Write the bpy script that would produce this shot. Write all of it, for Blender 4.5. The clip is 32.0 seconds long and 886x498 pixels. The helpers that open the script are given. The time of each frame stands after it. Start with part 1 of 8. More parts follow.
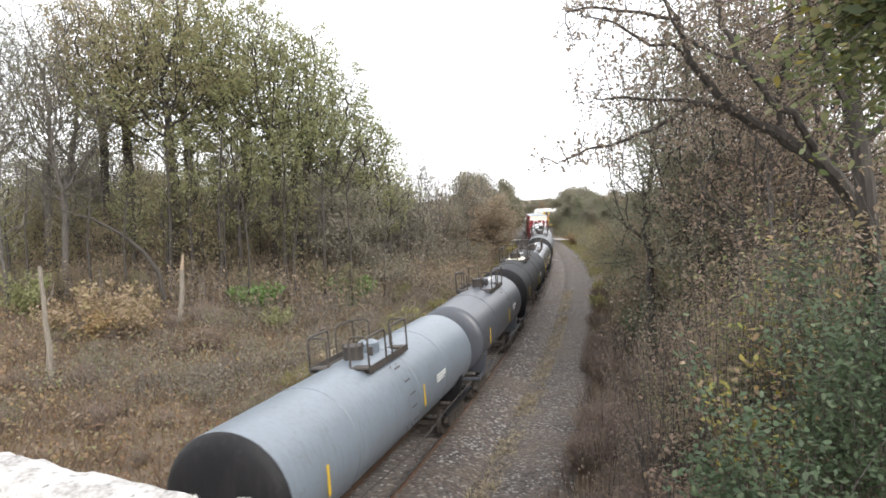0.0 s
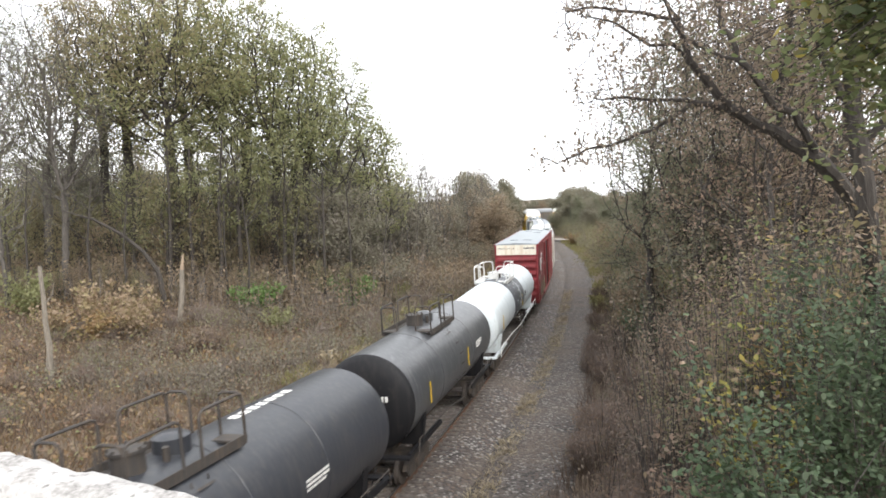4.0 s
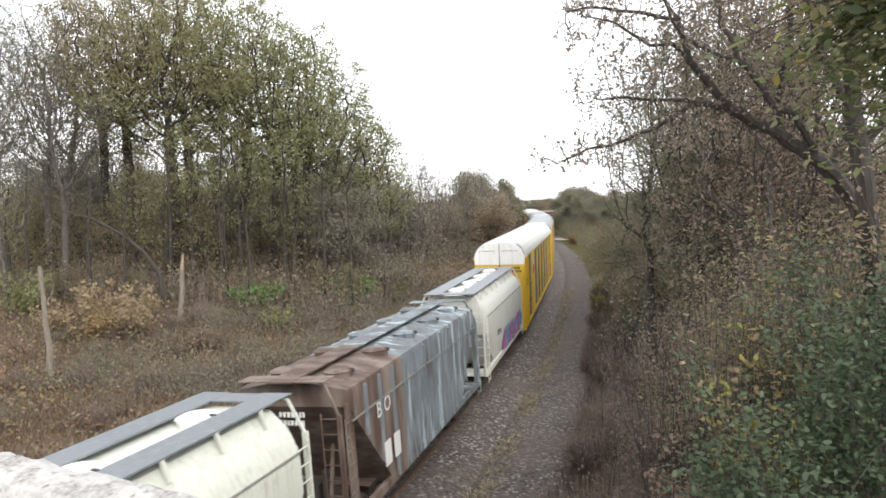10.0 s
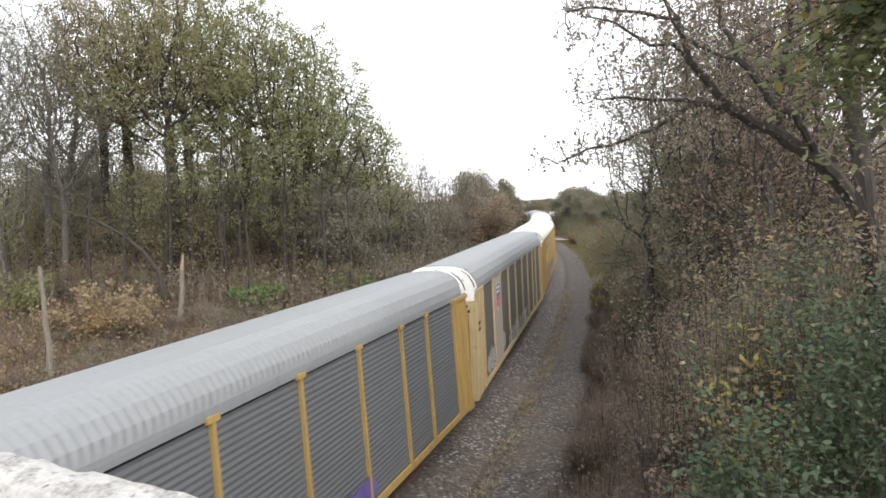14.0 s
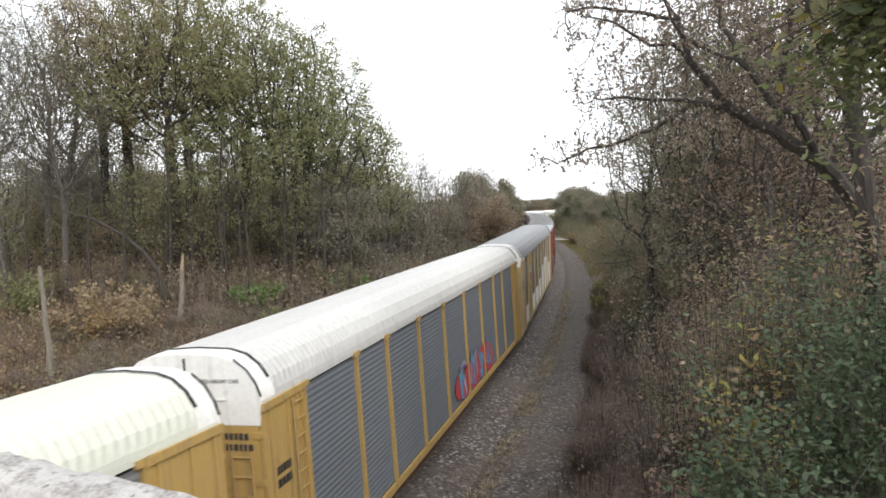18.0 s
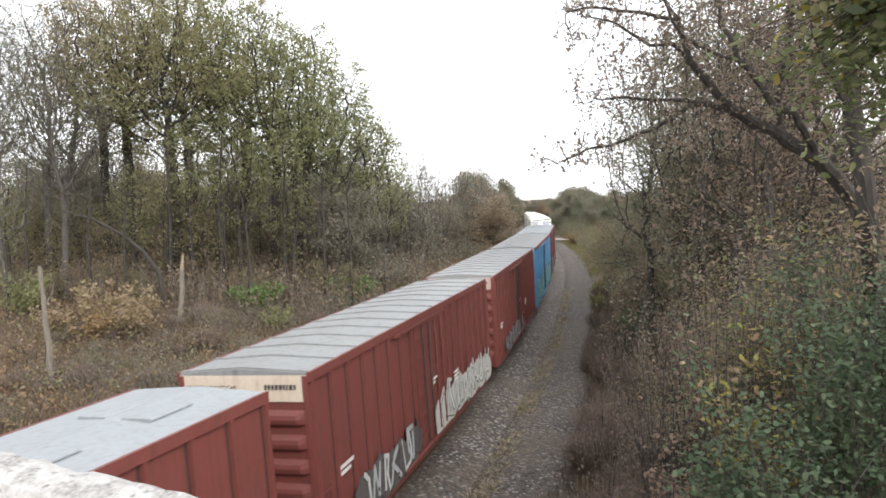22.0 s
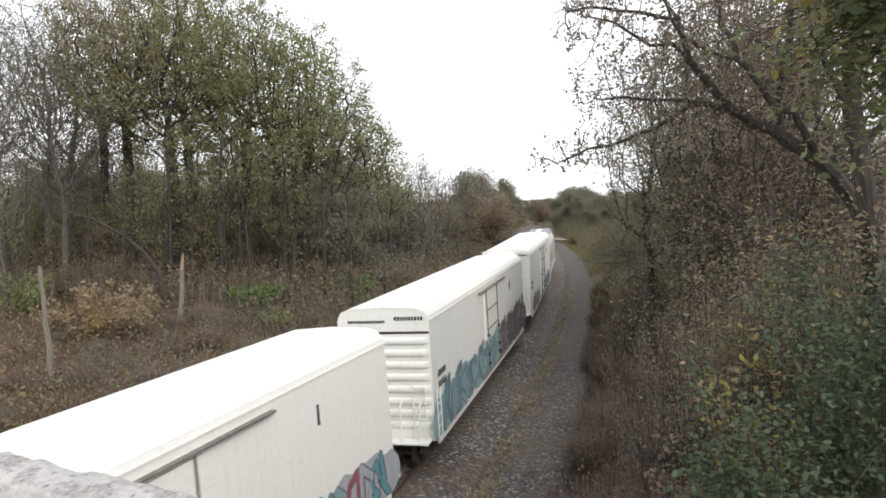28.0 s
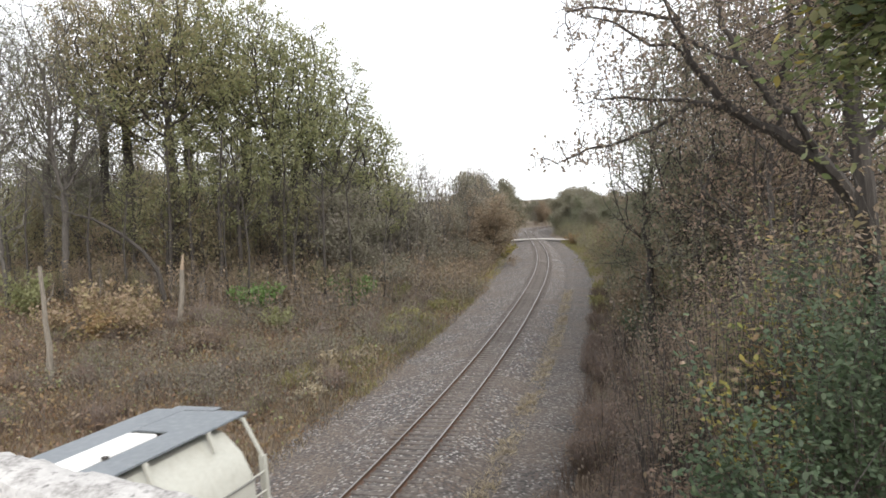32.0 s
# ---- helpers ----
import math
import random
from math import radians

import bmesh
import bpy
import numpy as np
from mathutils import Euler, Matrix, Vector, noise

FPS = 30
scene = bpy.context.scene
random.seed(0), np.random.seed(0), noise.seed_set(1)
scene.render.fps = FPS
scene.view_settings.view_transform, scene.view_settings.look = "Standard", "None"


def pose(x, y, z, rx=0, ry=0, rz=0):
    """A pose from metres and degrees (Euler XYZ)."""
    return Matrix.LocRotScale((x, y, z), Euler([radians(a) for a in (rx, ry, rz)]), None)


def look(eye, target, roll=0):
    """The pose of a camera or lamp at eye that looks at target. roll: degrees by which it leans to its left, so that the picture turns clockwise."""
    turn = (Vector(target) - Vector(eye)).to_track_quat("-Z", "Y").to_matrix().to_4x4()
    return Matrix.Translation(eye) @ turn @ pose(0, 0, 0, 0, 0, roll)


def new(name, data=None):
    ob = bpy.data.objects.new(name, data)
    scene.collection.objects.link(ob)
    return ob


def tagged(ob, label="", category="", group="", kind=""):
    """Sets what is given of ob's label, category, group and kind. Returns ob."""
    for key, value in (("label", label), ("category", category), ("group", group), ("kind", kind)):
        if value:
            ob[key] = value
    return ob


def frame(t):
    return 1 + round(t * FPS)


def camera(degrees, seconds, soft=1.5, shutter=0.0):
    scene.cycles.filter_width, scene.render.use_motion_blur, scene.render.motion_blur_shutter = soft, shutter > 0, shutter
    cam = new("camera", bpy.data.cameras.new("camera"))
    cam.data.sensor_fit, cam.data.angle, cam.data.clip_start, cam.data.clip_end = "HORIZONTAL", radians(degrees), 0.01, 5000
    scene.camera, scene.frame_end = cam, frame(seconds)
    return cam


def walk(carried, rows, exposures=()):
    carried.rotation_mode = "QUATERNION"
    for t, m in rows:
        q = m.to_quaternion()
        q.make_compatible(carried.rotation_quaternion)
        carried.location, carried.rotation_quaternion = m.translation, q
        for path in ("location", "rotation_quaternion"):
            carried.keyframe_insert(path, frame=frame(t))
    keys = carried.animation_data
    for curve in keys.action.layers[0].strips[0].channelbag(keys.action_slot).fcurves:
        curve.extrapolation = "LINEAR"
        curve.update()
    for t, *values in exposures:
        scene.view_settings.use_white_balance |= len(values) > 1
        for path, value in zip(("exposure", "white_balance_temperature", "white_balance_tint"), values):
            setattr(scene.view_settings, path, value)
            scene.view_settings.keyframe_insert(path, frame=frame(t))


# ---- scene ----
# Metres. The camera stands on a road bridge over a single railway track; y runs away along its view, rail tops near z = 0.
cam = camera(65.3, 32.0, soft=1.7, shutter=0.12)
EYE = (0.0, 0.0, 8.965)
PITCH = radians(-4.414)
VIEW = look(EYE, (0.0, 100 * math.cos(PITCH), EYE[2] + 100 * math.sin(PITCH)), -0.837)
walk(cam, [(0.0, VIEW), (32.0, VIEW)],
     exposures=[(0, 0.88), (3, 0.88), (6, 0.74), (9, 0.64), (11, 0.68), (12, 0.48), (13, 0.38), (14, 0.58), (17, 0.48), (18, 0.36), (19, 0.32), (20, 0.46), (22, 0.66), (25, 0.72), (28, 0.18), (31, 0.12), (32, 0.54)])

# ---- light: a bright overcast autumn sky with one broad soft sun ----
world = bpy.data.worlds.new("overcast_sky")
scene.world = world
world.use_nodes = True
wt = world.node_tree
wt.nodes.clear()
w_out = wt.nodes.new("ShaderNodeOutputWorld")
w_bg = wt.nodes.new("ShaderNodeBackground")
w_sky = wt.nodes.new("ShaderNodeTexSky")
w_sky.sky_type = "NISHITA"
w_sky.sun_disc = False
w_sky.sun_elevation, w_sky.sun_rotation = radians(35), radians(153)
w_sky.air_density, w_sky.dust_density = 1.0, 2.0
w_scale = wt.nodes.new("ShaderNodeVectorMath")
w_scale.operation = "SCALE"
w_scale.inputs["Scale"].default_value = 0.11
w_co = wt.nodes.new("ShaderNodeTexCoord")
w_noise = wt.nodes.new("ShaderNodeTexNoise")
w_noise.inputs["Scale"].default_value = 2.2
w_noise.inputs["Detail"].default_value = 6
w_ramp = wt.nodes.new("ShaderNodeValToRGB")
w_ramp.color_ramp.elements[0].position, w_ramp.color_ramp.elements[0].color = 0.30, (0.78, 0.78, 0.78, 1)
w_ramp.color_ramp.elements[1].position, w_ramp.color_ramp.elements[1].color = 0.60, (1, 1, 1, 1)
w_mix = wt.nodes.new("ShaderNodeMix")
w_mix.data_type = "RGBA"
w_mix.inputs["B"].default_value = (1.22, 1.24, 1.28, 1)
wt.links.new(w_co.outputs["Generated"], w_noise.inputs["Vector"])
wt.links.new(w_noise.outputs["Fac"], w_ramp.inputs["Fac"])
wt.links.new(w_ramp.outputs["Color"], w_mix.inputs["Factor"])
wt.links.new(w_sky.outputs["Color"], w_scale.inputs[0])
wt.links.new(w_scale.outputs["Vector"], w_mix.inputs["A"])
wt.links.new(w_mix.outputs["Result"], w_bg.inputs["Color"])
w_bg.inputs["Strength"].default_value = 1.0
wt.links.new(w_bg.outputs["Background"], w_out.inputs["Surface"])

sun_data = bpy.data.lights.new("sun", "SUN")
sun_data.energy, sun_data.angle, sun_data.color = 1.9, radians(30), (1.0, 0.96, 0.90)
sun = new("sun", sun_data)
sun.matrix_world = look((28, -55, 44), (0, 0, 0))

# ---- materials ----
MATS = {}


def shader(name):
    m = bpy.data.materials.new(name)
    m.use_nodes = True
    nt = m.node_tree
    return m, nt, nt.nodes["Principled BSDF"]


def node(nt, kind, **values):
    n = nt.nodes.new(kind)
    for key, value in values.items():
        n.inputs[key].default_value = value
    return n


def mixer(nt, fac, a, b):
    """A colour mix; a and b are colours or sockets, fac a socket or a number."""
    n = nt.nodes.new("ShaderNodeMix")
    n.data_type = "RGBA"
    for key, value in (("Factor", fac), ("A", a), ("B", b)):
        if hasattr(value, "links"):
            nt.links.new(value, n.inputs[key])
        else:
            n.inputs[key].default_value = value if key == "Factor" else (*value, 1)
    return n.outputs["Result"]


def ramp(nt, fac, lo, hi):
    n = nt.nodes.new("ShaderNodeMapRange")
    n.inputs["From Min"].default_value, n.inputs["From Max"].default_value = lo, hi
    nt.links.new(fac, n.inputs["Value"])
    return n.outputs["Result"]


def noise_of(nt, scale, stretch=(1, 1, 1), detail=5.0, where="Object"):
    co = nt.nodes.new("ShaderNodeTexCoord")
    mp = nt.nodes.new("ShaderNodeMapping")
    mp.inputs["Scale"].default_value = stretch
    n = node(nt, "ShaderNodeTexNoise", Scale=scale, Detail=detail)
    nt.links.new(co.outputs[where], mp.inputs["Vector"])
    nt.links.new(mp.outputs["Vector"], n.inputs["Vector"])
    return n.outputs["Fac"]


def bumped(nt, bsdf, height, strength, distance=0.01):
    b = node(nt, "ShaderNodeBump", Strength=strength, Distance=distance)
    nt.links.new(height, b.inputs["Height"])
    nt.links.new(b.outputs["Normal"], bsdf.inputs["Normal"])


def paint(name, rgb, dirt=(0.09, 0.07, 0.055), amount=0.5, rough=0.5, metal=0.0, flakes=None):
    """Weathered paint on steel: soft blotches, runs down the sides, chips."""
    if name in MATS:
        return MATS[name]
    m, nt, b = shader(name)
    blot = ramp(nt, noise_of(nt, 0.9), 0.45, 0.8)
    runs = ramp(nt, noise_of(nt, 1.6, (4, 6, 0.3), 7), 0.48, 0.72)
    fine = noise_of(nt, 14, (1, 1, 1), 4)
    c = mixer(nt, ramp(nt, fine, 0.2, 0.9), [v * 0.9 for v in rgb], [min(1, v * 1.08) for v in rgb])
    half = nt.nodes.new("ShaderNodeMath")
    half.operation = "MULTIPLY"
    half.inputs[1].default_value = amount
    nt.links.new(runs, half.inputs[0])
    c = mixer(nt, half.outputs[0], c, dirt)
    half2 = nt.nodes.new("ShaderNodeMath")
    half2.operation = "MULTIPLY"
    half2.inputs[1].default_value = amount * 0.8
    nt.links.new(blot, half2.inputs[0])
    c = mixer(nt, half2.outputs[0], c, [0.5 * v + 0.5 * d for v, d in zip(rgb, dirt)])
    spots = ramp(nt, noise_of(nt, 3.4, (1, 1.6, 0.8), 9), 0.62, 0.70)
    half3 = nt.nodes.new("ShaderNodeMath")
    half3.operation = "MULTIPLY"
    half3.inputs[1].default_value = min(1.0, amount * 1.3)
    nt.links.new(spots, half3.inputs[0])
    c = mixer(nt, half3.outputs[0], c, [0.25 * v + 0.75 * d for v, d in zip(rgb, dirt)])
    if flakes:
        c = mixer(nt, ramp(nt, noise_of(nt, 2.6, (1, 1, 1.5), 8), 0.60, 0.66), c, flakes)
    nt.links.new(c, b.inputs["Base Color"])
    b.inputs["Roughness"].default_value, b.inputs["Metallic"].default_value = rough, metal
    bumped(nt, b, noise_of(nt, 5), 0.25, 0.02)
    if max(rgb) < 0.03:
        b.inputs["Specular IOR Level"].default_value = 0.25 if rough > 0.3 else 0.5
    MATS[name] = m
    return m


def earth(name, colours, scale=0.5, fine=30.0, rough=0.95, bump=0.6, depth=0.05):
    m, nt, b = shader(name)
    c = mixer(nt, ramp(nt, noise_of(nt, scale), 0.35, 0.65), colours[0], colours[1])
    c = mixer(nt, ramp(nt, noise_of(nt, scale * 4.3, detail=8), 0.45, 0.68), c, colours[2])
    c = mixer(nt, ramp(nt, noise_of(nt, fine), 0.35, 0.8), c, [v * 1.6 for v in colours[0]])
    nt.links.new(c, b.inputs["Base Color"])
    b.inputs["Roughness"].default_value = rough
    bumped(nt, b, noise_of(nt, fine * 0.6), bump, depth)
    return m


def stones(name, colours, size=22.0):
    """Loose crushed stone: each cell its own grey, brown or rust."""
    m, nt, b = shader(name)
    co = nt.nodes.new("ShaderNodeTexCoord")
    v = node(nt, "ShaderNodeTexVoronoi", Scale=size)
    nt.links.new(co.outputs["Object"], v.inputs["Vector"])
    sep = nt.nodes.new("ShaderNodeSeparateColor")
    nt.links.new(v.outputs["Color"], sep.inputs["Color"])
    r = nt.nodes.new("ShaderNodeValToRGB")
    r.color_ramp.interpolation = "CONSTANT"
    for i, col in enumerate(colours):
        e = r.color_ramp.elements[i] if i < 2 else r.color_ramp.elements.new(i / len(colours))
        e.position, e.color = i / len(colours), (*col, 1)
    nt.links.new(sep.outputs["Red"], r.inputs["Fac"])
    c = mixer(nt, ramp(nt, noise_of(nt, 0.35, detail=7), 0.42, 0.72), r.outputs["Color"], (0.13, 0.10, 0.077))
    # shade between the stones is put into the colour; the bump shares the mask
    gap = ramp(nt, v.outputs["Distance"], 0.85, 0.5)
    c = mixer(nt, gap, (0.06, 0.053, 0.05), c)
    nt.links.new(c, b.inputs["Base Color"])
    b.inputs["Roughness"].default_value = 0.92
    bumped(nt, b, gap, 0.8, 0.04)
    return m


def leaf(name, colours, through_light=0.35):
    """Leaves or blades, each island with its own colour."""
    m, nt, b = shader(name)
    g = nt.nodes.new("ShaderNodeNewGeometry")
    r = nt.nodes.new("ShaderNodeValToRGB")
    for i, col in enumerate(colours):
        e = r.color_ramp.elements[i] if i < 2 else r.color_ramp.elements.new(i / len(colours))
        e.position, e.color = i / max(1, len(colours) - 1), (*col, 1)
    nt.links.new(g.outputs["Random Per Island"], r.inputs["Fac"])
    o = nt.nodes.new("ShaderNodeObjectInfo")
    tint = mixer(nt, ramp(nt, o.outputs["Random"], 0.0, 6.0), r.outputs["Color"], (0.16, 0.12, 0.07))
    big = mixer(nt, ramp(nt, noise_of(nt, 0.28, detail=3), 0.35, 0.75), tint, colours[len(colours) // 2])
    nt.links.new(big, b.inputs["Base Color"])
    b.inputs["Roughness"].default_value = 0.6
    t = nt.nodes.new("ShaderNodeBsdfTranslucent")
    nt.links.new(big, t.inputs["Color"])
    mx = nt.nodes.new("ShaderNodeMixShader")
    mx.inputs["Fac"].default_value = through_light
    out = nt.nodes["Material Output"]
    nt.links.new(b.outputs["BSDF"], mx.inputs[1])
    nt.links.new(t.outputs["BSDF"], mx.inputs[2])
    nt.links.new(mx.outputs["Shader"], out.inputs["Surface"])
    return m


def bark_like(name, a, c, scale=3.0):
    m, nt, b = shader(name)
    col = mixer(nt, ramp(nt, noise_of(nt, scale, (4, 4, 0.7), 7), 0.35, 0.7), a, c)
    nt.links.new(col, b.inputs["Base Color"])
    b.inputs["Roughness"].default_value = 0.95
    bumped(nt, b, noise_of(nt, scale * 3, (5, 5, 1), 6), 0.7, 0.03)
    return m


def concrete_of(name, base):
    m, nt, b = shader(name)
    c = mixer(nt, ramp(nt, noise_of(nt, 3.0, detail=8), 0.35, 0.7), base, [v * 0.72 for v in base])
    c = mixer(nt, ramp(nt, noise_of(nt, 9.0, (1, 1, 1), 10), 0.52, 0.62), c, (0.20, 0.19, 0.18))
    c = mixer(nt, ramp(nt, noise_of(nt, 34.0, (1, 1, 1), 8), 0.56, 0.66), c, (0.13, 0.125, 0.12))
    c = mixer(nt, ramp(nt, noise_of(nt, 60.0), 0.3, 0.9), c, [min(1, v * 1.1) for v in base])
    nt.links.new(c, b.inputs["Base Color"])
    b.inputs["Roughness"].default_value = 0.9
    bumped(nt, b, noise_of(nt, 28.0, detail=8), 0.8, 0.012)
    return m


BALLAST = stones("crushed_stone", [(0.17, 0.155, 0.146), (0.045, 0.04, 0.038), (0.115, 0.102, 0.096), (0.33, 0.308, 0.29), (0.065, 0.058, 0.054), (0.15, 0.11, 0.089), (0.094, 0.082, 0.078)], 9.0)
GRAVEL = stones("gravel_strip", [(0.095, 0.083, 0.075), (0.041, 0.036, 0.034), (0.115, 0.10, 0.09), (0.07, 0.061, 0.054), (0.22, 0.203, 0.19), (0.10, 0.077, 0.065)], 10.0)
SOIL = earth("leaf_litter", [(0.115, 0.085, 0.06), (0.09, 0.075, 0.052), (0.15, 0.115, 0.075)], 0.3, 18.0)
FIELD = earth("far_ground", [(0.085, 0.085, 0.045), (0.07, 0.075, 0.04), (0.10, 0.09, 0.05)], 0.02, 3.0)
ROADBED = earth("dirt_road", [(0.36, 0.34, 0.31), (0.31, 0.29, 0.26), (0.40, 0.37, 0.33)], 0.4, 22.0, bump=0.2)
TIE_WOOD = bark_like("creosoted_tie", (0.085, 0.07, 0.062), (0.16, 0.14, 0.125), 1.2)
RAIL_SIDE = paint("rusty_rail", (0.13, 0.075, 0.05), (0.06, 0.045, 0.035), 0.6, 0.8, 0.2)
RAIL_TOP = paint("polished_rail", (0.34, 0.33, 0.325), (0.22, 0.19, 0.17), 0.4, 0.45, 1.0)
CONCRETE = concrete_of("weathered_concrete", (0.46, 0.445, 0.43))
BARK = bark_like("grey_bark", (0.068, 0.060, 0.053), (0.125, 0.112, 0.10))
BARK_DARK = bark_like("dark_bark", (0.033, 0.028, 0.024), (0.068, 0.058, 0.050))
DEADWOOD = bark_like("bleached_deadwood", (0.25, 0.22, 0.18), (0.13, 0.112, 0.092))
RAWWOOD = bark_like("split_raw_wood", (0.32, 0.245, 0.175), (0.22, 0.165, 0.12))
TWIG = bark_like("thin_twigs", (0.12, 0.102, 0.088), (0.185, 0.158, 0.138))
MAUVE_STEM = leaf("bare_mauve_stems", [(0.122, 0.09, 0.076), (0.16, 0.122, 0.104), (0.20, 0.158, 0.138), (0.105, 0.077, 0.066)], 0.1)
OAK_LEAF = leaf("oak_leaves", [(0.12, 0.15, 0.06), (0.19, 0.225, 0.09), (0.26, 0.29, 0.12), (0.24, 0.215, 0.11), (0.33, 0.35, 0.17), (0.34, 0.27, 0.15)], 0.5)
OLIVE_LEAF = leaf("olive_brown_leaves", [(0.165, 0.17, 0.085), (0.215, 0.21, 0.11), (0.25, 0.225, 0.125), (0.19, 0.165, 0.10), (0.235, 0.255, 0.125)], 0.5)
RUST_LEAF = leaf("pinkish_brown_leaves", [(0.21, 0.155, 0.12), (0.26, 0.19, 0.145), (0.32, 0.225, 0.165), (0.19, 0.155, 0.125), (0.25, 0.22, 0.13)], 0.55)
MOSS_LEAF = leaf("light_olive_leaves", [(0.15, 0.18, 0.075), (0.22, 0.245, 0.11), (0.28, 0.29, 0.14), (0.22, 0.195, 0.11), (0.32, 0.34, 0.18)], 0.5)
FRESH_LEAF = leaf("dull_fresh_leaves", [(0.14, 0.18, 0.07), (0.21, 0.25, 0.10), (0.29, 0.31, 0.15), (0.13, 0.16, 0.07), (0.40, 0.36, 0.20), (0.36, 0.29, 0.17)], 0.55)
BRIGHT_LEAF = leaf("fresh_green_leaves", [(0.09, 0.17, 0.045), (0.13, 0.22, 0.06), (0.17, 0.25, 0.085), (0.10, 0.15, 0.05)], 0.4)
DARK_LEAF = leaf("deep_green_leaves", [(0.05, 0.085, 0.045), (0.075, 0.125, 0.058), (0.10, 0.155, 0.075), (0.055, 0.08, 0.045), (0.16, 0.20, 0.11), (0.065, 0.10, 0.055)], 0.4)
YELLOW_LEAF = leaf("yellow_green_leaves", [(0.156, 0.208, 0.046), (0.260, 0.260, 0.058), (0.364, 0.299, 0.065), (0.156, 0.182, 0.058), (0.312, 0.182, 0.078)])
BROWN_LEAF = leaf("dry_brown_leaves", [(0.19, 0.14, 0.095), (0.25, 0.185, 0.125), (0.31, 0.235, 0.16), (0.16, 0.13, 0.095), (0.22, 0.195, 0.105)], 0.45)
TAN_LEAF = leaf("tan_leaves", [(0.345, 0.230, 0.115), (0.414, 0.299, 0.161), (0.253, 0.161, 0.086), (0.345, 0.276, 0.115), (0.196, 0.184, 0.057)])
DUSK_LEAF = leaf("dull_dark_leaves", [(0.15, 0.122, 0.094), (0.21, 0.168, 0.13), (0.27, 0.21, 0.165), (0.18, 0.17, 0.105), (0.36, 0.28, 0.22)], 0.55)
TAWNY_LEAF = leaf("tawny_olive_leaves", [(0.17, 0.155, 0.085), (0.24, 0.21, 0.12), (0.29, 0.235, 0.145), (0.21, 0.205, 0.105), (0.34, 0.285, 0.185)], 0.5)
# olive leaves with the greying of distance haze mixed into their colour
FAR_LEAF = leaf("hazy_olive_leaves", [(0.13, 0.135, 0.085), (0.17, 0.165, 0.11), (0.20, 0.18, 0.13), (0.15, 0.15, 0.09)], 0.4)
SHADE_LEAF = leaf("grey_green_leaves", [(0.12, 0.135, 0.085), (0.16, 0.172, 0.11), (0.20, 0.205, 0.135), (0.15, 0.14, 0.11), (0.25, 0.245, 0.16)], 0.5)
PALE_LEAF = leaf("pale_tan_leaves", [(0.38, 0.29, 0.20), (0.46, 0.36, 0.26), (0.28, 0.20, 0.13), (0.36, 0.31, 0.16), (0.24, 0.22, 0.10)], 0.4)
GREY_LEAF = leaf("grey_brown_leaves", [(0.17, 0.148, 0.13), (0.215, 0.185, 0.16), (0.205, 0.20, 0.135), (0.27, 0.235, 0.205)], 0.45)
RED_LEAF = leaf("reddish_weed_leaves", [(0.20, 0.12, 0.075), (0.26, 0.155, 0.095), (0.16, 0.10, 0.065), (0.29, 0.20, 0.12)], 0.3)
DRY_GRASS = leaf("dry_weeds", [(0.165, 0.105, 0.062), (0.22, 0.15, 0.09), (0.125, 0.085, 0.055), (0.27, 0.19, 0.115), (0.16, 0.135, 0.07)], 0.2)
DARK_WEED = leaf("dark_brown_weeds", [(0.11, 0.075, 0.055), (0.15, 0.10, 0.07), (0.08, 0.06, 0.045), (0.19, 0.125, 0.085)], 0.2)
GREEN_GRASS = leaf("verge_grass", [(0.132, 0.156, 0.048), (0.204, 0.204, 0.072), (0.288, 0.252, 0.108), (0.120, 0.132, 0.048)], 0.2)
STRAW = leaf("straw_grass", [(0.42, 0.36, 0.24), (0.34, 0.28, 0.185), (0.26, 0.21, 0.135), (0.48, 0.42, 0.29)], 0.2)

# ---- mesh helpers ----


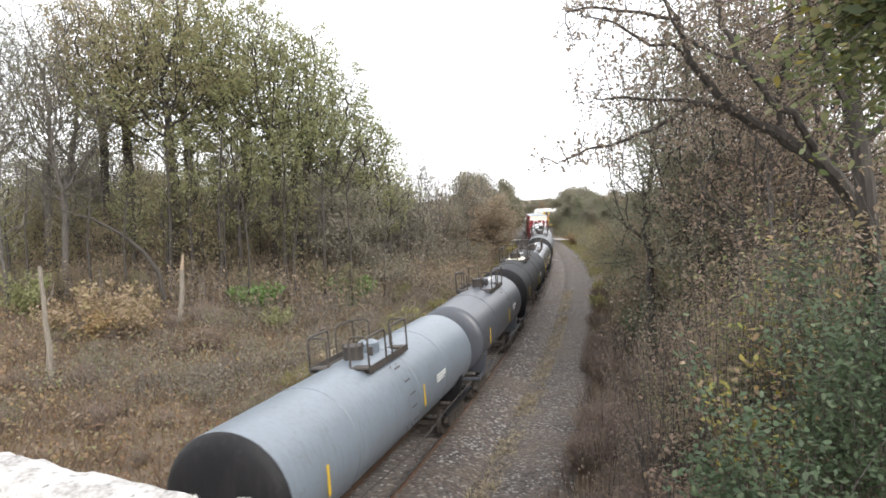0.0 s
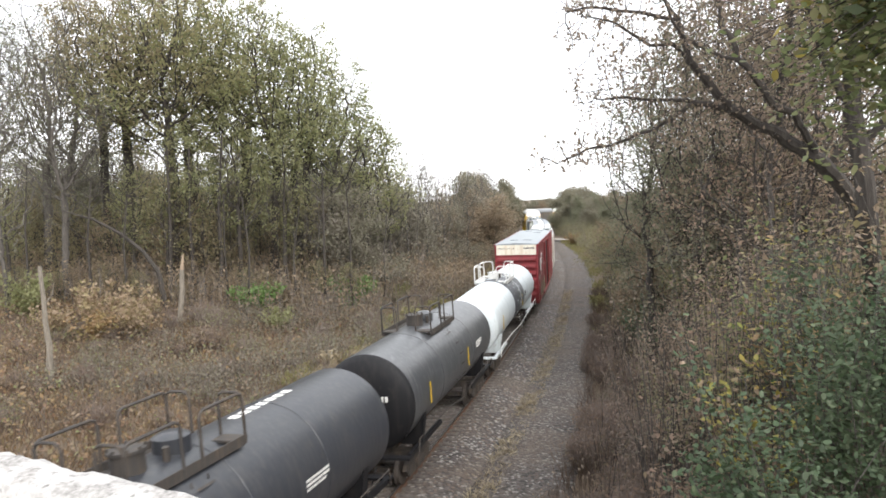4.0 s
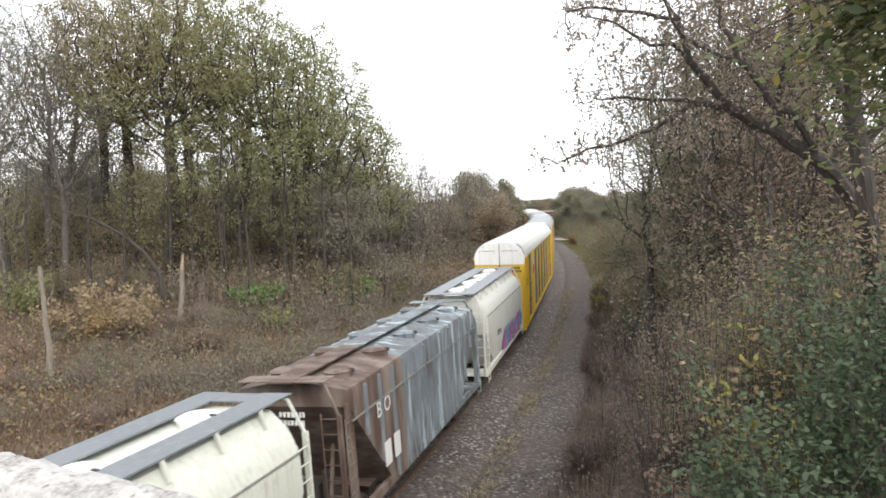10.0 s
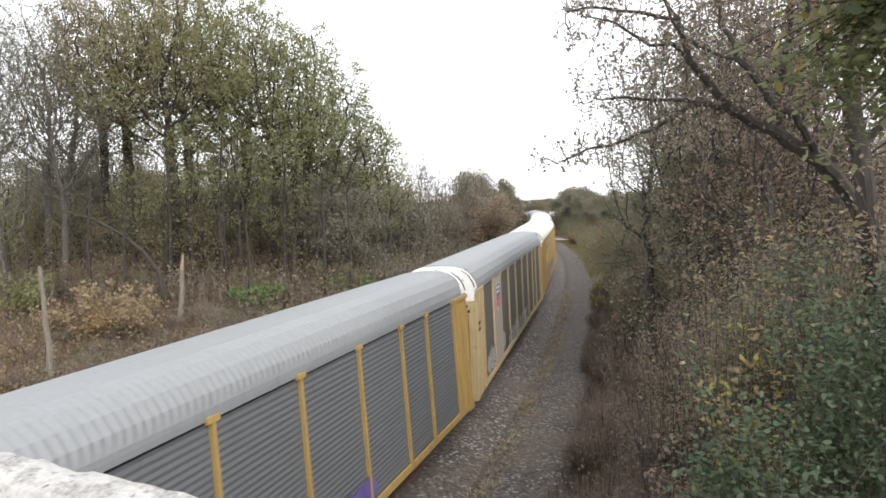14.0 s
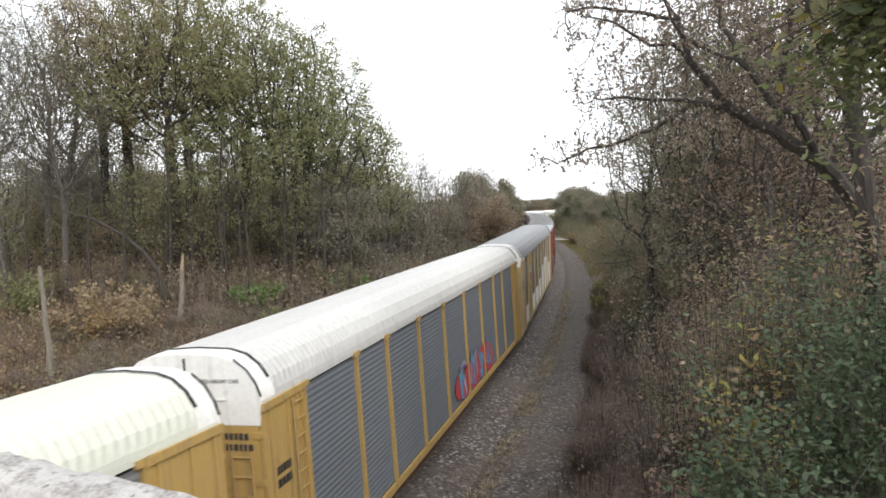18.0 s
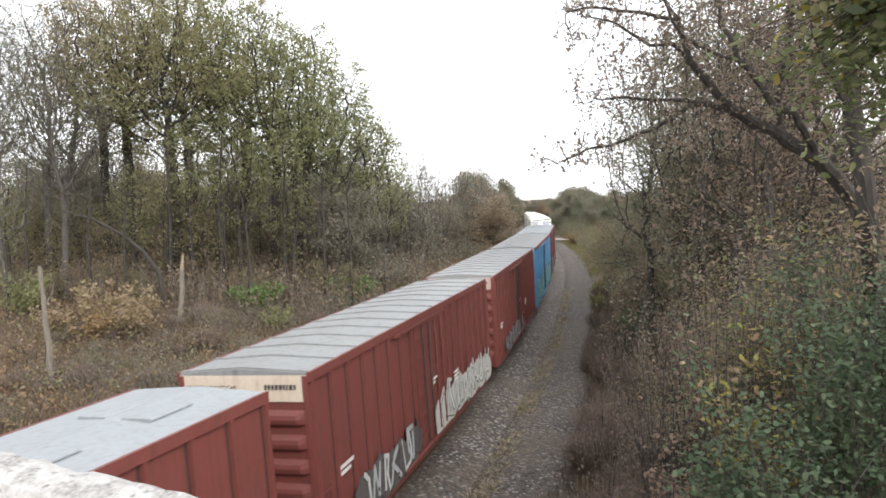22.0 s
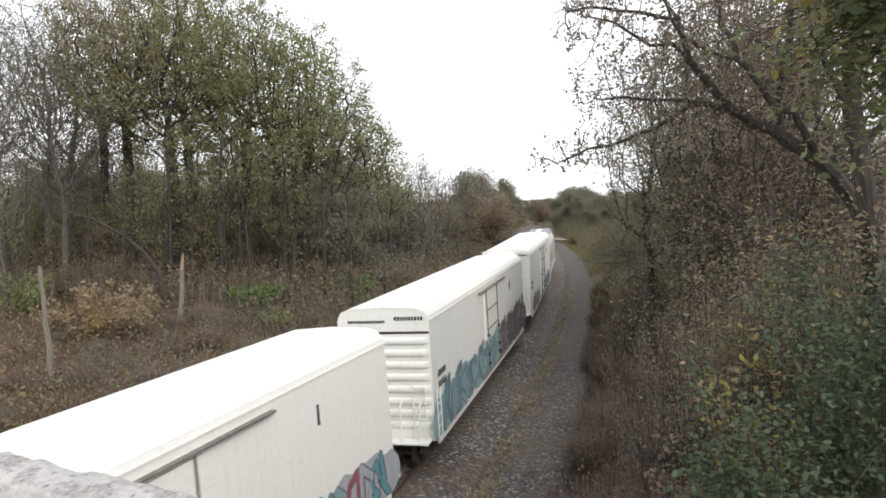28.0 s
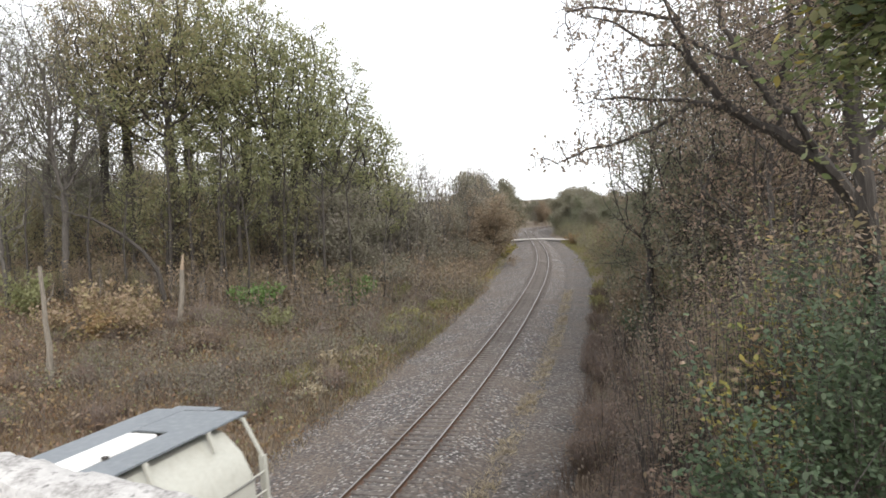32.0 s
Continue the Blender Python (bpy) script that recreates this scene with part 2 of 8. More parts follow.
class Shape:
    """Collects vertices and faces for one mesh."""

    def __init__(self):
        self.v, self.f = [], []

    def add(self, verts, faces):
        n = len(self.v)
        self.v += [tuple(p) for p in verts]
        self.f += [tuple(i + n for i in face) for face in faces]
        return self

    def box(self, x0, x1, y0, y1, z0, z1, c=0.0):
        """A box; c chamfers the four long edges that run along y."""
        if c:
            prof = [(x0 + c, z0), (x1 - c, z0), (x1, z0 + c), (x1, z1 - c), (x1 - c, z1), (x0 + c, z1), (x0, z1 - c), (x0, z0 + c)]
            return self.extrude(prof, y0, y1)
        return self.add([(x0, y0, z0), (x1, y0, z0), (x1, y1, z0), (x0, y1, z0), (x0, y0, z1), (x1, y0, z1), (x1, y1, z1), (x0, y1, z1)],
                        [(0, 3, 2, 1), (4, 5, 6, 7), (0, 1, 5, 4), (1, 2, 6, 5), (2, 3, 7, 6), (3, 0, 4, 7)])

    def extrude(self, prof, y0, y1, caps=True):
        """A profile of (x, z), anticlockwise from the near end, run along y."""
        n = len(prof)
        faces = [(i, (i + 1) % n, n + (i + 1) % n, n + i) for i in range(n)]
        if caps:
            faces += [tuple(range(n))[::-1], tuple(range(n, 2 * n))]
        return self.add([(x, y0, z) for x, z in prof] + [(x, y1, z) for x, z in prof], faces)

    def loft(self, rings, caps=True, closed=True):
        """Rings of equal length joined one to the next."""
        n, verts, faces = len(rings[0]), [], []
        for r in rings:
            verts += r
        for k in range(len(rings) - 1):
            for i in range(n if closed else n - 1):
                j = (i + 1) % n
                faces.append((k * n + i, k * n + j, (k + 1) * n + j, (k + 1) * n + i))
        if caps:
            faces += [tuple(range(n))[::-1], tuple(range((len(rings) - 1) * n, len(rings) * n))]
        return self.add(verts, faces)

    def lathe(self, stations, zc, n=28, xc=0.0):
        """A body of revolution along y; stations of (y, radius)."""
        rings = [[(xc + r * math.cos(2 * math.pi * i / n), y, zc + r * math.sin(2 * math.pi * i / n)) for i in range(n)] for y, r in stations]
        return self.loft(rings)

    def drum(self, x, y, z0, z1, r, n=16, r1=None):
        r1 = r if r1 is None else r1
        rings = [[(x + q * math.cos(2 * math.pi * i / n), y + q * math.sin(2 * math.pi * i / n), z) for i in range(n)] for z, q in ((z0, r), (z1, r1))]
        return self.loft(rings)

    def tube(self, pts, r, n=6, r1=None):
        """A tapered tube through points."""
        pts = [Vector(p) for p in pts]
        r1 = r if r1 is None else r1
        rings = []
        for k, p in enumerate(pts):
            d = (pts[min(k + 1, len(pts) - 1)] - pts[max(k - 1, 0)]).normalized()
            a = d.orthogonal().normalized() if abs(d.z) > 0.95 else d.cross(Vector((0, 0, 1))).normalized()
            b = d.cross(a)
            q = r + (r1 - r) * k / (len(pts) - 1)
            rings.append([tuple(p + q * (math.cos(2 * math.pi * i / n) * a + math.sin(2 * math.pi * i / n) * b)) for i in range(n)])
        return self.loft(rings)

    def mesh(self, name, material, smooth=False):
        me = bpy.data.meshes.new(name)
        me.from_pydata(self.v, [], self.f)
        if material:
            me.materials.append(material)
        if smooth:
            me.shade_smooth()
            me.set_sharp_from_angle(angle=radians(35))
        return me


def part(name, shape, material, parent, label="", smooth=False, at=None):
    """One mesh object under a thing or a part. shape: a Shape or a mesh that is shared."""
    me = shape if isinstance(shape, bpy.types.Mesh) else shape.mesh(name, material, smooth)
    ob = new(name, me)
    ob.parent = parent
    if at is not None:
        ob.matrix_local = at
    if label:
        ob["label"] = label
    return ob


def thing(name, shape, material, label, category, group="", kind="", smooth=False):
    ob = new(name, shape.mesh(name, material, smooth))
    return tagged(ob, label, category, group, kind)


def quads(name, verts, material):
    """A mesh of separate quads from an array of shape (n, 4, 3)."""
    n = len(verts)
    me = bpy.data.meshes.new(name)
    me.vertices.add(4 * n)
    me.vertices.foreach_set("co", np.asarray(verts, np.float32).reshape(-1))
    me.loops.add(4 * n)
    me.loops.foreach_set("vertex_index", np.arange(4 * n, dtype=np.int32))
    me.polygons.add(n)
    me.polygons.foreach_set("loop_start", np.arange(0, 4 * n, 4, dtype=np.int32))
    me.materials.append(material)
    me.update(calc_edges=True)
    return me


def leaf_quads(rng, centres, size, long=1.5):
    """Small pointed leaves at random tilts round the given places."""
    n = len(centres)
    a = rng.normal(size=(n, 3))
    a /= np.linalg.norm(a, axis=1, keepdims=True) + 1e-9
    b = rng.normal(size=(n, 3))
    b -= (a * b).sum(1, keepdims=True) * a
    b /= np.linalg.norm(b, axis=1, keepdims=True) + 1e-9
    s = (size * rng.uniform(0.6, 1.35, n))[:, None]
    c = np.asarray(centres)
    return np.stack([c - a * s * long / 2, c + b * s * 0.42 - a * s * 0.08, c + a * s * long / 2, c - b * s * 0.42 - a * s * 0.08], 1)


def blades(rng, feet, height, width, lean=0.25):
    """Upright narrow blades or weed stalks on the given feet."""
    n = len(feet)
    f = np.asarray(feet)
    ang = rng.uniform(0, 2 * np.pi, n)
    side = np.stack([np.cos(ang), np.sin(ang), np.zeros(n)], 1)
    h = (height * rng.uniform(0.5, 1.3, n))[:, None]
    tip = f + np.concatenate([rng.normal(0, lean, (n, 2)) * h, h], 1)
    mid = (f + tip) / 2 + rng.normal(0, 0.04, (n, 3)) * h
    w = (width * rng.uniform(0.6, 1.3, n))[:, None]
    return np.stack([f, mid + side * w / 2, tip, mid - side * w / 2], 1)
# ---- the track's line: curvature along it, integrated in steps of half a metre ----
BENDS = [(-900, 0), (-90, 0), (-40, -0.00457), (0, -0.00457), (20, -0.00397), (40, -0.00214), (60, -0.00103), (80, -0.00208), (100, -0.00214), (120, -0.00119),
         (140, 0), (170, -0.0002), (190, 0.003), (215, 0.0085), (250, 0.0085), (300, 0.004), (340, 0), (900, 0)]
FALL = [(-900, 0), (110, 0), (150, -0.4), (180, -0.9), (215, -1.55), (260, -2.2), (330, -3.0), (900, -6.0)]
TS = np.arange(-700, 760, 0.5)
TK = np.interp(TS, [a for a, _ in BENDS], [b for _, b in BENDS])
I0 = int(np.argmin(abs(TS)))
TH = np.cumsum(TK) * 0.5
TH = TH - TH[I0] + radians(22.283)
TX, TY = np.cumsum(np.sin(TH)) * 0.5, np.cumsum(np.cos(TH)) * 0.5
TX, TY = TX - TX[I0] - 9.587, TY - TY[I0]
TZ = np.interp(TS, [a for a, _ in FALL], [b for _, b in FALL])
TB = 0.072 * np.clip(-TK / 0.004, -1, 1)
TB = np.convolve(np.pad(TB, 20, mode="edge"), np.ones(41) / 41, mode="valid")


def on_track(s, off=0.0, z=0.0):
    """The place beside the track's centre line: metres along, to the right and above the rails, with the curve's cant."""
    x, y, h, t, b = (float(np.interp(s, TS, a)) for a in (TX, TY, TZ, TH, TB))
    o, up = off * math.cos(b) - z * math.sin(b), off * math.sin(b) + z * math.cos(b)
    return (x + o * math.cos(t), y - o * math.sin(t), h + up)


def smooth(v):
    v = np.clip(v, 0, 1)
    return v * v * (3 - 2 * v)


def beside(x, y):
    """For arrays of places: metres along the track and signed distance from it, right positive."""
    x, y = np.asarray(x, float).ravel(), np.asarray(y, float).ravel()
    sx, sy, st, ss = TX[::4], TY[::4], TH[::4], TS[::4]
    s, o = np.empty(len(x)), np.empty(len(x))
    for i in range(0, len(x), 4000):
        dx, dy = x[i:i + 4000, None] - sx, y[i:i + 4000, None] - sy
        k = np.argmin(dx * dx + dy * dy, 1)
        r = np.arange(len(k))
        s[i:i + 4000] = ss[k]
        o[i:i + 4000] = dx[r, k] * np.cos(st[k]) - dy[r, k] * np.sin(st[k])
        far = np.hypot(dx[r, k], dy[r, k])
        o[i:i + 4000] = np.sign(o[i:i + 4000]) * np.maximum(abs(o[i:i + 4000]), far * 0.999)
    return s, o


def ground_height(x, y):
    x, y = np.asarray(x, float).ravel(), np.asarray(y, float).ravel()
    s, o = beside(x, y)
    base = np.interp(s, TS, TZ)
    bank = np.interp(s, [-60, 0, 12, 22, 40, 70, 120, 220], [6.6, 6.6, 6.0, 4.6, 3.0, 1.8, 1.0, 0.6])
    right = bank * smooth((o - 5.6) / 8.5)
    left = 0.9 * smooth((-o - 9) / 26) + 5.5 * smooth((-o - 9) / 9) * smooth((4 - s) / 10)
    rough = 0.16 * np.sin(x * 0.31 + 1.3) * np.cos(y * 0.27) + 0.07 * np.sin(x * 1.1 + y * 0.7) + 0.05 * np.cos(y * 1.7 - x * 0.6)
    rough *= smooth((abs(o) - 5.5) / 4)
    cant = np.tan(np.interp(s, TS, TB)) * np.clip(o, -6.5, 6.5)
    base = base + cant
    far = np.hypot(x, y)
    drop = -9.0 * smooth((far - 200) / 350)
    return np.where((o > -6.4) & (o < 5.6), base - 1.05, base - 0.78 + right + left + rough) + drop * smooth((abs(o) - 10) / 60)


def axis(lo, hi, step):
    """Even steps inside, growing ones out to the horizon."""
    a = list(np.arange(lo, hi + 0.01, step))
    d, up = step, hi
    while up < 2600:
        d *= 1.35
        up += d
        a.append(up)
    d, dn = step, lo
    while dn > -2600:
        d *= 1.35
        dn -= d
        a.insert(0, dn)
    return np.array(a)


gx, gy = axis(-60, 80, 1.4), axis(-24, 262, 1.6)
GX, GY = np.meshgrid(gx, gy)
GZ = ground_height(GX, GY)
nx, ny = len(gx), len(gy)
g = Shape()
g.v = [(float(a), float(b), float(c)) for a, b, c in zip(GX.ravel(), GY.ravel(), GZ)]
g.f = [(j * nx + i, j * nx + i + 1, (j + 1) * nx + i + 1, (j + 1) * nx + i) for j in range(ny - 1) for i in range(nx - 1)]
thing("ground", g, SOIL, "brown leaf-littered ground with rising bank beside the line", "ground", kind="structure", smooth=True)


def strip(name, section, s0, s1, step, material, label, category, wobble=0.0):
    """A bed that follows the track; section: (offset, height) from left to right."""
    sh, rng = Shape(), random.Random(4)
    rows = []
    for s in np.arange(s0, s1 + 0.01, step):
        row = []
        for k, (o, z) in enumerate(section):
            edge = k in (0, len(section) - 1)
            row.append(on_track(s, o + (rng.uniform(-1, 1) * wobble if edge else 0), z + rng.uniform(-0.02, 0.02)))
        rows.append(row)
    sh.loft(rows, caps=False, closed=False)
    sh.f = [f[::-1] for f in sh.f]
    return thing(name, sh, material, label, category, kind="structure", smooth=True)


strip("ballast_bed", [(-7.0, -1.05), (-6.0, -0.74), (-4.2, -0.60), (-3.0, -0.50), (-1.9, -0.26), (-1.5, -0.175), (0, -0.17), (1.5, -0.175), (1.9, -0.26), (2.7, -0.5), (2.9, -0.62)],
      -620, 640, 1.0, BALLAST, "sloped bed of grey crushed stone ballast under the track", "ballast", 0.25)
strip("gravel_path", [(2.45, -0.62), (2.7, -0.50), (3.4, -0.47), (4.4, -0.52), (5.3, -0.64), (6.1, -0.86), (6.6, -1.2)], -620, 640, 1.0, GRAVEL,
      "gravel service path running beside the ballast", "path", 0.3)

track = tagged(new("railway_track"), "single railway track with shiny rails on dark wooden ties", "track", kind="structure")
for off in (-0.755, 0.755):
    rail, head = Shape(), Shape()
    web = [(-0.075, -0.165), (0.075, -0.165), (0.06, -0.145), (0.012, -0.125), (0.012, -0.045), (0.036, -0.035), (0.036, -0.004), (-0.036, -0.004), (-0.036, -0.035), (-0.012, -0.045), (-0.012, -0.125), (-0.06, -0.145)]
    cap = [(-0.034, -0.004), (0.034, -0.004), (0.03, 0.0), (-0.03, 0.0)]
    stations = [*np.arange(-620, -20, 6), *np.arange(-20, 280, 1.5), *np.arange(280, 641, 6)]
    rail.loft([[on_track(s, off + a, b) for a, b in web] for s in stations])
    head.loft([[on_track(s, off + a, b) for a, b in cap] for s in stations])
    r = part("rail", rail, RAIL_SIDE, track, "rusty steel rail")
    part("rail_head", head, RAIL_TOP, r, "polished running surface")


def tie_shape(rng):
    c, w, l = 0.012, 0.115 + rng.uniform(-0.008, 0.008), 1.3 + rng.uniform(-0.03, 0.03)
    sh = Shape()
    ring = [(-w, -0.2), (w, -0.2), (w, -c), (w - c, 0), (-w + c, 0), (-w, -c)]
    sh.loft([[(x, y, z + rng.uniform(-0.006, 0.006)) for y, z in ring] for x in (-l, -0.5, 0.5, l)])
    for x in (-0.755, 0.755):
        sh.box(x - 0.18, x + 0.18, -0.09, 0.09, 0.0, 0.012)
    return sh


rng = random.Random(11)
tie_meshes = [tie_shape(rng).mesh("tie", TIE_WOOD) for _ in range(5)]


def tie_pose(s, rng):
    x, y, z = on_track(s, rng.uniform(-0.04, 0.04), -0.14 + rng.uniform(-0.012, 0.008))
    return pose(x, y, z, 0, -math.degrees(float(np.interp(s, TS, TB))), -math.degrees(float(np.interp(s, TS, TH))) + rng.uniform(-1.2, 1.2))


s = 12.0
while s < 162:
    part("tie", rng.choice(tie_meshes), None, track, at=tie_pose(s, rng))
    s += 0.50 + rng.uniform(-0.03, 0.03)
rest = Shape()
for s in [*np.arange(-60, 12, 0.51), *np.arange(162, 300, 0.51)]:
    m = tie_pose(s, rng)
    for me in (tie_meshes[0],):
        rest.add([m @ v.co for v in me.vertices], [tuple(p.vertices) for p in me.polygons])
ties_rest = part("ties", rest, TIE_WOOD, track)
ties_rest["kind"] = "stuff"

# the road that crosses the line on the level
cross = Shape()
sec = [(-9.5, -0.5), (-6.0, -0.16), (-2.2, 0.0), (-0.84, 0.02), (-0.82, -0.05), (-0.68, -0.05), (-0.66, 0.02), (0.66, 0.02), (0.68, -0.05), (0.82, -0.05), (0.84, 0.02), (2.2, 0.0), (6.0, -0.16), (10.0, -0.5)]
cross.loft([[on_track(sv + 0.25 * a, a, b) for a, b in sec] for sv in (146.0, 147.0, 148.5, 150.0)], caps=False, closed=False)
cross.f = [f[::-1] for f in cross.f]
thing("level_crossing_road", cross, ROADBED, "pale gravel farm road crossing the track on the level", "road", kind="structure")

# ---- the bridge on which the camera stands ----
BU, BN = Vector((0.905, -0.426, 0)), Vector((0.426, 0.905, 0))


def bridge_frame():
    return Matrix(((BU.x, BN.x, 0, 0), (BU.y, BN.y, 0, 0), (0, 0, 1, 0), (0, 0, 0, 1)))


bridge = tagged(new("road_bridge"), "concrete road bridge with a worn pale parapet", "bridge", kind="structure")
bridge.matrix_world = bridge_frame()
par, rng = Shape(), random.Random(3)
prof = [(1.20, 7.42), (1.40, 7.42), (1.40, 8.10), (1.385, 8.145), (1.35, 8.162), (1.26, 8.160), (1.225, 8.145), (1.205, 8.10)]
rings = []
u = -26.0
while u < 9:
    near = -4 < u < 2
    j = 0.007 if near else 0.0
    rings.append([(u, n + rng.uniform(-j, j), z + (rng.uniform(-j, j) if z > 8 else 0)) for n, z in prof])
    u += 0.055 if near else 1.0
par.loft(rings)
part("parapet", par, CONCRETE, bridge, "pale weathered concrete parapet with chipped edges", True)
part("parapet", Shape().box(-26, 9, -6.9, -6.7, 7.42, 8.16), CONCRETE, bridge)
part("deck", Shape().box(-26, 9, -6.9, 1.40, 6.75, 7.415), CONCRETE, bridge)
for n0 in (-6.2, -4.0, -1.8, 0.4):
    part("girder", Shape().box(-26, 9, n0, n0 + 0.4, 6.25, 6.745), CONCRETE, bridge)
for u0 in (-17.6, -1.2):
    part("abutment", Shape().box(u0 - 0.5, u0 + 0.5, -7.0, 1.3, -1.6, 6.24), CONCRETE, bridge)
# ---- the goods train ----
TRAIN, SWAYING = [], []
IRON = paint("grimy_iron", (0.045, 0.04, 0.037), (0.11, 0.08, 0.055), 0.6, 0.75)
WHEEL = paint("wheel_steel", (0.10, 0.085, 0.075), (0.05, 0.04, 0.035), 0.5, 0.6, 0.4)
BLACK = paint("black_paint", (0.011, 0.011, 0.013), (0.04, 0.036, 0.033), 0.3, 0.6)
GALV = paint("galvanised_roof", (0.28, 0.29, 0.295), (0.17, 0.162, 0.155), 0.65, 0.55, 0.2)
WHITE = paint("white_paint", (0.78, 0.78, 0.76), (0.42, 0.39, 0.34), 0.35, 0.5)
LETTER_W = paint("white_lettering", (0.72, 0.72, 0.70), (0.5, 0.48, 0.45), 0.3, 0.6)
LETTER_K = paint("black_lettering", (0.03, 0.03, 0.035), (0.15, 0.14, 0.13), 0.2, 0.6)
YELLOW = paint("safety_yellow", (0.66, 0.43, 0.03), (0.35, 0.22, 0.06), 0.4, 0.5)
# dark colour for the painted shadow lines beside the boxcar posts
POST_SHADE = paint("shade_beside_posts", (0.045, 0.028, 0.024), (0.03, 0.02, 0.018), 0.4, 0.8)
GRATE = paint("grey_running_board", (0.20, 0.22, 0.24), (0.33, 0.34, 0.35), 0.4, 0.5, 0.3)

_wheel = Shape().lathe([(-0.07, 0.36), (-0.07, 0.42), (0.045, 0.43), (0.05, 0.46), (0.075, 0.46), (0.075, 0.3), (0.03, 0.1), (0.12, 0.1), (0.12, 0.03)], 0.0, 20)
_wheel.v = [(y, x, z) for x, y, z in _wheel.v]
WHEEL_M = _wheel.mesh("wheel", WHEEL, True)
_fr = Shape()
_fr.extrude([(-1.22, 0.50), (-1.05, 0.32), (-0.75, 0.32), (-0.5, 0.24), (0.5, 0.24), (0.75, 0.32), (1.05, 0.32), (1.22, 0.50), (1.1, 0.66), (0.55, 0.84), (-0.55, 0.84), (-1.1, 0.66)], -0.07, 0.07)
_fr.v = [(y, x, z) for x, y, z in _fr.v]
for yy in (-0.89, 0.89):
    _fr.box(-0.1, 0.1, yy - 0.14, yy + 0.14, 0.28, 0.62)
for yy in (-0.22, -0.08, 0.08, 0.22):
    _fr.drum(0.09, yy, 0.30, 0.60, 0.06, 8)
SIDE_FRAME_M = _fr.mesh("side_frame", IRON)
BOLSTER_M = Shape().box(-1.05, 1.05, -0.2, 0.2, 0.5, 0.78).box(-0.3, 0.3, -0.3, 0.3, 0.78, 0.95).mesh("truck", IRON)
AXLE_M = Shape().box(-0.95, 0.95, -0.07, 0.07, -0.07, 0.07, 0.03).mesh("axle", IRON)
_cp = Shape().box(-0.12, 0.12, -0.45, 0.35, 0.78, 0.98, 0.03).box(-0.17, 0.2, -0.62, -0.38, 0.72, 1.02, 0.04)
COUPLER_M = _cp.mesh("coupler", IRON)
_hose = Shape().tube([(0.35, 0, 0.85), (0.36, -0.25, 0.7), (0.33, -0.42, 0.45), (0.3, -0.55, 0.42)], 0.025)
HOSE_M = _hose.mesh("air_hose", BLACK)


def running_gear(car, L, yc, colour=IRON):
    for side in (-1, 1):
        t = part("truck", BOLSTER_M, None, car, at=pose(0, side * yc, 0))
        for ya in (-0.89, 0.89):
            part("axle", AXLE_M, None, t, at=pose(0, ya, 0.42))
            for xs in (-1, 1):
                part("wheel", WHEEL_M, None, t, at=pose(xs * 0.755, ya, 0.42, 0, 0, 180 if xs > 0 else 0))
        for xs in (-1, 1):
            part("side_frame", SIDE_FRAME_M, None, t, at=pose(xs * 1.0, 0, 0, 0, 0, 0 if xs > 0 else 180))
        part("coupler", COUPLER_M, None, car, at=pose(0, side * (L / 2 - 0.52), 0, 0, 0, 0 if side < 0 else 180))
        part("air_hose", HOSE_M, None, car, at=pose(0, side * (L / 2 - 0.45), 0, 0, 0, 0 if side < 0 else 180))
    part("centre_sill", Shape().box(-0.17, 0.17, -L / 2 + 0.7, L / 2 - 0.7, 0.72, 1.02), colour, car)


def ladder_shape(x, y, z0, z1, along="y", w=0.42, n=None, rungs=True):
    sh = Shape()
    n = n or int((z1 - z0) / 0.36)
    a, b = (-w / 2, w / 2)
    for k in (a, b):
        p = (x, y + k) if along == "y" else (x + k, y)
        sh.tube([(*p, z0), (*p, z1)], 0.022, 5)
    for i in range(n + 1):
        z = z0 + (z1 - z0) * (i + 0.3) / (n + 0.6)
        sh.tube([(x, y + a, z), (x, y + b, z)] if along == "y" else [(x + a, y, z), (x + b, y, z)], 0.018, 5)
    return sh


def lettering(car, text, size, at, material, name="lettering", label=""):
    cu = bpy.data.curves.new("text", "FONT")
    cu.body, cu.size, cu.extrude, cu.resolution_u = text, size, 0.003, 3
    ob = bpy.data.objects.new("text", cu)
    me = bpy.data.meshes.new_from_object(ob)
    bpy.data.objects.remove(ob)
    me.materials.clear()
    me.materials.append(material)
    return part(name, me, None, car, label, at=at)


def on_side(x, y, z):
    """Where writing stands on the right flank, read from outside."""
    return Matrix(((0, 0, 1, x), (1, 0, 0, y), (0, 1, 0, z), (0, 0, 0, 1)))


def on_end(x, y, z):
    """Where writing stands on the leading end."""
    return Matrix(((1, 0, 0, x), (0, 0, -1, y), (0, 1, 0, z), (0, 0, 0, 1)))


def bars(car, where, x, y, z, rows, size, material, seed=0):
    """Unreadable small writing as plain bars: rows of widths."""
    rng, sh = random.Random(seed), Shape()
    for i, w in enumerate(rows):
        pos = 0.0
        while pos < w:
            k = size * rng.uniform(0.4, 0.75)
            zz = z - i * size * 1.6
            if where == "side":
                sh.box(x, x + 0.005, y + pos, y + pos + k, zz, zz + size)
            else:
                sh.box(x + pos, x + pos + k, y - 0.005, y, zz, zz + size)
            pos += k + size * 0.25
    marks = part("stencil_mark", sh, material, car)
    marks["kind"] = "stuff"
    return marks


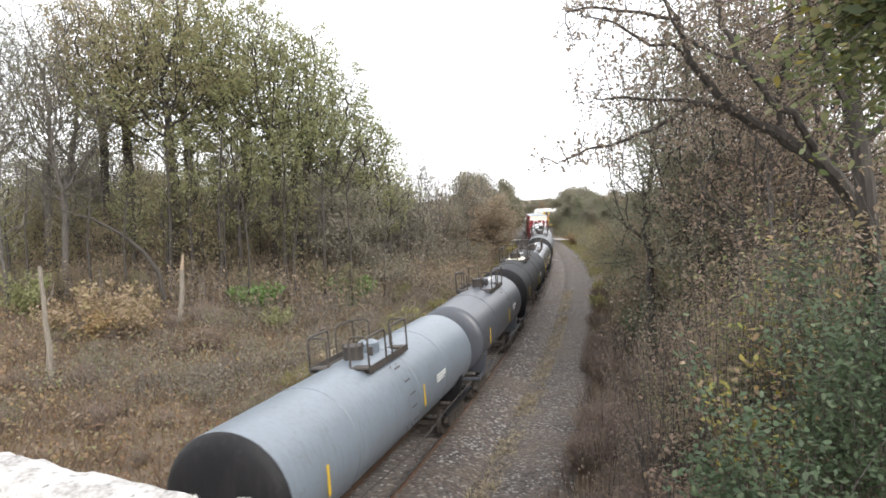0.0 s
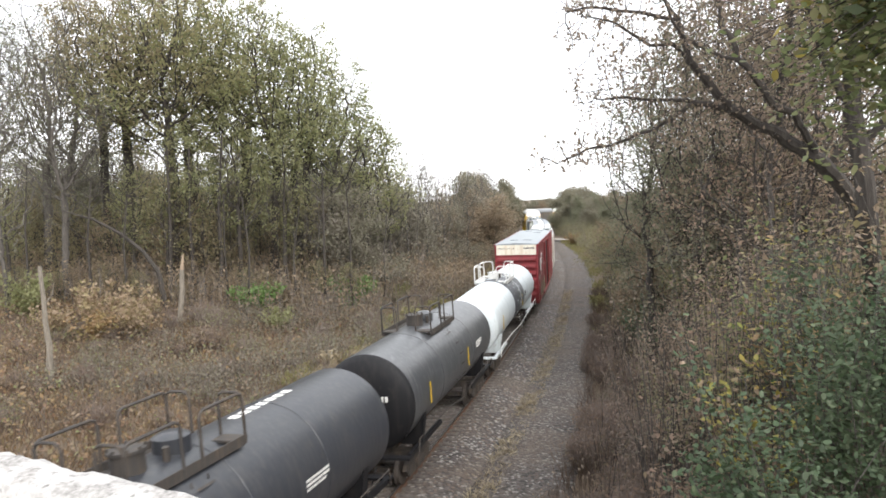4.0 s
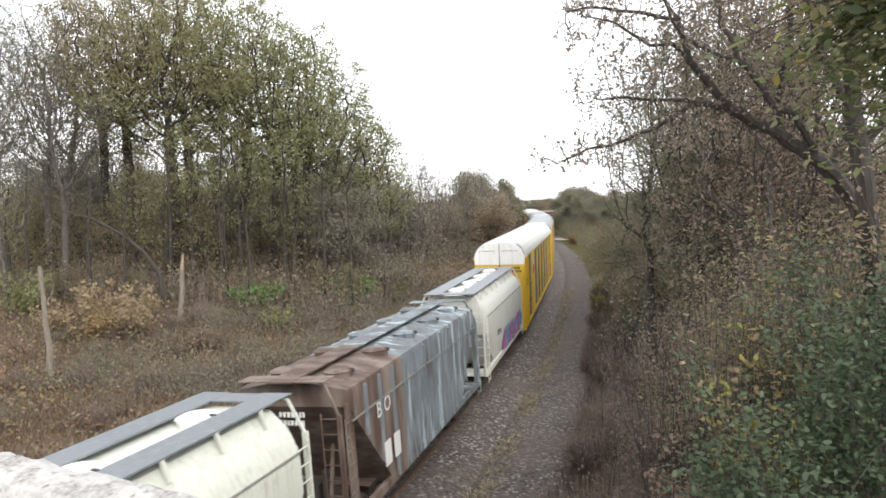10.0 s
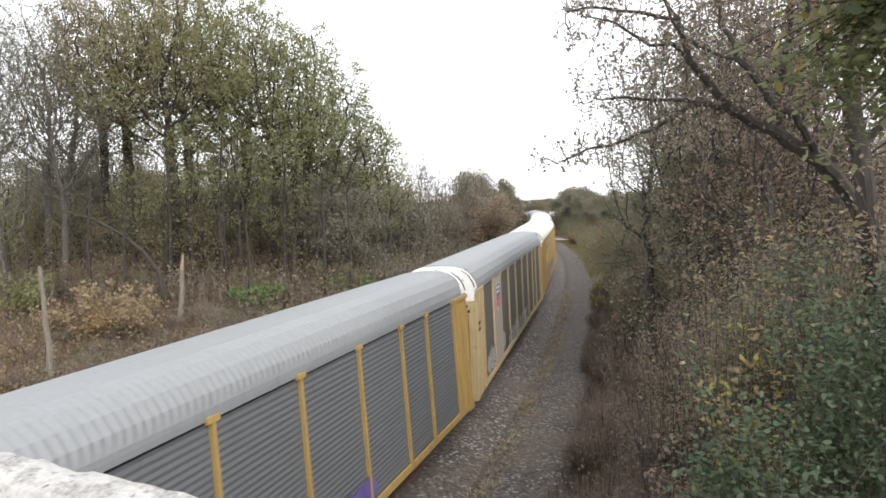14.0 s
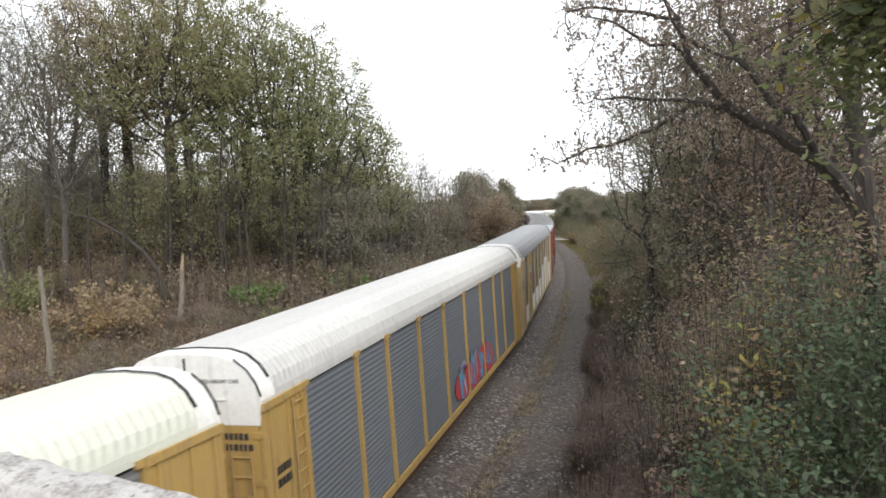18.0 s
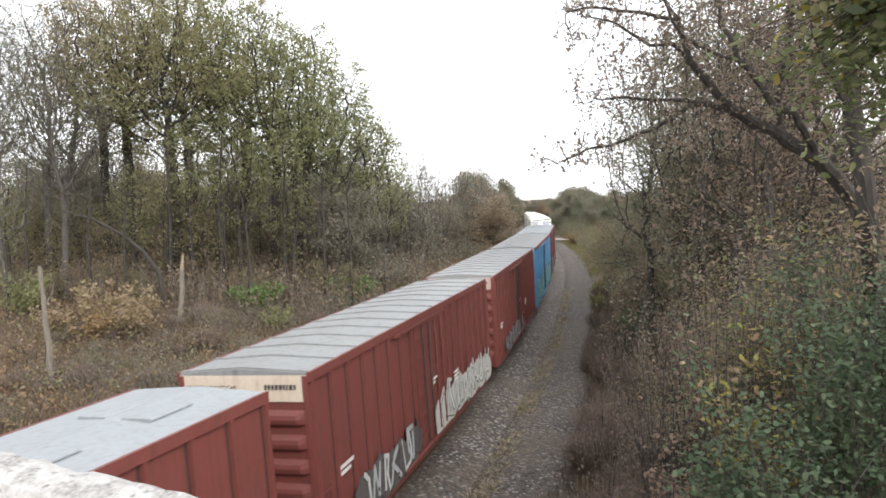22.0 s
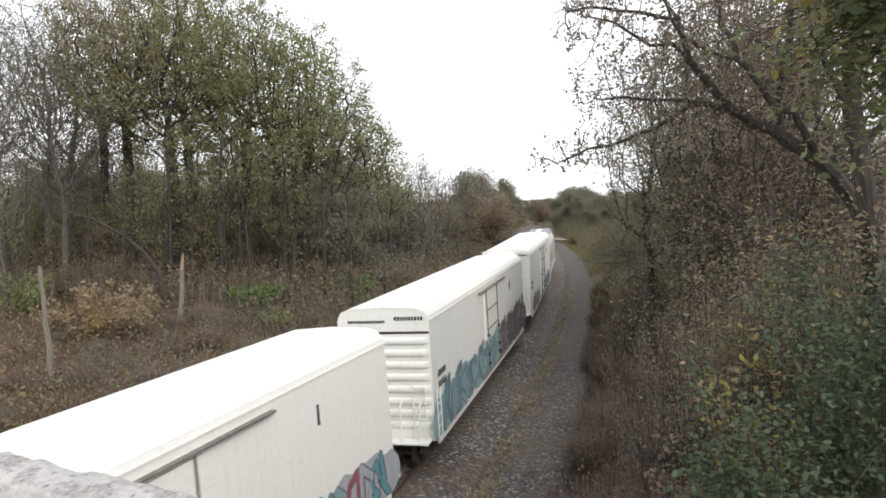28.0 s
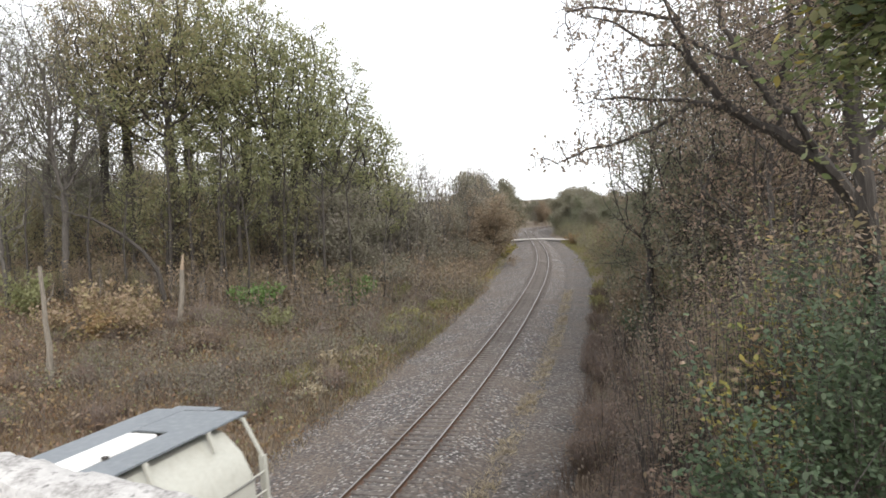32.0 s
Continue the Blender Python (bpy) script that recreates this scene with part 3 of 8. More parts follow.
# strokes of sprayed figures in a unit square: hooks, waves, arches and loops, no letters
STROKES = [[(0.1, 0.0), (0.15, 0.75), (0.5, 1.0), (0.85, 0.7), (0.8, 0.0)], [(0.05, 0.9), (0.5, 0.55), (0.2, 0.3), (0.9, 0.05)], [(0.1, 1.0), (0.2, 0.2), (0.55, 0.0), (0.85, 0.35), (0.75, 1.0)],
           [(0.1, 0.1), (0.35, 0.95), (0.55, 0.3), (0.8, 1.0), (0.9, 0.1)], [(0.8, 0.85), (0.35, 1.0), (0.1, 0.5), (0.4, 0.05), (0.85, 0.2), (0.6, 0.5)], [(0.2, 0.0), (0.3, 1.0), (0.85, 0.8), (0.45, 0.5), (0.95, 0.0)],
           [(0.5, 0.0), (0.45, 0.6), (0.1, 1.0)], [(0.15, 0.2), (0.5, 0.0), (0.85, 0.3), (0.7, 0.9), (0.25, 0.95), (0.12, 0.55)]]


def ribbon(sh, xat, path, width, lift):
    """A thick sprayed stroke on the flank with round joints; each piece a hair above the last."""
    k = 0
    for (ya, za), (yb, zb) in zip(path[:-1], path[1:]):
        d = math.hypot(yb - ya, zb - za) or 1e-6
        ny, nz = -(zb - za) / d * width / 2, (yb - ya) / d * width / 2
        q = [(ya - ny, za - nz), (yb - ny, zb - nz), (yb + ny, zb + nz), (ya + ny, za + nz)]
        sh.add([(xat(z) + lift + 0.0003 * k, y, max(z, 0.98)) for y, z in q], [(0, 1, 2, 3)])
        k += 1
    for y, z in path:
        ring = [(y + width / 2 * math.cos(a * math.pi / 5), z + width / 2 * math.sin(a * math.pi / 5)) for a in range(10)]
        sh.add([(xat(w) + lift + 0.0003 * k, v, max(w, 0.98)) for v, w in ring], [tuple(range(10))])
        k += 1


def graffiti(car, xat, y0, y1, z0, z1, fills, outline, seed):
    """Spray-painted figures: thick strokes with dark outlines on a faint cloud; xat gives the flank's x at a height."""
    rng = random.Random(seed)
    ink = paint("spray_" + outline[0], outline[1], outline[1], 0.2, 0.6)
    tones = [paint("spray_%d_%d" % (seed, i), col, [0.6 * v for v in col], 0.5, 0.6) for i, col in enumerate(fills)]
    h = z1 - z0
    if y1 - y0 > 3.0:
        cloud, y = Shape(), y0
        k = 0
        while y < y1:
            r = h * rng.uniform(0.28, 0.48)
            z = z0 + h * rng.uniform(0.25, 0.5)
            ring = [(y + r * 1.3 * math.cos(a * math.pi / 8), max(0.99, z + r * math.sin(a * math.pi / 8) * (1 + 0.15 * math.sin(3 * a + k)))) for a in range(16)]
            cloud.add([(xat(w) + 0.001 + 0.0003 * k, v, w) for v, w in ring], [tuple(range(16))])
            y += r * 0.8
            k = (k + 1) % 6
        part("sprayed_cloud", cloud, tones[-1], car, "sprayed background colour")
    y, n = y0, 0
    while y < y1 - 0.15 * h:
        w = h * rng.uniform(0.36, 0.62)
        path = [(a + rng.gauss(0, 0.17), min(1.05, max(-0.05, b + rng.gauss(0, 0.17)))) for a, b in rng.choice(STROKES)]
        tip = rng.uniform(-0.6, 0.6)
        path = [(0.5 + (a - 0.5) * math.cos(tip) - (b - 0.5) * math.sin(tip), min(1.05, max(-0.05, 0.5 + (a - 0.5) * math.sin(tip) + (b - 0.5) * math.cos(tip)))) for a, b in path]
        slant, drop, grow = rng.uniform(-0.12, 0.2), rng.uniform(-0.06, 0.06), rng.uniform(0.8, 1.02)
        pts = [(y + w * (a + slant * b), z0 + h * (drop + 0.08 + 0.84 * grow * b)) for a, b in path]
        thick = h * rng.uniform(0.09, 0.15)
        back, front = Shape(), Shape()
        ribbon(back, xat, [(a + 0.02 * h, b - 0.02 * h) for a, b in pts], thick * 1.45, 0.0045)
        ribbon(front, xat, pts, thick, 0.009)
        part("graffiti_outline", back, ink, car, "sprayed graffiti outline")
        part("graffiti_stroke", front, tones[n % len(tones) if rng.random() < 0.75 else 0], car, "sprayed graffiti stroke")
        y += w * rng.uniform(0.62, 0.85)
        n += 1


def start_car(name, label, L, middle, category, yc):
    car = tagged(new(name), label, category, "cars of the goods train")
    running_gear(car, L, yc)
    TRAIN.append((car, middle, yc))
    return car


# -- tank cars --
def tank_car(L, middle, label, body, ends, patch=None, band=None, rails="black", R=1.52, stripe=None, marks=LETTER_W, tall=True, shift=0.0):
    car = start_car("tank_car", label, L, middle, "tank car", L / 2 - 2.3)
    B, zc = L / 2 - 0.72, 1.12 + R
    dome = [(0.0, 0.02), (0.03, 0.42 * R), (0.09, 0.70 * R), (0.17, 0.87 * R), (0.25, 0.955 * R), (0.32, 0.99 * R), (0.36, R)]
    part("tank", Shape().lathe([(-B + 0.36, R), (-B / 3, R), (B / 3, R), (B - 0.36, R)], zc, 40), body, car, smooth=True)
    for s in (-1, 1):
        st = [(s * (B - y), r) for y, r in dome]
        sh = Shape().lathe(st if s < 0 else st, zc, 40)
        if s > 0:
            sh.f = [f[::-1] for f in sh.f]
        part("tank_end", sh, ends, car, "domed tank end", True)
    for y in (-B / 2.6, B / 2.6) if L < 15 else (-B / 2, 0.9, B / 2):
        part("weld_band", Shape().lathe([(y - 0.07, R + 0.004), (y - 0.06, R + 0.014), (y + 0.06, R + 0.014), (y + 0.07, R + 0.004)], zc, 40), body, car, smooth=True)
    top, rm = zc + R, IRON if rails == "black" else WHITE
    if band:
        part("middle_band", Shape().lathe([(-1.9, R + 0.004), (-1.88, R + 0.012), (2.3, R + 0.012), (2.32, R + 0.004)], zc, 40), band, car, "dark grey painted band round the middle", True)
    if patch:
        sh, n = Shape(), 10
        rows = [[(math.sin(a) * (R + 0.02), y, zc + math.cos(a) * (R + 0.02)) for a in np.linspace(-0.42, 0.42, n)] for y in (-1.5, 1.4)]
        sh.loft(rows, caps=False, closed=False)
        part("anti_slip_patch", sh, patch, car, "pale painted patch round the manway")
    # platform, manway and valves on top
    plat = Shape().box(-0.95, -0.55, -1.5, 1.5, top - 0.22, top - 0.17).box(0.55, 0.95, -1.5, 1.5, top - 0.22, top - 0.17)
    plat.box(-0.95, 0.95, -1.6, -1.2, top - 0.10, top - 0.05).box(-0.95, 0.95, 1.2, 1.6, top - 0.10, top - 0.05)
    deck = part("platform", plat, rm, car, "steel grating platform")
    def hoop(a, b, z0, z1):
        """A rounded hoop between two feet."""
        (xa, ya), (xb, yb) = a, b
        k = 0.14 / max(0.3, math.hypot(xb - xa, yb - ya))
        lerp = lambda t: (xa + (xb - xa) * t, ya + (yb - ya) * t)
        return Shape().tube([(xa, ya, z0), (xa, ya, z1 - 0.14), (*lerp(k * 0.3), z1 - 0.04), (*lerp(k), z1), (*lerp(1 - k), z1), (*lerp(1 - k * 0.3), z1 - 0.04), (xb, yb, z1 - 0.14), (xb, yb, z0)], 0.032)
    for x in (-0.93, 0.93):
        for ya, yb in ((-1.55, -0.25), (0.25, 1.55)):
            part("handrail", hoop((x, ya), (x, yb), top - 0.2, top + 0.82), rm, deck)
        part("toe_board", Shape().box(x - 0.015, x + 0.015, -1.55, 1.55, top - 0.17, top - 0.02), rm, deck)
    for y in (-1.55, 1.55):
        for xa, xb in ((-0.93, -0.35), (0.35, 0.93)):
            part("handrail", hoop((xa, y), (xb, y), top - 0.1, top + 0.82), rm, deck)
    lid = WHITE if rails == "white" else body
    man = part("manway", Shape().drum(0, -0.55, top - 0.1, top + 0.34, 0.30, 20).drum(0, -0.55, top + 0.34, top + 0.40, 0.34, 20), IRON if tall else lid, car, "round manway with a bolted lid")
    for i in range(8):
        a = i * math.pi / 4
        part("bolt", Shape().drum(0.31 * math.cos(a), -0.55 + 0.31 * math.sin(a), top + 0.40, top + 0.45, 0.03, 6), IRON, man)
    part("valve_box", Shape().drum(0, 0.55, top - 0.1, top + 0.26, 0.36, 20).drum(0, 0.55, top + 0.26, top + 0.34, 0.36, 20, 0.2), lid, car, "valve housing", True)
    part("vent", Shape().drum(0.3, 0.05, top - 0.15, top + 0.22, 0.07, 10), IRON, car)
    for x in (-1, 1):
        l = ladder_shape(0, 0, 0.9, top - 0.3, "y", 0.46, 7)
        l.v = [(x * (R * math.sin(math.acos(max(-1, min(1, (z - zc) / R)))) + 0.10) if z > zc else x * (R + 0.10), y, z) for _, y, z in l.v]
        part("ladder", l, rm, car)
        for ya, yb in ((-B + 0.2, -B + 3.6), (B - 3.6, B - 0.2)):
            part("side_sill", Shape().box(x * 1.25 - 0.06, x * 1.25 + 0.06, ya, yb, 0.98, 1.12), ends, car)
        part("side_handrail", Shape().tube([(x * 1.5, -B + 0.4, 1.05), (x * 1.52, -B + 0.5, 1.5), (x * 1.56, -B + 3.8, 1.5), (x * 1.5, 0, 1.2), (x * 1.56, B - 3.8, 1.5), (x * 1.52, B - 0.5, 1.5), (x * 1.5, B - 0.4, 1.05)], 0.02), rm, car)
        part("reflector", Shape().box(x * (R + 0.0) - 0.008, x * (R + 0.0) + 0.008, -B + 1.9, -B + 2.0, zc - 0.45, zc + 0.25), YELLOW, car, "yellow reflective strip")
        part("reflector", Shape().box(x * (R + 0.0) - 0.008, x * (R + 0.0) + 0.008, 1.2, 1.3, zc - 0.45, zc + 0.25), YELLOW, car, "yellow reflective strip")
    for s in (-1, 1):
        part("saddle", Shape().extrude([(-1.25, 1.0), (1.25, 1.0), (1.40, 2.0), (1.15, 1.75), (0.6, 1.3), (-0.6, 1.3), (-1.15, 1.75), (-1.40, 2.0)], s * (L / 2 - 2.3) - 0.15, s * (L / 2 - 2.3) + 0.15), ends, car, "saddle that carries the tank")
        part("end_platform", Shape().box(-1.35, 1.35, s * (L / 2 - 0.75) - 0.12, s * (L / 2 - 0.75) + 0.12, 1.02, 1.1), ends, car)
        part("end_handrail", Shape().tube([(-1.3, s * (L / 2 - 0.7), 1.1), (-1.3, s * (L / 2 - 0.7), 2.0), (-0.4, s * (L / 2 - 0.7), 2.0), (-0.4, s * (L / 2 - 0.7), 1.1)], 0.02), rm, car)
    bars(car, "side", R - 0.004, 2.6, zc + 0.14, [1.0, 1.0, 0.8], 0.06, marks, 6)
    bars(car, "end", -0.85, -B + 0.03, zc + 0.12, [1.6], 0.17, marks, 7)
    if stripe:
        sh = Shape()
        for k in range(7):
            sh.box(-0.12, 0.12, 2.4 + 0.34 * k, 2.62 + 0.34 * k, top - 0.006, top + 0.008)
        part("roof_marks", sh, stripe, car)
    part("brake_wheel", Shape().lathe([(-L / 2 + 0.62, 0.28), (-L / 2 + 0.64, 0.30), (-L / 2 + 0.66, 0.28)], 1.75, 16, -0.9), IRON, car)
    for ob in car.children:
        if ob.name.split(".")[0] in ("platform", "manway", "valve_box", "vent", "ladder", "anti_slip_patch"):
            ob.matrix_local = Matrix.Translation((0, shift, 0)) @ ob.matrix_local
    return car


# -- boxcars --
def boxcar(L, middle, label, colour, roof, plate, H=5.25, ribs=9, door_w=3.1, seams=True, plate_h=0.55, W=1.57, door_colour=None, art=None, words=None, end_label="EXCESS HEIGHT CAR", letters=LETTER_W, rib=0.10, eave=None):
    car = start_car("boxcar", label, L, middle, "boxcar", L / 2 - 2.9)
    B = L / 2 - 0.72
    part("body", Shape().box(-W, W, -B, B, 1.02, H - 0.12), colour, car)
    part("side_sill", Shape().box(-W - 0.02, W + 0.02, -B + 0.6, B - 0.6, 0.80, 1.10), colour, car)
    rf = Shape().extrude([(-W - 0.05, H - 0.12), (W + 0.05, H - 0.12), (W + 0.05, H - 0.06), (0, H + 0.03), (-W - 0.05, H - 0.06)], -B - 0.02, B + 0.02)
    rp = part("roof", rf, roof, car, "grey steel roof")
    part("eave", Shape().box(W, W + 0.075, -B - 0.03, B + 0.03, H - 0.26, H - 0.05).box(-W - 0.075, -W, -B - 0.03, B + 0.03, H - 0.26, H - 0.05), eave or colour, car)
    if seams:
        n = int(2 * B / 1.25)
        me = Shape().extrude([(-W, H - 0.07), (0, H + 0.025), (W, H - 0.07), (W, H - 0.02), (0, H + 0.075), (-W, H - 0.02)][::1], -0.035, 0.035).mesh("roof_rib", roof)
        for i in range(n + 1):
            part("roof_rib", me, None, rp, at=pose(0, -B + 0.05 + (2 * B - 0.1) * i / n, 0))
    else:
        for y, x in ((-B * 0.6, -0.5), (-B * 0.6, 0.5), (B * 0.5, 0.5), (B * 0.8, -0.5), (B * 0.8, 0.5)):
            part("roof_panel", Shape().box(x - 0.32, x + 0.32, y - 0.5, y + 0.5, H - 0.02, H + 0.045, 0.02), roof, rp)
    # posts along both flanks
    dh = door_w / 2
    me = Shape().extrude([(-0.002, -0.05), (rib, -0.038), (rib, 0.038), (-0.002, 0.05)], 0, 1).mesh("side_post", colour)
    # thin dark strip along each post paints in its shadow line
    shade_m = Shape().box(0, 0.006, -0.10, -0.05, 0, 1).mesh("panel_seam", POST_SHADE)
    for s in (-1, 1):
        for e in (-1, 1):
            for i in range(ribs):
                y = e * (dh + 0.25 + (B - dh - 0.35) * i / (ribs - 1))
                z0, z1 = 1.08, H - 0.26
                sh = Matrix(((s, 0, 0, s * W), (0, 0, 1, y), (0, z1 - z0, 0, z0), (0, 0, 0, 1)))
                part("side_post", me, None, car, at=sh)
                part("panel_seam", shade_m, None, car, at=Matrix(((s, 0, 0, s * W), (0, 1, 0, y), (0, 0, z1 - z0, z0), (0, 0, 0, 1))))
        dm = door_colour or colour
        d = part("door", Shape().box(s * W, s * (W + 0.075), -dh, dh, 1.12, H - 0.32) if s > 0 else Shape().box(-(W + 0.075), -W, -dh, dh, 1.12, H - 0.32), dm, car, "sliding plug door")
        for z in np.linspace(1.5, H - 0.8, 6):
            part("door_rib", Shape().box(min(s * (W + 0.075), s * (W + 0.10)), max(s * (W + 0.075), s * (W + 0.10)), -dh + 0.1, dh - 0.1, z - 0.05, z + 0.05), dm, d)
        for y in (-dh * 0.62, -dh * 0.2, dh * 0.2, dh * 0.62):
            part("door_rod", Shape().tube([(s * (W + 0.13), y, 1.2), (s * (W + 0.13), y, H - 0.4)], 0.028), IRON if y < 0 else dm, d)
        part("door_track", Shape().box(min(s * W, s * (W + 0.16)), max(s * W, s * (W + 0.16)), -dh * 2.1, dh * 1.1, 1.0, 1.08), colour, car)
        part("door_track", Shape().box(min(s * W, s * (W + 0.13)), max(s * W, s * (W + 0.13)), -dh * 2.1, dh * 1.1, H - 0.36, H - 0.28), colour, car)
        part("ladder", ladder_shape(s * (W + 0.07), -s * (B - 0.35), 1.0, 2.6, "y"), colour, car)
    # corrugated ends
    for e in (-1, 1):
        zt = H - 0.14 - plate_h
        n = 6
        for i in range(n):
            z = 1.25 + (zt - 1.35) * (i + 0.5) / n
            hh = (zt - 1.35) / n * 0.36
            prof = [(y, z + dz) for y, dz in ((0, -hh), (0.10, -hh * 0.5), (0.12, 0), (0.10, hh * 0.5), (0, hh))]
            sh = Shape()
            rings = []
            for x, k in ((-W + 0.06, 0.1), (-W + 0.28, 1), (W - 0.28, 1), (W - 0.06, 0.1)):
                rings.append([(x, e * (B + 0.004 + q * k), zz) for q, zz in prof])
            sh.loft(rings)
            part("end_rib", sh, colour, car)
        part("end_plate", Shape().box(-W - 0.01, W + 0.01, min(e * B, e * (B + 0.03)), max(e * B, e * (B + 0.03)), H - 0.13 - plate_h, H - 0.11), plate, car, "pale panel across the top of the end")
        part("end_ladder", ladder_shape(-e * (W - 0.35) * -1, e * (B + 0.16), 1.0, 2.7, "x"), colour, car)
        part("end_walk", Shape().box(-0.7, 0.7, min(e * (B + 0.04), e * (B + 0.5)), max(e * (B + 0.04), e * (B + 0.5)), 1.08, 1.14), IRON, car)
        for xa, xb in ((-W - 0.02, -W + 0.1), (W - 0.1, W + 0.02)):
            part("corner_post", Shape().box(xa, xb, min(e * (B - 0.06), e * (B + 0.05)), max(e * (B - 0.06), e * (B + 0.05)), 0.95, H - 0.12), colour, car)
    if end_label:
        lettering(car, end_label, 0.13, on_end(-W + 0.2, -B - 0.036, H - 0.42), LETTER_K if plate is not colour else LETTER_W)
    bars(car, "end", 0.55, -B - 0.036, H - 0.42, [0.7], 0.11, LETTER_K if plate is not colour else LETTER_W, 3)
    bars(car, "end", -0.5, -B - 0.13, 1.0 + (H - 1) * 0.55, [1.0], 0.10, letters, 4)
    for a in (words or []):
        text, size, y, z = a
        lettering(car, text, size, on_side(W + rib + 0.004, y, z), letters)
    bars(car, "side", W + rib + 0.004, -B + 1.0, 2.7, [0.7, 0.5], 0.09, letters, 8)
    bars(car, "side", W + rib + 0.004, dh + 0.7, 2.5, [0.6, 0.7, 0.5], 0.08, letters, 9)
    bars(car, "side", W + 0.112, -0.3, 2.9, [0.6, 0.4], 0.08, letters, 10)
    for a in (art or []):
        graffiti(car, lambda z: W + rib + 0.005, *a)
    part("brake_wheel", Shape().lathe([(-B - 0.30, 0.28), (-B - 0.28, 0.30), (-B - 0.26, 0.28)], 2.6, 16, -0.7), IRON, car)
    return car


DRAIN = paint("dirty_grey_seam", (0.22, 0.22, 0.20), (0.12, 0.11, 0.10), 0.5, 0.7)


# -- covered hoppers --
def hopper_ring(y, zb, prof):
    return [(x, y, max(z, zb)) for x, z in prof]


def hopper(L, middle, label, colour, board, H=4.74, W=1.58, hatches="round", ribbed=0, art=None, words=None, letters=LETTER_K, roof=None, hatch=None, bays=3, centre_walk=False):
    car = start_car("covered_hopper", label, L, middle, "hopper car", L / 2 - 2.2)
    B = L / 2 - 0.62
    if ribbed:
        half = [(W - 0.06, 1.05), (W - 0.04, 1.9), (W - 0.04, H - 0.36), (W - 0.07, H - 0.28), (0.45, H - 0.10)]
    else:
        half = [(W - 0.14, 1.05), (W - 0.05, 1.7), (W, 2.5), (W, H - 1.25), (W - 0.02, H - 1.0), (W - 0.22, H - 0.55), (W - 0.62, H - 0.16), (0.5, H - 0.1)]
    prof = half + [(-x, z) for x, z in half[::-1]]
    inner = B - 0.55
    zt, run = (H - 0.7, 2.5) if ribbed else (2.75, 1.7)
    rings = [hopper_ring(y, zb, prof) for y, zb in ((-inner, zt), (-inner + 0.02, zt), (-inner + run, 1.05), (-inner / 3, 1.05), (inner / 3, 1.05), (inner - run, 1.05), (inner - 0.02, zt), (inner, zt))]
    part("body", Shape().loft(rings), colour, car, smooth=True)
    if roof:
        rr = [(x, z + 0.006) for x, z in prof if z > H - 0.6]
        part("roof", Shape().loft([[(x, y, z) for x, z in rr] for y in (-inner, 0, inner)], caps=False, closed=False), roof, car, "roof sheet")
    part("shoulder_seam", Shape().box(W - 0.03, W + 0.025, -inner, inner, H - 1.05, H - 1.02).box(-W - 0.025, -W + 0.03, -inner, inner, H - 1.05, H - 1.02), DRAIN, car, "dirt-darkened seam under the roof")
    for s in (-1, 1):
        part("side_sill", Shape().box(s * (W - 0.1) - 0.07, s * (W - 0.1) + 0.07, -B, B, 1.0, 1.22), colour, car)
    # roof walkways on brackets
    if centre_walk:
        part("running_board", Shape().box(-0.33, 0.33, -B, B, H + 0.02, H + 0.06), board, car, "rusty running board along the roof")
        walkx = ()
    else:
        walkx = (-1, 1)
    for s in walkx:
        cx, hx = (0.76, 0.37) if hatches == "long" else (0.80, 0.36)
        part("running_board", Shape().box(s * cx - hx, s * cx + hx, -B, B, H + 0.02, H + 0.055), board, car, "grey grating walkway along the roof")
        n = 11 if hatches == "long" else 8
        me = Shape().box(-0.03, 0.03, -0.035, 0.035, -0.34, 0.04).mesh("walk_bracket", colour)
        for i in range(n):
            part("walk_bracket", me, None, car, at=pose(s * 1.15, -inner + 0.6 + (2 * inner - 1.2) * i / (n - 1), H - 0.02, 0, -s * 18, 0))
    for e in (-1, 1):
        deep = 0.62 if hatches == "long" else 0.3
        part("end_walk", Shape().box(-1.16, 1.16, e * (B - 0.05 - deep) - deep, e * (B - 0.05 - deep) + deep, H + 0.021, H + 0.05), board, car)
        if hatches == "long":
            part("corner_step", Shape().box(-0.75, 0.35, min(e * (B - 0.02), e * (B + 0.22)), max(e * (B - 0.02), e * (B + 0.22)), H + 0.026, H + 0.055), board, car)
        for s in (-1, 1):
            part("end_post", Shape().box(s * (W - 0.12) - 0.05, s * (W - 0.12) + 0.05, e * (B - 0.1) - 0.06, e * (B - 0.1) + 0.06, 1.0, H - 0.75), colour, car)
            part("end_strut", Shape().tube([(s * (W - 0.12), e * (B - 0.1), H - 0.78), (s * (W - 0.45), e * (B - 0.15), H - 0.05), (s * 0.9, e * (B - 0.2), H + 0.02)], 0.04, 5), colour, car)
            part("end_brace", Shape().tube([(s * 1.0, e * (B - 0.12), 1.15), (s * 0.75, e * (inner - 0.5), 2.75)], 0.05, 5), colour, car)
        part("end_platform", Shape().box(-W + 0.08, W - 0.08, e * (B - 0.55) - 0.5, e * (B - 0.55) + 0.5, 1.0, 1.1), colour, car)
        if ribbed:
            for s in (-1, 1):
                part("corner_post", Shape().box(s * (W - 0.1) - 0.06, s * (W - 0.1) + 0.06, e * inner - 0.06, e * inner + 0.06, 1.05, H - 0.6), colour, car)
            part("brake_gear", Shape().box(-0.5, 0.35, e * (inner - 0.5) - 0.2, e * (inner - 0.5) + 0.2, 1.1, 1.75).drum(0.6, e * (inner - 0.4), 1.1, 2.1, 0.16, 12), IRON, car, "dark brake gear under the sloped end")
        else:
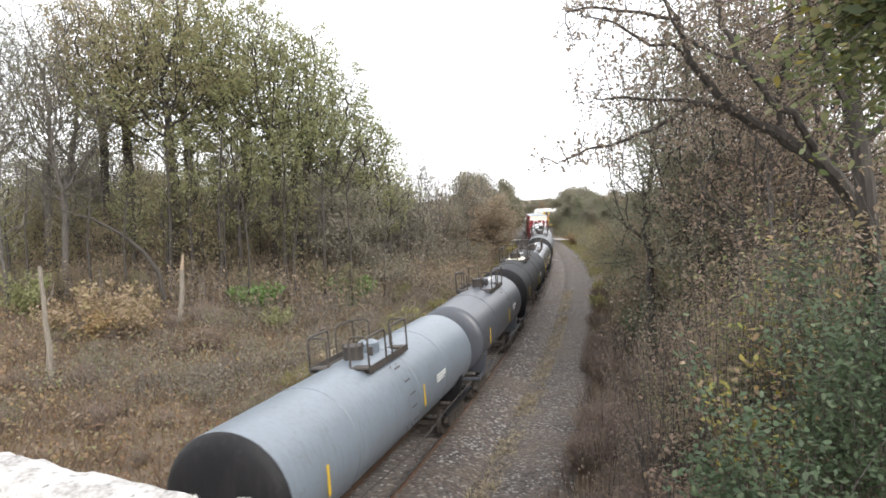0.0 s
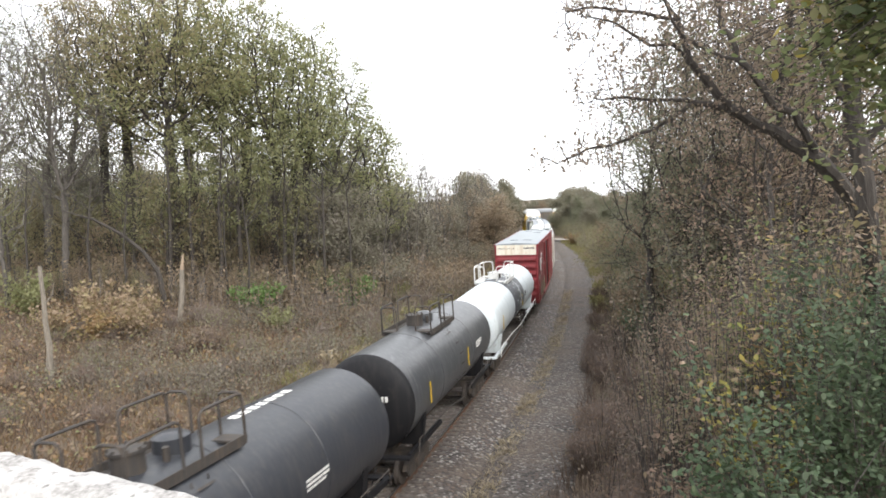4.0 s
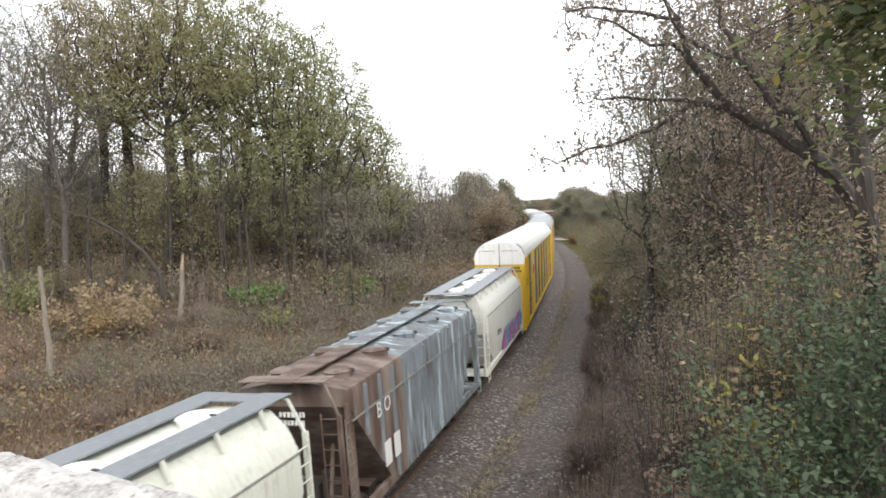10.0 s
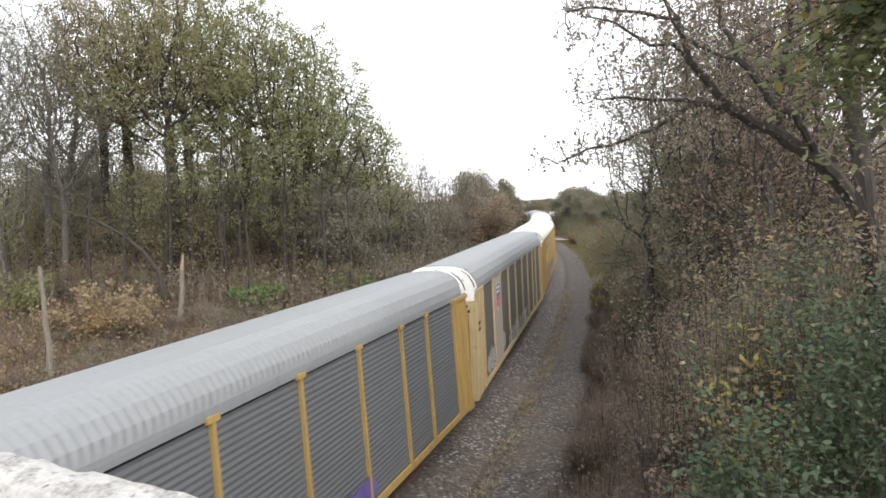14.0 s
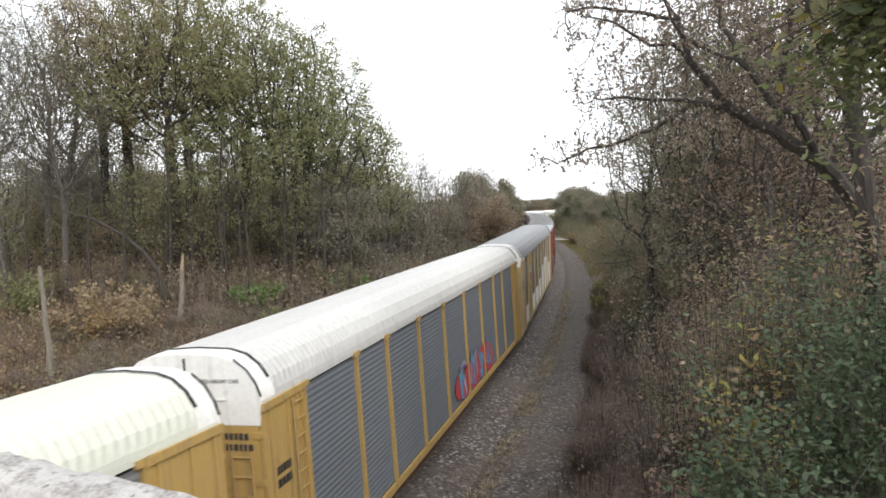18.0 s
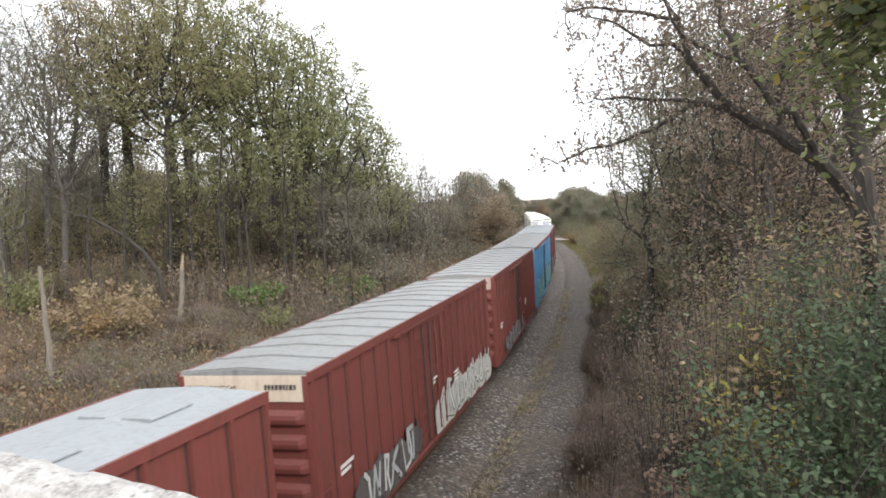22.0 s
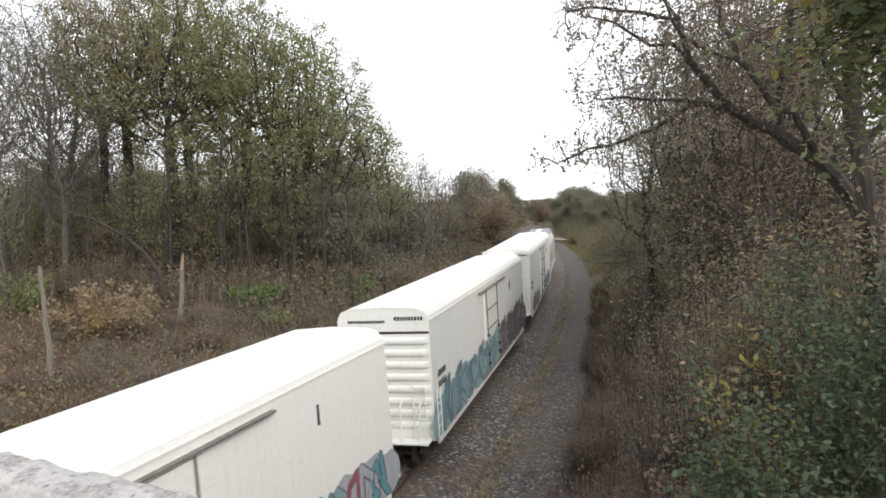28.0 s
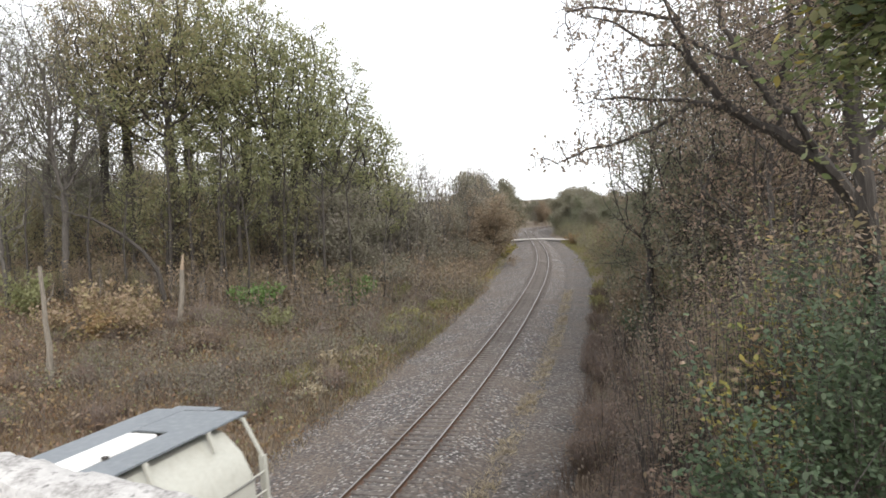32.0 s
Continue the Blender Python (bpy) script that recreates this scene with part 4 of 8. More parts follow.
            part("end_panel", Shape().extrude([(-0.9, 2.8), (0.9, 2.8), (0.9, H - 0.7), (-0.9, H - 0.7)], e * (inner + 0.02) - 0.02, e * (inner + 0.02) + 0.02), colour, car)
        part("ladder", ladder_shape(e * (W - 0.32) * -1, e * (B + 0.02), 1.05, H - 0.7, "x"), colour, car)
        part("ladder", ladder_shape((W - 0.02), e * (B - 0.4), 0.7, H - 0.9, "y"), colour, car)
    # hatches
    hm = hatch or WHITE
    if hatches == "long":
        n = 3
        for i in range(n):
            y0, y1 = -inner + 0.95 + (2 * inner - 1.9) * i / n, -inner + 0.95 + (2 * inner - 1.9) * (i + 1) / n
            h = part("trough_hatch", Shape().box(-0.34, 0.34, y0 + 0.03, y1 - 0.03, H - 0.1, H + 0.085, 0.03), hm, car, "long white trough hatch cover")
            for k in range(2):
                yy = y0 + (y1 - y0) * (k + 0.5) / 2
                part("hatch_latch", Shape().box(0.32, 0.42, yy - 0.04, yy + 0.04, H, H + 0.1), IRON, h)
    else:
        n = 5 if L > 13.2 else 4
        for i in range(n):
            y = -inner + 1.1 + (2 * inner - 2.2) * i / (n - 1)
            for x in ((-0.78, 0.78) if centre_walk else (0,)):
                r, top_z = (0.36, H - 0.06) if centre_walk else (0.38, H + 0.03)
                h = part("round_hatch", Shape().drum(x, y, H - 0.4, top_z, r, 20).drum(x, y, top_z, top_z + 0.06, r + 0.04, 20, r - 0.1), hm, car, "round hatch cover")
                part("hatch_latch", Shape().box(x + r - 0.06, x + r + 0.08, y - 0.035, y + 0.035, top_z - 0.05, top_z + 0.05), IRON, h)
    for i in range(bays):
        y = (i - (bays - 1) / 2) * (2 * inner - 3.6) / bays
        w = (2 * inner - 4.2) / bays / 2
        rings = [[(-1.0, y - w, 1.1), (1.0, y - w, 1.1), (1.0, y + w, 1.1), (-1.0, y + w, 1.1)], [(-0.5, y - 0.35, 0.45), (0.5, y - 0.35, 0.45), (0.5, y + 0.35, 0.45), (-0.5, y + 0.35, 0.45)]]
        part("discharge_bay", Shape().loft(rings[::-1]), colour, car, "tapered discharge bay")
    if ribbed:
        me = Shape().box(-0.01, 0.075, -0.05, 0.05, 0, 1).mesh("side_post", colour)
        for s in (-1, 1):
            for i in range(ribbed):
                y = -inner + 0.9 + (2 * inner - 1.8) * i / (ribbed - 1)
                zb = 1.1 + max(0.0, (zt - 1.05) * (1 - (inner - abs(y)) / run))
                part("side_post", me, None, car, at=Matrix(((s, 0, 0, s * (W - 0.04)), (0, 1, 0, y), (0, 0, H - 0.36 - zb, zb), (0, 0, 0, 1))))
    for a in (words or []):
        text, size, y, z = a
        lettering(car, text, size, on_side(W + 0.012, y, z), letters)
    if not words:
        bars(car, "side", W + 0.004, -inner + 2.2, 2.4, [0.9, 1.1], 0.08, letters, 12)
    bars(car, "end", -0.35, -inner - 0.05, H - 0.95, [0.7, 0.7], 0.13, letters, 13)
    for a in (art or []):
        graffiti(car, lambda z: (W + 0.02 if z > 2.4 else W - 0.06 + 0.06 * (z - 1) / 1.4 + 0.02), *a)
    return car


# -- closed autoracks --
def autorack(L, middle, label, panel, trim, roof, top_end, H=6.06, W=1.54, badge=None, art=None, joints=True, pale=()):
    car = start_car("autorack", label, L, middle, "autorack", L / 2 - 4.4)
    B = L / 2 - 0.50
    ze = H - 0.95
    # roof: an arch whose shoulders are corrugated
    arch = [(W + 0.02, ze), (W + 0.01, ze + 0.12), (W - 0.07, ze + 0.36), (W - 0.24, ze + 0.62), (W - 0.50, ze + 0.82), (W - 0.85, ze + 0.92), (0, H)]
    arch = arch + [(-x, z) for x, z in arch[-2::-1]]
    rings, step = [], 0.10
    n = int((2 * B - 1.0) / step)
    for i in range(n + 1):
        y = -B + 0.5 + (2 * B - 1.0) * i / n
        k = 0.022 if i % 2 else 0.0
        rings.append([(x * (1 + (k / W if 0.7 < abs(x) < W + 0.01 else 0)), y, z + (k * 0.5 if 0.7 < abs(x) < W + 0.01 else 0)) for j, (x, z) in enumerate(arch)])
    part("roof", Shape().loft(rings, caps=False, closed=False), roof, car, "arched corrugated roof")
    for e in (-1, 1):
        ring0, ring1 = [(x, e * (B - 0.52), z + 0.012) for x, z in arch], [(x * 0.995, e * B, z - 0.02) for x, z in arch]
        sh = Shape().loft([ring0, ring1], caps=False, closed=False)
        if e > 0:
            sh.f = [f[::-1] for f in sh.f]
        part("roof_end", sh, top_end, car, "smooth end bay of the roof", True)
        face = Shape().extrude([(x * 0.995, z - 0.02) for x, z in arch] + [(-W + 0.02, ze - 0.42), (W - 0.02, ze - 0.42)], e * B - 0.02, e * B + 0.02)
        part("end_panel", face, top_end, car, "white rounded panel above the end doors")
        band = Shape().loft([[(x * 1.012, e * (B - 0.50 + q), z + 0.022) for x, z in arch[2:-2]] for q in (0.0, 0.09)], caps=False, closed=False)
        part("edge_trim", band, BLACK, car, "black seal where the roof ends")
        part("edge_trim", Shape().tube([(x * 1.01, e * (B - 0.01), z) for x, z in arch[1:5]], 0.02, 5), BLACK, car, "black worn edge of the end panel")
        for s in (-1, 1):
            d = part("end_door", Shape().box(min(0.03 * s, s * (W - 0.06)), max(0.03 * s, s * (W - 0.06)), min(e * (B - 0.06), e * (B + 0.02)), max(e * (B - 0.06), e * (B + 0.02)), 0.95, ze - 0.43), trim, car, "folding end door")
            for z in (1.6, 2.6, 3.6, 4.5):
                part("hinge", Shape().box(min(s * (W - 0.2), s * (W + 0.0)), max(s * (W - 0.2), s * (W + 0.0)), min(e * (B - 0.03), e * (B + 0.05)), max(e * (B - 0.03), e * (B + 0.05)), z - 0.06, z + 0.06), trim, d)
        part("end_sill", Shape().box(-W, W, min(e * (B - 0.5), e * (B + 0.1)), max(e * (B - 0.5), e * (B + 0.1)), 0.62, 0.95), trim, car)
        part("end_ladder", ladder_shape(1.1, e * (B + 0.08), 1.0, ze - 0.9, "x"), trim, car)
        part("door_gap", Shape().box(-0.02, 0.02, min(e * (B + 0.02), e * (B + 0.035)), max(e * (B + 0.02), e * (B + 0.035)), 0.95, H - 0.1), BLACK, car)
    part("floor", Shape().box(-W + 0.1, W - 0.1, -B + 0.1, B - 0.1, 0.72, 0.95), IRON, car)
    for s in (-1, 1):
        xa, xb = (W - 0.05, W + 0.03) if s > 0 else (-W - 0.03, -W + 0.05)
        part("side_sill", Shape().box(xa, xb, -B + 0.05, B - 0.05, 0.72, 0.92), trim, car)
        part("top_rail", Shape().box(xa, xb - 0.01 * s, -B + 0.05, B - 0.05, ze - 0.08, ze + 0.03), roof, car)
        ladder_y = -B + 0.9
        for e in (-1, 1):
            a, b = sorted((e * B, e * 12.2 * B / 13.88))
            sh = Shape().box(xa + 0.005, xb - 0.02, a, b, 0.92, ze - 0.08)
            p = part("end_sheet", sh, trim, car, "solid painted end bay")
            for yy in (a + 0.25, (a + b) / 2 + 0.1, b - 0.2):
                part("stiffener", Shape().box(s * W if s > 0 else -W - 0.055, W + 0.055 if s > 0 else -W, yy - 0.04, yy + 0.04, 0.95, ze - 0.1), trim, p)
            part("corner_cap", Shape().box(xa + 0.01, xb + 0.05 * s, a, b, ze - 0.16, ze - 0.02) if s > 0 else Shape().box(xa - 0.05, xb - 0.01, a, b, ze - 0.16, ze - 0.02), trim, car)
        part("ladder", ladder_shape(s * (W + 0.10), ladder_y + 0.35, 0.8, ze - 0.2, "y"), trim, car)
        posts = [q * B / 13.88 for q in (-12.2, -9.4, -7.25, -4.4, -1.5, 1.5, 4.4, 7.25, 9.4, 12.2)]
        y0, y1 = posts[0], posts[-1]
        # one corrugated panel a bay, shared
        nz, zz = 30, []
        for k in range(2 * nz + 1):
            zz.append((0.016 if k % 2 else 0.0, 0.94 + (ze - 0.08 - 0.94) * k / (2 * nz)))
        front = [(W - 0.045 + x, z) for x, z in zz]
        prof = front + [(W - 0.06, z) for z in (ze - 0.08, 0.94)]
        made = {}
        for i in range(9):
            wb = round(posts[i + 1] - posts[i], 3)
            skin = pale[0] if pale and i in pale[1] else panel
            if (wb, skin.name) not in made:
                made[wb, skin.name] = Shape().extrude(prof, 0.05, wb - 0.05).mesh("side_panel", skin)
            part("side_panel", made[wb, skin.name], None, car, at=pose(0, posts[i], 0) if s > 0 else pose(0, posts[i + 1], 0, 0, 0, 180))
        if joints:
            for z in (1.98, 3.02, 4.06):
                part("panel_joint", Shape().box(min(s * (W - 0.03), s * (W + 0.004)), max(s * (W - 0.03), s * (W + 0.004)), y0, y1, z - 0.012, z + 0.012), BLACK, car, "dark joint between the panel tiers")
        part("panel_joint", Shape().box(min(s * (W - 0.04), s * (W - 0.01)), max(s * (W - 0.04), s * (W - 0.01)), y0, y1, ze - 0.13, ze - 0.10), BLACK, car, "dark joint between the panel tiers")
        post = Shape().box(-0.05, 0.05, -0.045, 0.045, 0.9, ze - 0.02).box(-0.05, 0.06, -0.17, 0.17, ze - 0.14, ze - 0.02)
        pm = post.mesh("side_post", trim)
        for q in posts:
            part("side_post", pm, None, car, at=pose(s * W, q, 0, 0, 0, 0 if s > 0 else 180))
    if badge:
        badge(car, W, posts, ze)
    for a in (art or []):
        graffiti(car, lambda z: W + 0.012, *a)
    lettering(car, "EXCESS HEIGHT CAR", 0.105, on_end(-1.28, -B - 0.028, ze + 0.38), LETTER_K)
    lettering(car, "EXCESS HEIGHT CAR", 0.105, on_end(0.15, -B - 0.028, ze + 0.38), LETTER_K)
    bars(car, "end", 0.75, -B - 0.025, ze - 0.7, [0.45, 0.5], 0.13, LETTER_K, 3)
    for x in (-0.75, 0.35):
        part("grab_bar", Shape().box(x, x + 0.5, -B - 0.05, -B - 0.02, ze + 0.05, ze + 0.08), WHITE, car)
    bars(car, "side", W + 0.034, -B + 0.35, 3.6, [0.6, 0.7], 0.16, LETTER_K, 4)
    return car


# -- mechanical refrigerator cars --
def reefer(L, middle, label, unit_near, near, far, art=None, H=5.36, W=1.57):
    car = start_car("refrigerator_car", label, L, middle, "refrigerator car", L / 2 - 3.2)
    car["label"] = label
    B = (near + far) / 2
    shift = (far - near) / 2
    half = [(W, 1.0), (W, H - 0.42), (W - 0.03, H - 0.30), (W - 0.16, H - 0.12), (W - 0.42, H - 0.03)]
    prof = half + [(-x, z) for x, z in half[::-1]]
    part("body", Shape().extrude(prof, -B, B), REEFER_WHITE, car)
    part("roof", Shape().extrude([(W - 0.40, H - 0.028), (0, H + 0.03), (-W + 0.40, H - 0.028), (-W + 0.40, H - 0.05), (W - 0.40, H - 0.05)], -B - 0.01, B + 0.01), REEFER_WHITE, car, "smooth white roof")
    part("eave_seam", Shape().box(W - 0.02, W + 0.02, -B, B, H - 0.47, H - 0.43).box(-W - 0.02, -W + 0.02, -B, B, H - 0.47, H - 0.43), REEFER_WHITE, car)
    for s in (-1, 1):
        xs = sorted((s * W, s * (W + 0.05)))
        d = part("door", Shape().box(xs[0], xs[1], -1.5, 1.5, 1.15, H - 0.75), REEFER_WHITE, car, "wide insulated plug door")
        for y in (-1.25, 1.25):
            part("door_rod", Shape().tube([(s * (W + 0.09), y, 1.1), (s * (W + 0.09), y, H - 0.7)], 0.026), DOOR_GREY, d)
            for z in (1.35, 1.75, 2.6):
                part("rod_bracket", Shape().box(min(s * (W + 0.05), s * (W + 0.14)), max(s * (W + 0.05), s * (W + 0.14)), y - 0.07, y + 0.07, z, z + 0.14), IRON, d)
        for z in (1.9, 2.9, 3.75):
            part("door_bar", Shape().box(min(s * (W + 0.05), s * (W + 0.11)), max(s * (W + 0.05), s * (W + 0.11)), -1.35, 1.35, z, z + 0.03), DOOR_GREY, d)
        for z in (1.05, H - 0.68):
            part("door_track", Shape().box(min(s * W, s * (W + 0.13)), max(s * W, s * (W + 0.13)), -2.6, 3.6, z, z + 0.045), DOOR_GREY, car, "grey door track")
        part("side_sill", Shape().box(min(s * (W - 0.06), s * (W + 0.02)), max(s * (W - 0.06), s * (W + 0.02)), -B + 0.4, B - 0.4, 0.78, 1.02), REEFER_WHITE, car)
        part("ladder", ladder_shape(s * (W + 0.07), -s * (B - 0.4), 0.9, 2.6, "y"), REEFER_WHITE, car)
        part("side_handle", Shape().box(min(s * W, s * (W + 0.03)), max(s * W, s * (W + 0.03)), 5.3, 5.36, H - 1.5, H - 1.05), IRON, car)
    for e in (-1, 1):
        plain = (e < 0) and unit_near
        if not plain:
            for i in range(8):
                z = 1.3 + (H - 2.2) * (i + 0.5) / 8
                hh = (H - 2.2) / 8 * 0.34
                rings = [[(x, e * (B + 0.004 + q * k), z + dz) for q, dz in ((0, -hh), (0.07, -hh * 0.5), (0.085, 0), (0.07, hh * 0.5), (0, hh))] for x, k in ((-W + 0.05, 0.1), (-W + 0.25, 1), (W - 0.25, 1), (W - 0.05, 0.1))]
                part("end_rib", Shape().loft(rings), REEFER_WHITE, car)
            part("end_stripe", Shape().box(-W + 0.02, W - 0.02, min(e * B, e * (B + 0.012)), max(e * B, e * (B + 0.012)), H - 0.86, H - 0.78), IRON, car, "dark rust line under the end cap")
            bars(car, "end", -1.2, -B - 0.012, H - 0.5, [1.3], 0.09, LETTER_K, 5)
            bars(car, "end", 0.4, -B - 0.012, H - 0.42, [0.9], 0.12, LETTER_K, 6)
        else:
            u = part("cooling_unit", Shape().box(-1.15, 0.62, -B - 0.75, -B, 2.55, H - 0.22, 0.06), REEFER_WHITE, car, "white cooling unit on the end")
            part("air_intake", Shape().loft([[(0.60, -B - 0.72, H - 1.55), (0.60, -B - 0.72, H - 0.45), (0.60, -B - 0.1, H - 0.35), (0.60, -B - 0.1, H - 1.62)], [(0.88, -B - 0.62, H - 1.4), (0.88, -B - 0.62, H - 0.6), (0.88, -B - 0.2, H - 0.5), (0.88, -B - 0.2, H - 1.45)]]), BLACK, u, "dark bulging air intake")
            part("lower_housing", Shape().box(-1.15, 0.62, -B - 0.5, -B, 1.9, 2.5, 0.04), REEFER_WHITE, car, "white housing under the cooling unit")
            # closed black box: the shade inside the open bay is its colour
            part("fuel_bay", Shape().box(-0.35, 0.75, -B - 0.35, -B, 1.1, 1.85), BLACK, car, "black box painted as the shaded open bay at the foot of the end")
            part("end_cap", Shape().box(-W, W, -B - 0.12, -B, H - 0.34, H - 0.12, 0.03), REEFER_WHITE, car)
            for zz in (1.9, 2.4, 2.9, 3.4):
                part("end_rib", Shape().box(0.9, W - 0.05, -B - 0.06, -B, zz, zz + 0.22, 0.05), REEFER_WHITE, car)
            bars(car, "end", -0.8, -B - 0.756, H - 0.5, [0.9], 0.1, LETTER_K, 15)
            part("unit_plate", Shape().box(-0.25, -0.05, -B - 0.762, -B - 0.75, H - 1.0, H - 0.78), LETTER_K, u)
        for x in (-1.2, -0.55, 0.55, 1.2):
            part("end_grab_rail", Shape().tube([(x, e * (B + 0.12), 1.0), (x, e * (B + 0.42), 1.15), (x, e * (B + 0.42), 2.2), (x, e * (B + 0.10), 2.35)], 0.024, 5), REEFER_WHITE, car)
        part("end_ladder", ladder_shape(1.15, e * (B + 0.2), 1.0, 2.9, "x"), REEFER_WHITE, car)
        part("end_walk", Shape().box(-W + 0.1, W - 0.1, min(e * (B + 0.05), e * (B + 0.55)), max(e * (B + 0.05), e * (B + 0.55)), 1.02, 1.08), REEFER_WHITE, car)
    bars(car, "side", W + 0.004, -B + 0.7, 2.9, [0.9, 0.9], 0.22, LETTER_K, 7)
    for a in (art or []):
        graffiti(car, lambda z: W + 0.053, *a)
    for ob in car.children:
        if ob.name.split(".")[0] not in ("truck", "coupler", "air_hose", "centre_sill"):
            ob.matrix_local = Matrix.Translation((0, shift, 0)) @ ob.matrix_local
    return car


REEFER_WHITE = paint("clean_white_paint", (0.84, 0.84, 0.80), (0.55, 0.52, 0.46), 0.14, 0.5)
ROOF_WHITE = paint("bright_white_roof", (0.55, 0.55, 0.535), (0.38, 0.37, 0.34), 0.5, 0.5)
DOOR_GREY = paint("worn_grey_steel", (0.19, 0.18, 0.165), (0.08, 0.06, 0.05), 0.6, 0.6)

# where the couplings lie along the line at the start
CUT = [13.8, 30.32, 44.28, 61.6, 77.3, 93.34, 106.51, 124.85, 146.10, 159.65, 172.61, 184.31, 197.45, 211.96, 224.78, 253.56, 282.34, 310.78, 339.31, 367.93, 396.31,
       413.65, 431.55, 449.00, 467.05, 485.10, 508.76, 529.49, 553.10, 577.04, 595.5]


def span(i):
    return CUT[i + 1] - CUT[i], (CUT[i] + CUT[i + 1]) / 2


BLUEGREY = paint("blue_grey_tank", (0.17, 0.20, 0.235), (0.11, 0.105, 0.10), 0.4, 0.4)
DARKGREY = paint("dark_grey_tank", (0.066, 0.072, 0.088), (0.10, 0.095, 0.09), 0.35, 0.38)
SOOT = paint("matt_black_tank", (0.010, 0.010, 0.012), (0.026, 0.024, 0.023), 0.3, 0.62)
GLOSS = paint("gloss_black_tank", (0.022, 0.025, 0.036), (0.05, 0.05, 0.055), 0.15, 0.2)
CHARCOAL = paint("charcoal_tank", (0.034, 0.037, 0.045), (0.09, 0.085, 0.08), 0.35, 0.38)
PALEBLUE = paint("pale_blue_white_tank", (0.66, 0.72, 0.75), (0.35, 0.34, 0.32), 0.3, 0.4)
BANDGREY = paint("patchy_dark_band", (0.085, 0.09, 0.10), (0.04, 0.04, 0.045), 0.4, 0.5, flakes=(0.5, 0.54, 0.57))

tank_car(*span(0), "blue-grey tank car with black ends and a dark manway platform", BLUEGREY, BLACK)
tank_car(*span(1), "dark grey tank car with a domed manway", DARKGREY, DARKGREY, stripe=LETTER_W, shift=1.3)
tank_car(*span(2), "matt black tank car with a cream patch round the manway", SOOT, BLACK, patch=paint("cream_patch", (0.66, 0.62, 0.48), (0.3, 0.27, 0.2), 0.4), stripe=LETTER_W, R=1.6)
# the next car's near end is body-coloured; BLACK paints in its shade
tank_car(*span(3), "glossy black tank car with lettered side placards", GLOSS, BLACK, stripe=LETTER_W, R=1.40, shift=-2.0)
tank_car(*span(4), "charcoal tank car with black domed ends", CHARCOAL, BLACK, stripe=LETTER_W, R=1.57)
tank_car(*span(5), "dull black tank car, silver sheen on top", paint("worn_black_tank", (0.06, 0.064, 0.07), (0.2, 0.2, 0.2), 0.4, 0.35), BLACK)
tank_car(*span(6), "pale blue-white tank car with a dark band round the middle", PALEBLUE, PALEBLUE, band=BANDGREY, rails="white", marks=LETTER_K, tall=False, R=1.44)

CPRED = paint("bright_red_boxcar", (0.205, 0.021, 0.026), (0.085, 0.022, 0.02), 0.9, 0.5)
CREAM = paint("stained_cream_plate", (0.72, 0.68, 0.58), (0.45, 0.28, 0.14), 0.5, 0.6)
BLUEROOF = paint("pale_blue_grey_roof", (0.31, 0.335, 0.355), (0.22, 0.215, 0.21), 0.5, 0.55, 0.1)
GREYGREEN = [(0.36, 0.33, 0.22), (0.48, 0.44, 0.32), (0.24, 0.20, 0.12), (0.16, 0.07, 0.05)]
red = boxcar(*span(7), "long bright red high-cube boxcar with a cream end panel", CPRED, paint("dull_blue_grey_roof", (0.26, 0.29, 0.31), (0.20, 0.20, 0.20), 0.5, 0.5, 0.1), CREAM, H=5.36, ribs=4, door_w=4.8, seams=False, plate_h=0.72, rib=0.02,
             art=[(-7.6, 4.5, 1.0, 1.75, GREYGREEN, ("soot", (0.03, 0.03, 0.03)), 21), (-6.6, 3.6, 1.55, 2.25, GREYGREEN, ("soot", (0.03, 0.03, 0.03)), 23), (-9.6, -7.9, 1.6, 2.9, [(0.45, 0.34, 0.31)], ("rose", (0.30, 0.10, 0.10)), 22), (8.6, 9.9, 2.2, 3.1, [(0.55, 0.50, 0.48)], ("rose", (0.30, 0.10, 0.10)), 24)], end_label="EXCESS HEIGHT CAR")
bars(red, "side", 1.60, -7.0, 4.15, [1.5, 1.2, 1.0], 0.19, LETTER_W, 31)
for y, z, n in ((-8.2, 2.75, 5), (-3.6, 3.2, 4), (5.6, 3.6, 6)):
    for k in range(n):
        part("side_dash", Shape().box(1.592, 1.598, y + 0.5 * k, y + 0.5 * k + 0.36, z, z + 0.035), LETTER_W, red)
ring = Shape()
for k in range(3):
    ring.add([(1.623 + 0.004 * k, -8.1 + 0.38 * q * math.cos(a), 3.6 + 0.5 * q * math.sin(a)) for q in ((0.95, 0.8, 0.35)[k],) for a in np.linspace(0, 2 * math.pi, 24, endpoint=False)], [tuple(range(24))])
part("round_emblem", ring, LETTER_K, red, "round faded emblem drawn in plain shapes")
sh = Shape()
for a in np.linspace(0, 2 * math.pi, 24, endpoint=False):
    sh.tube([(1.64, -8.1 + 0.36 * math.cos(a), 3.6 + 0.47 * math.sin(a)), (1.64, -8.1 + 0.36 * math.cos(a + 0.27), 3.6 + 0.47 * math.sin(a + 0.27))], 0.03, 4)
part("emblem_ring", sh, LETTER_W, red)

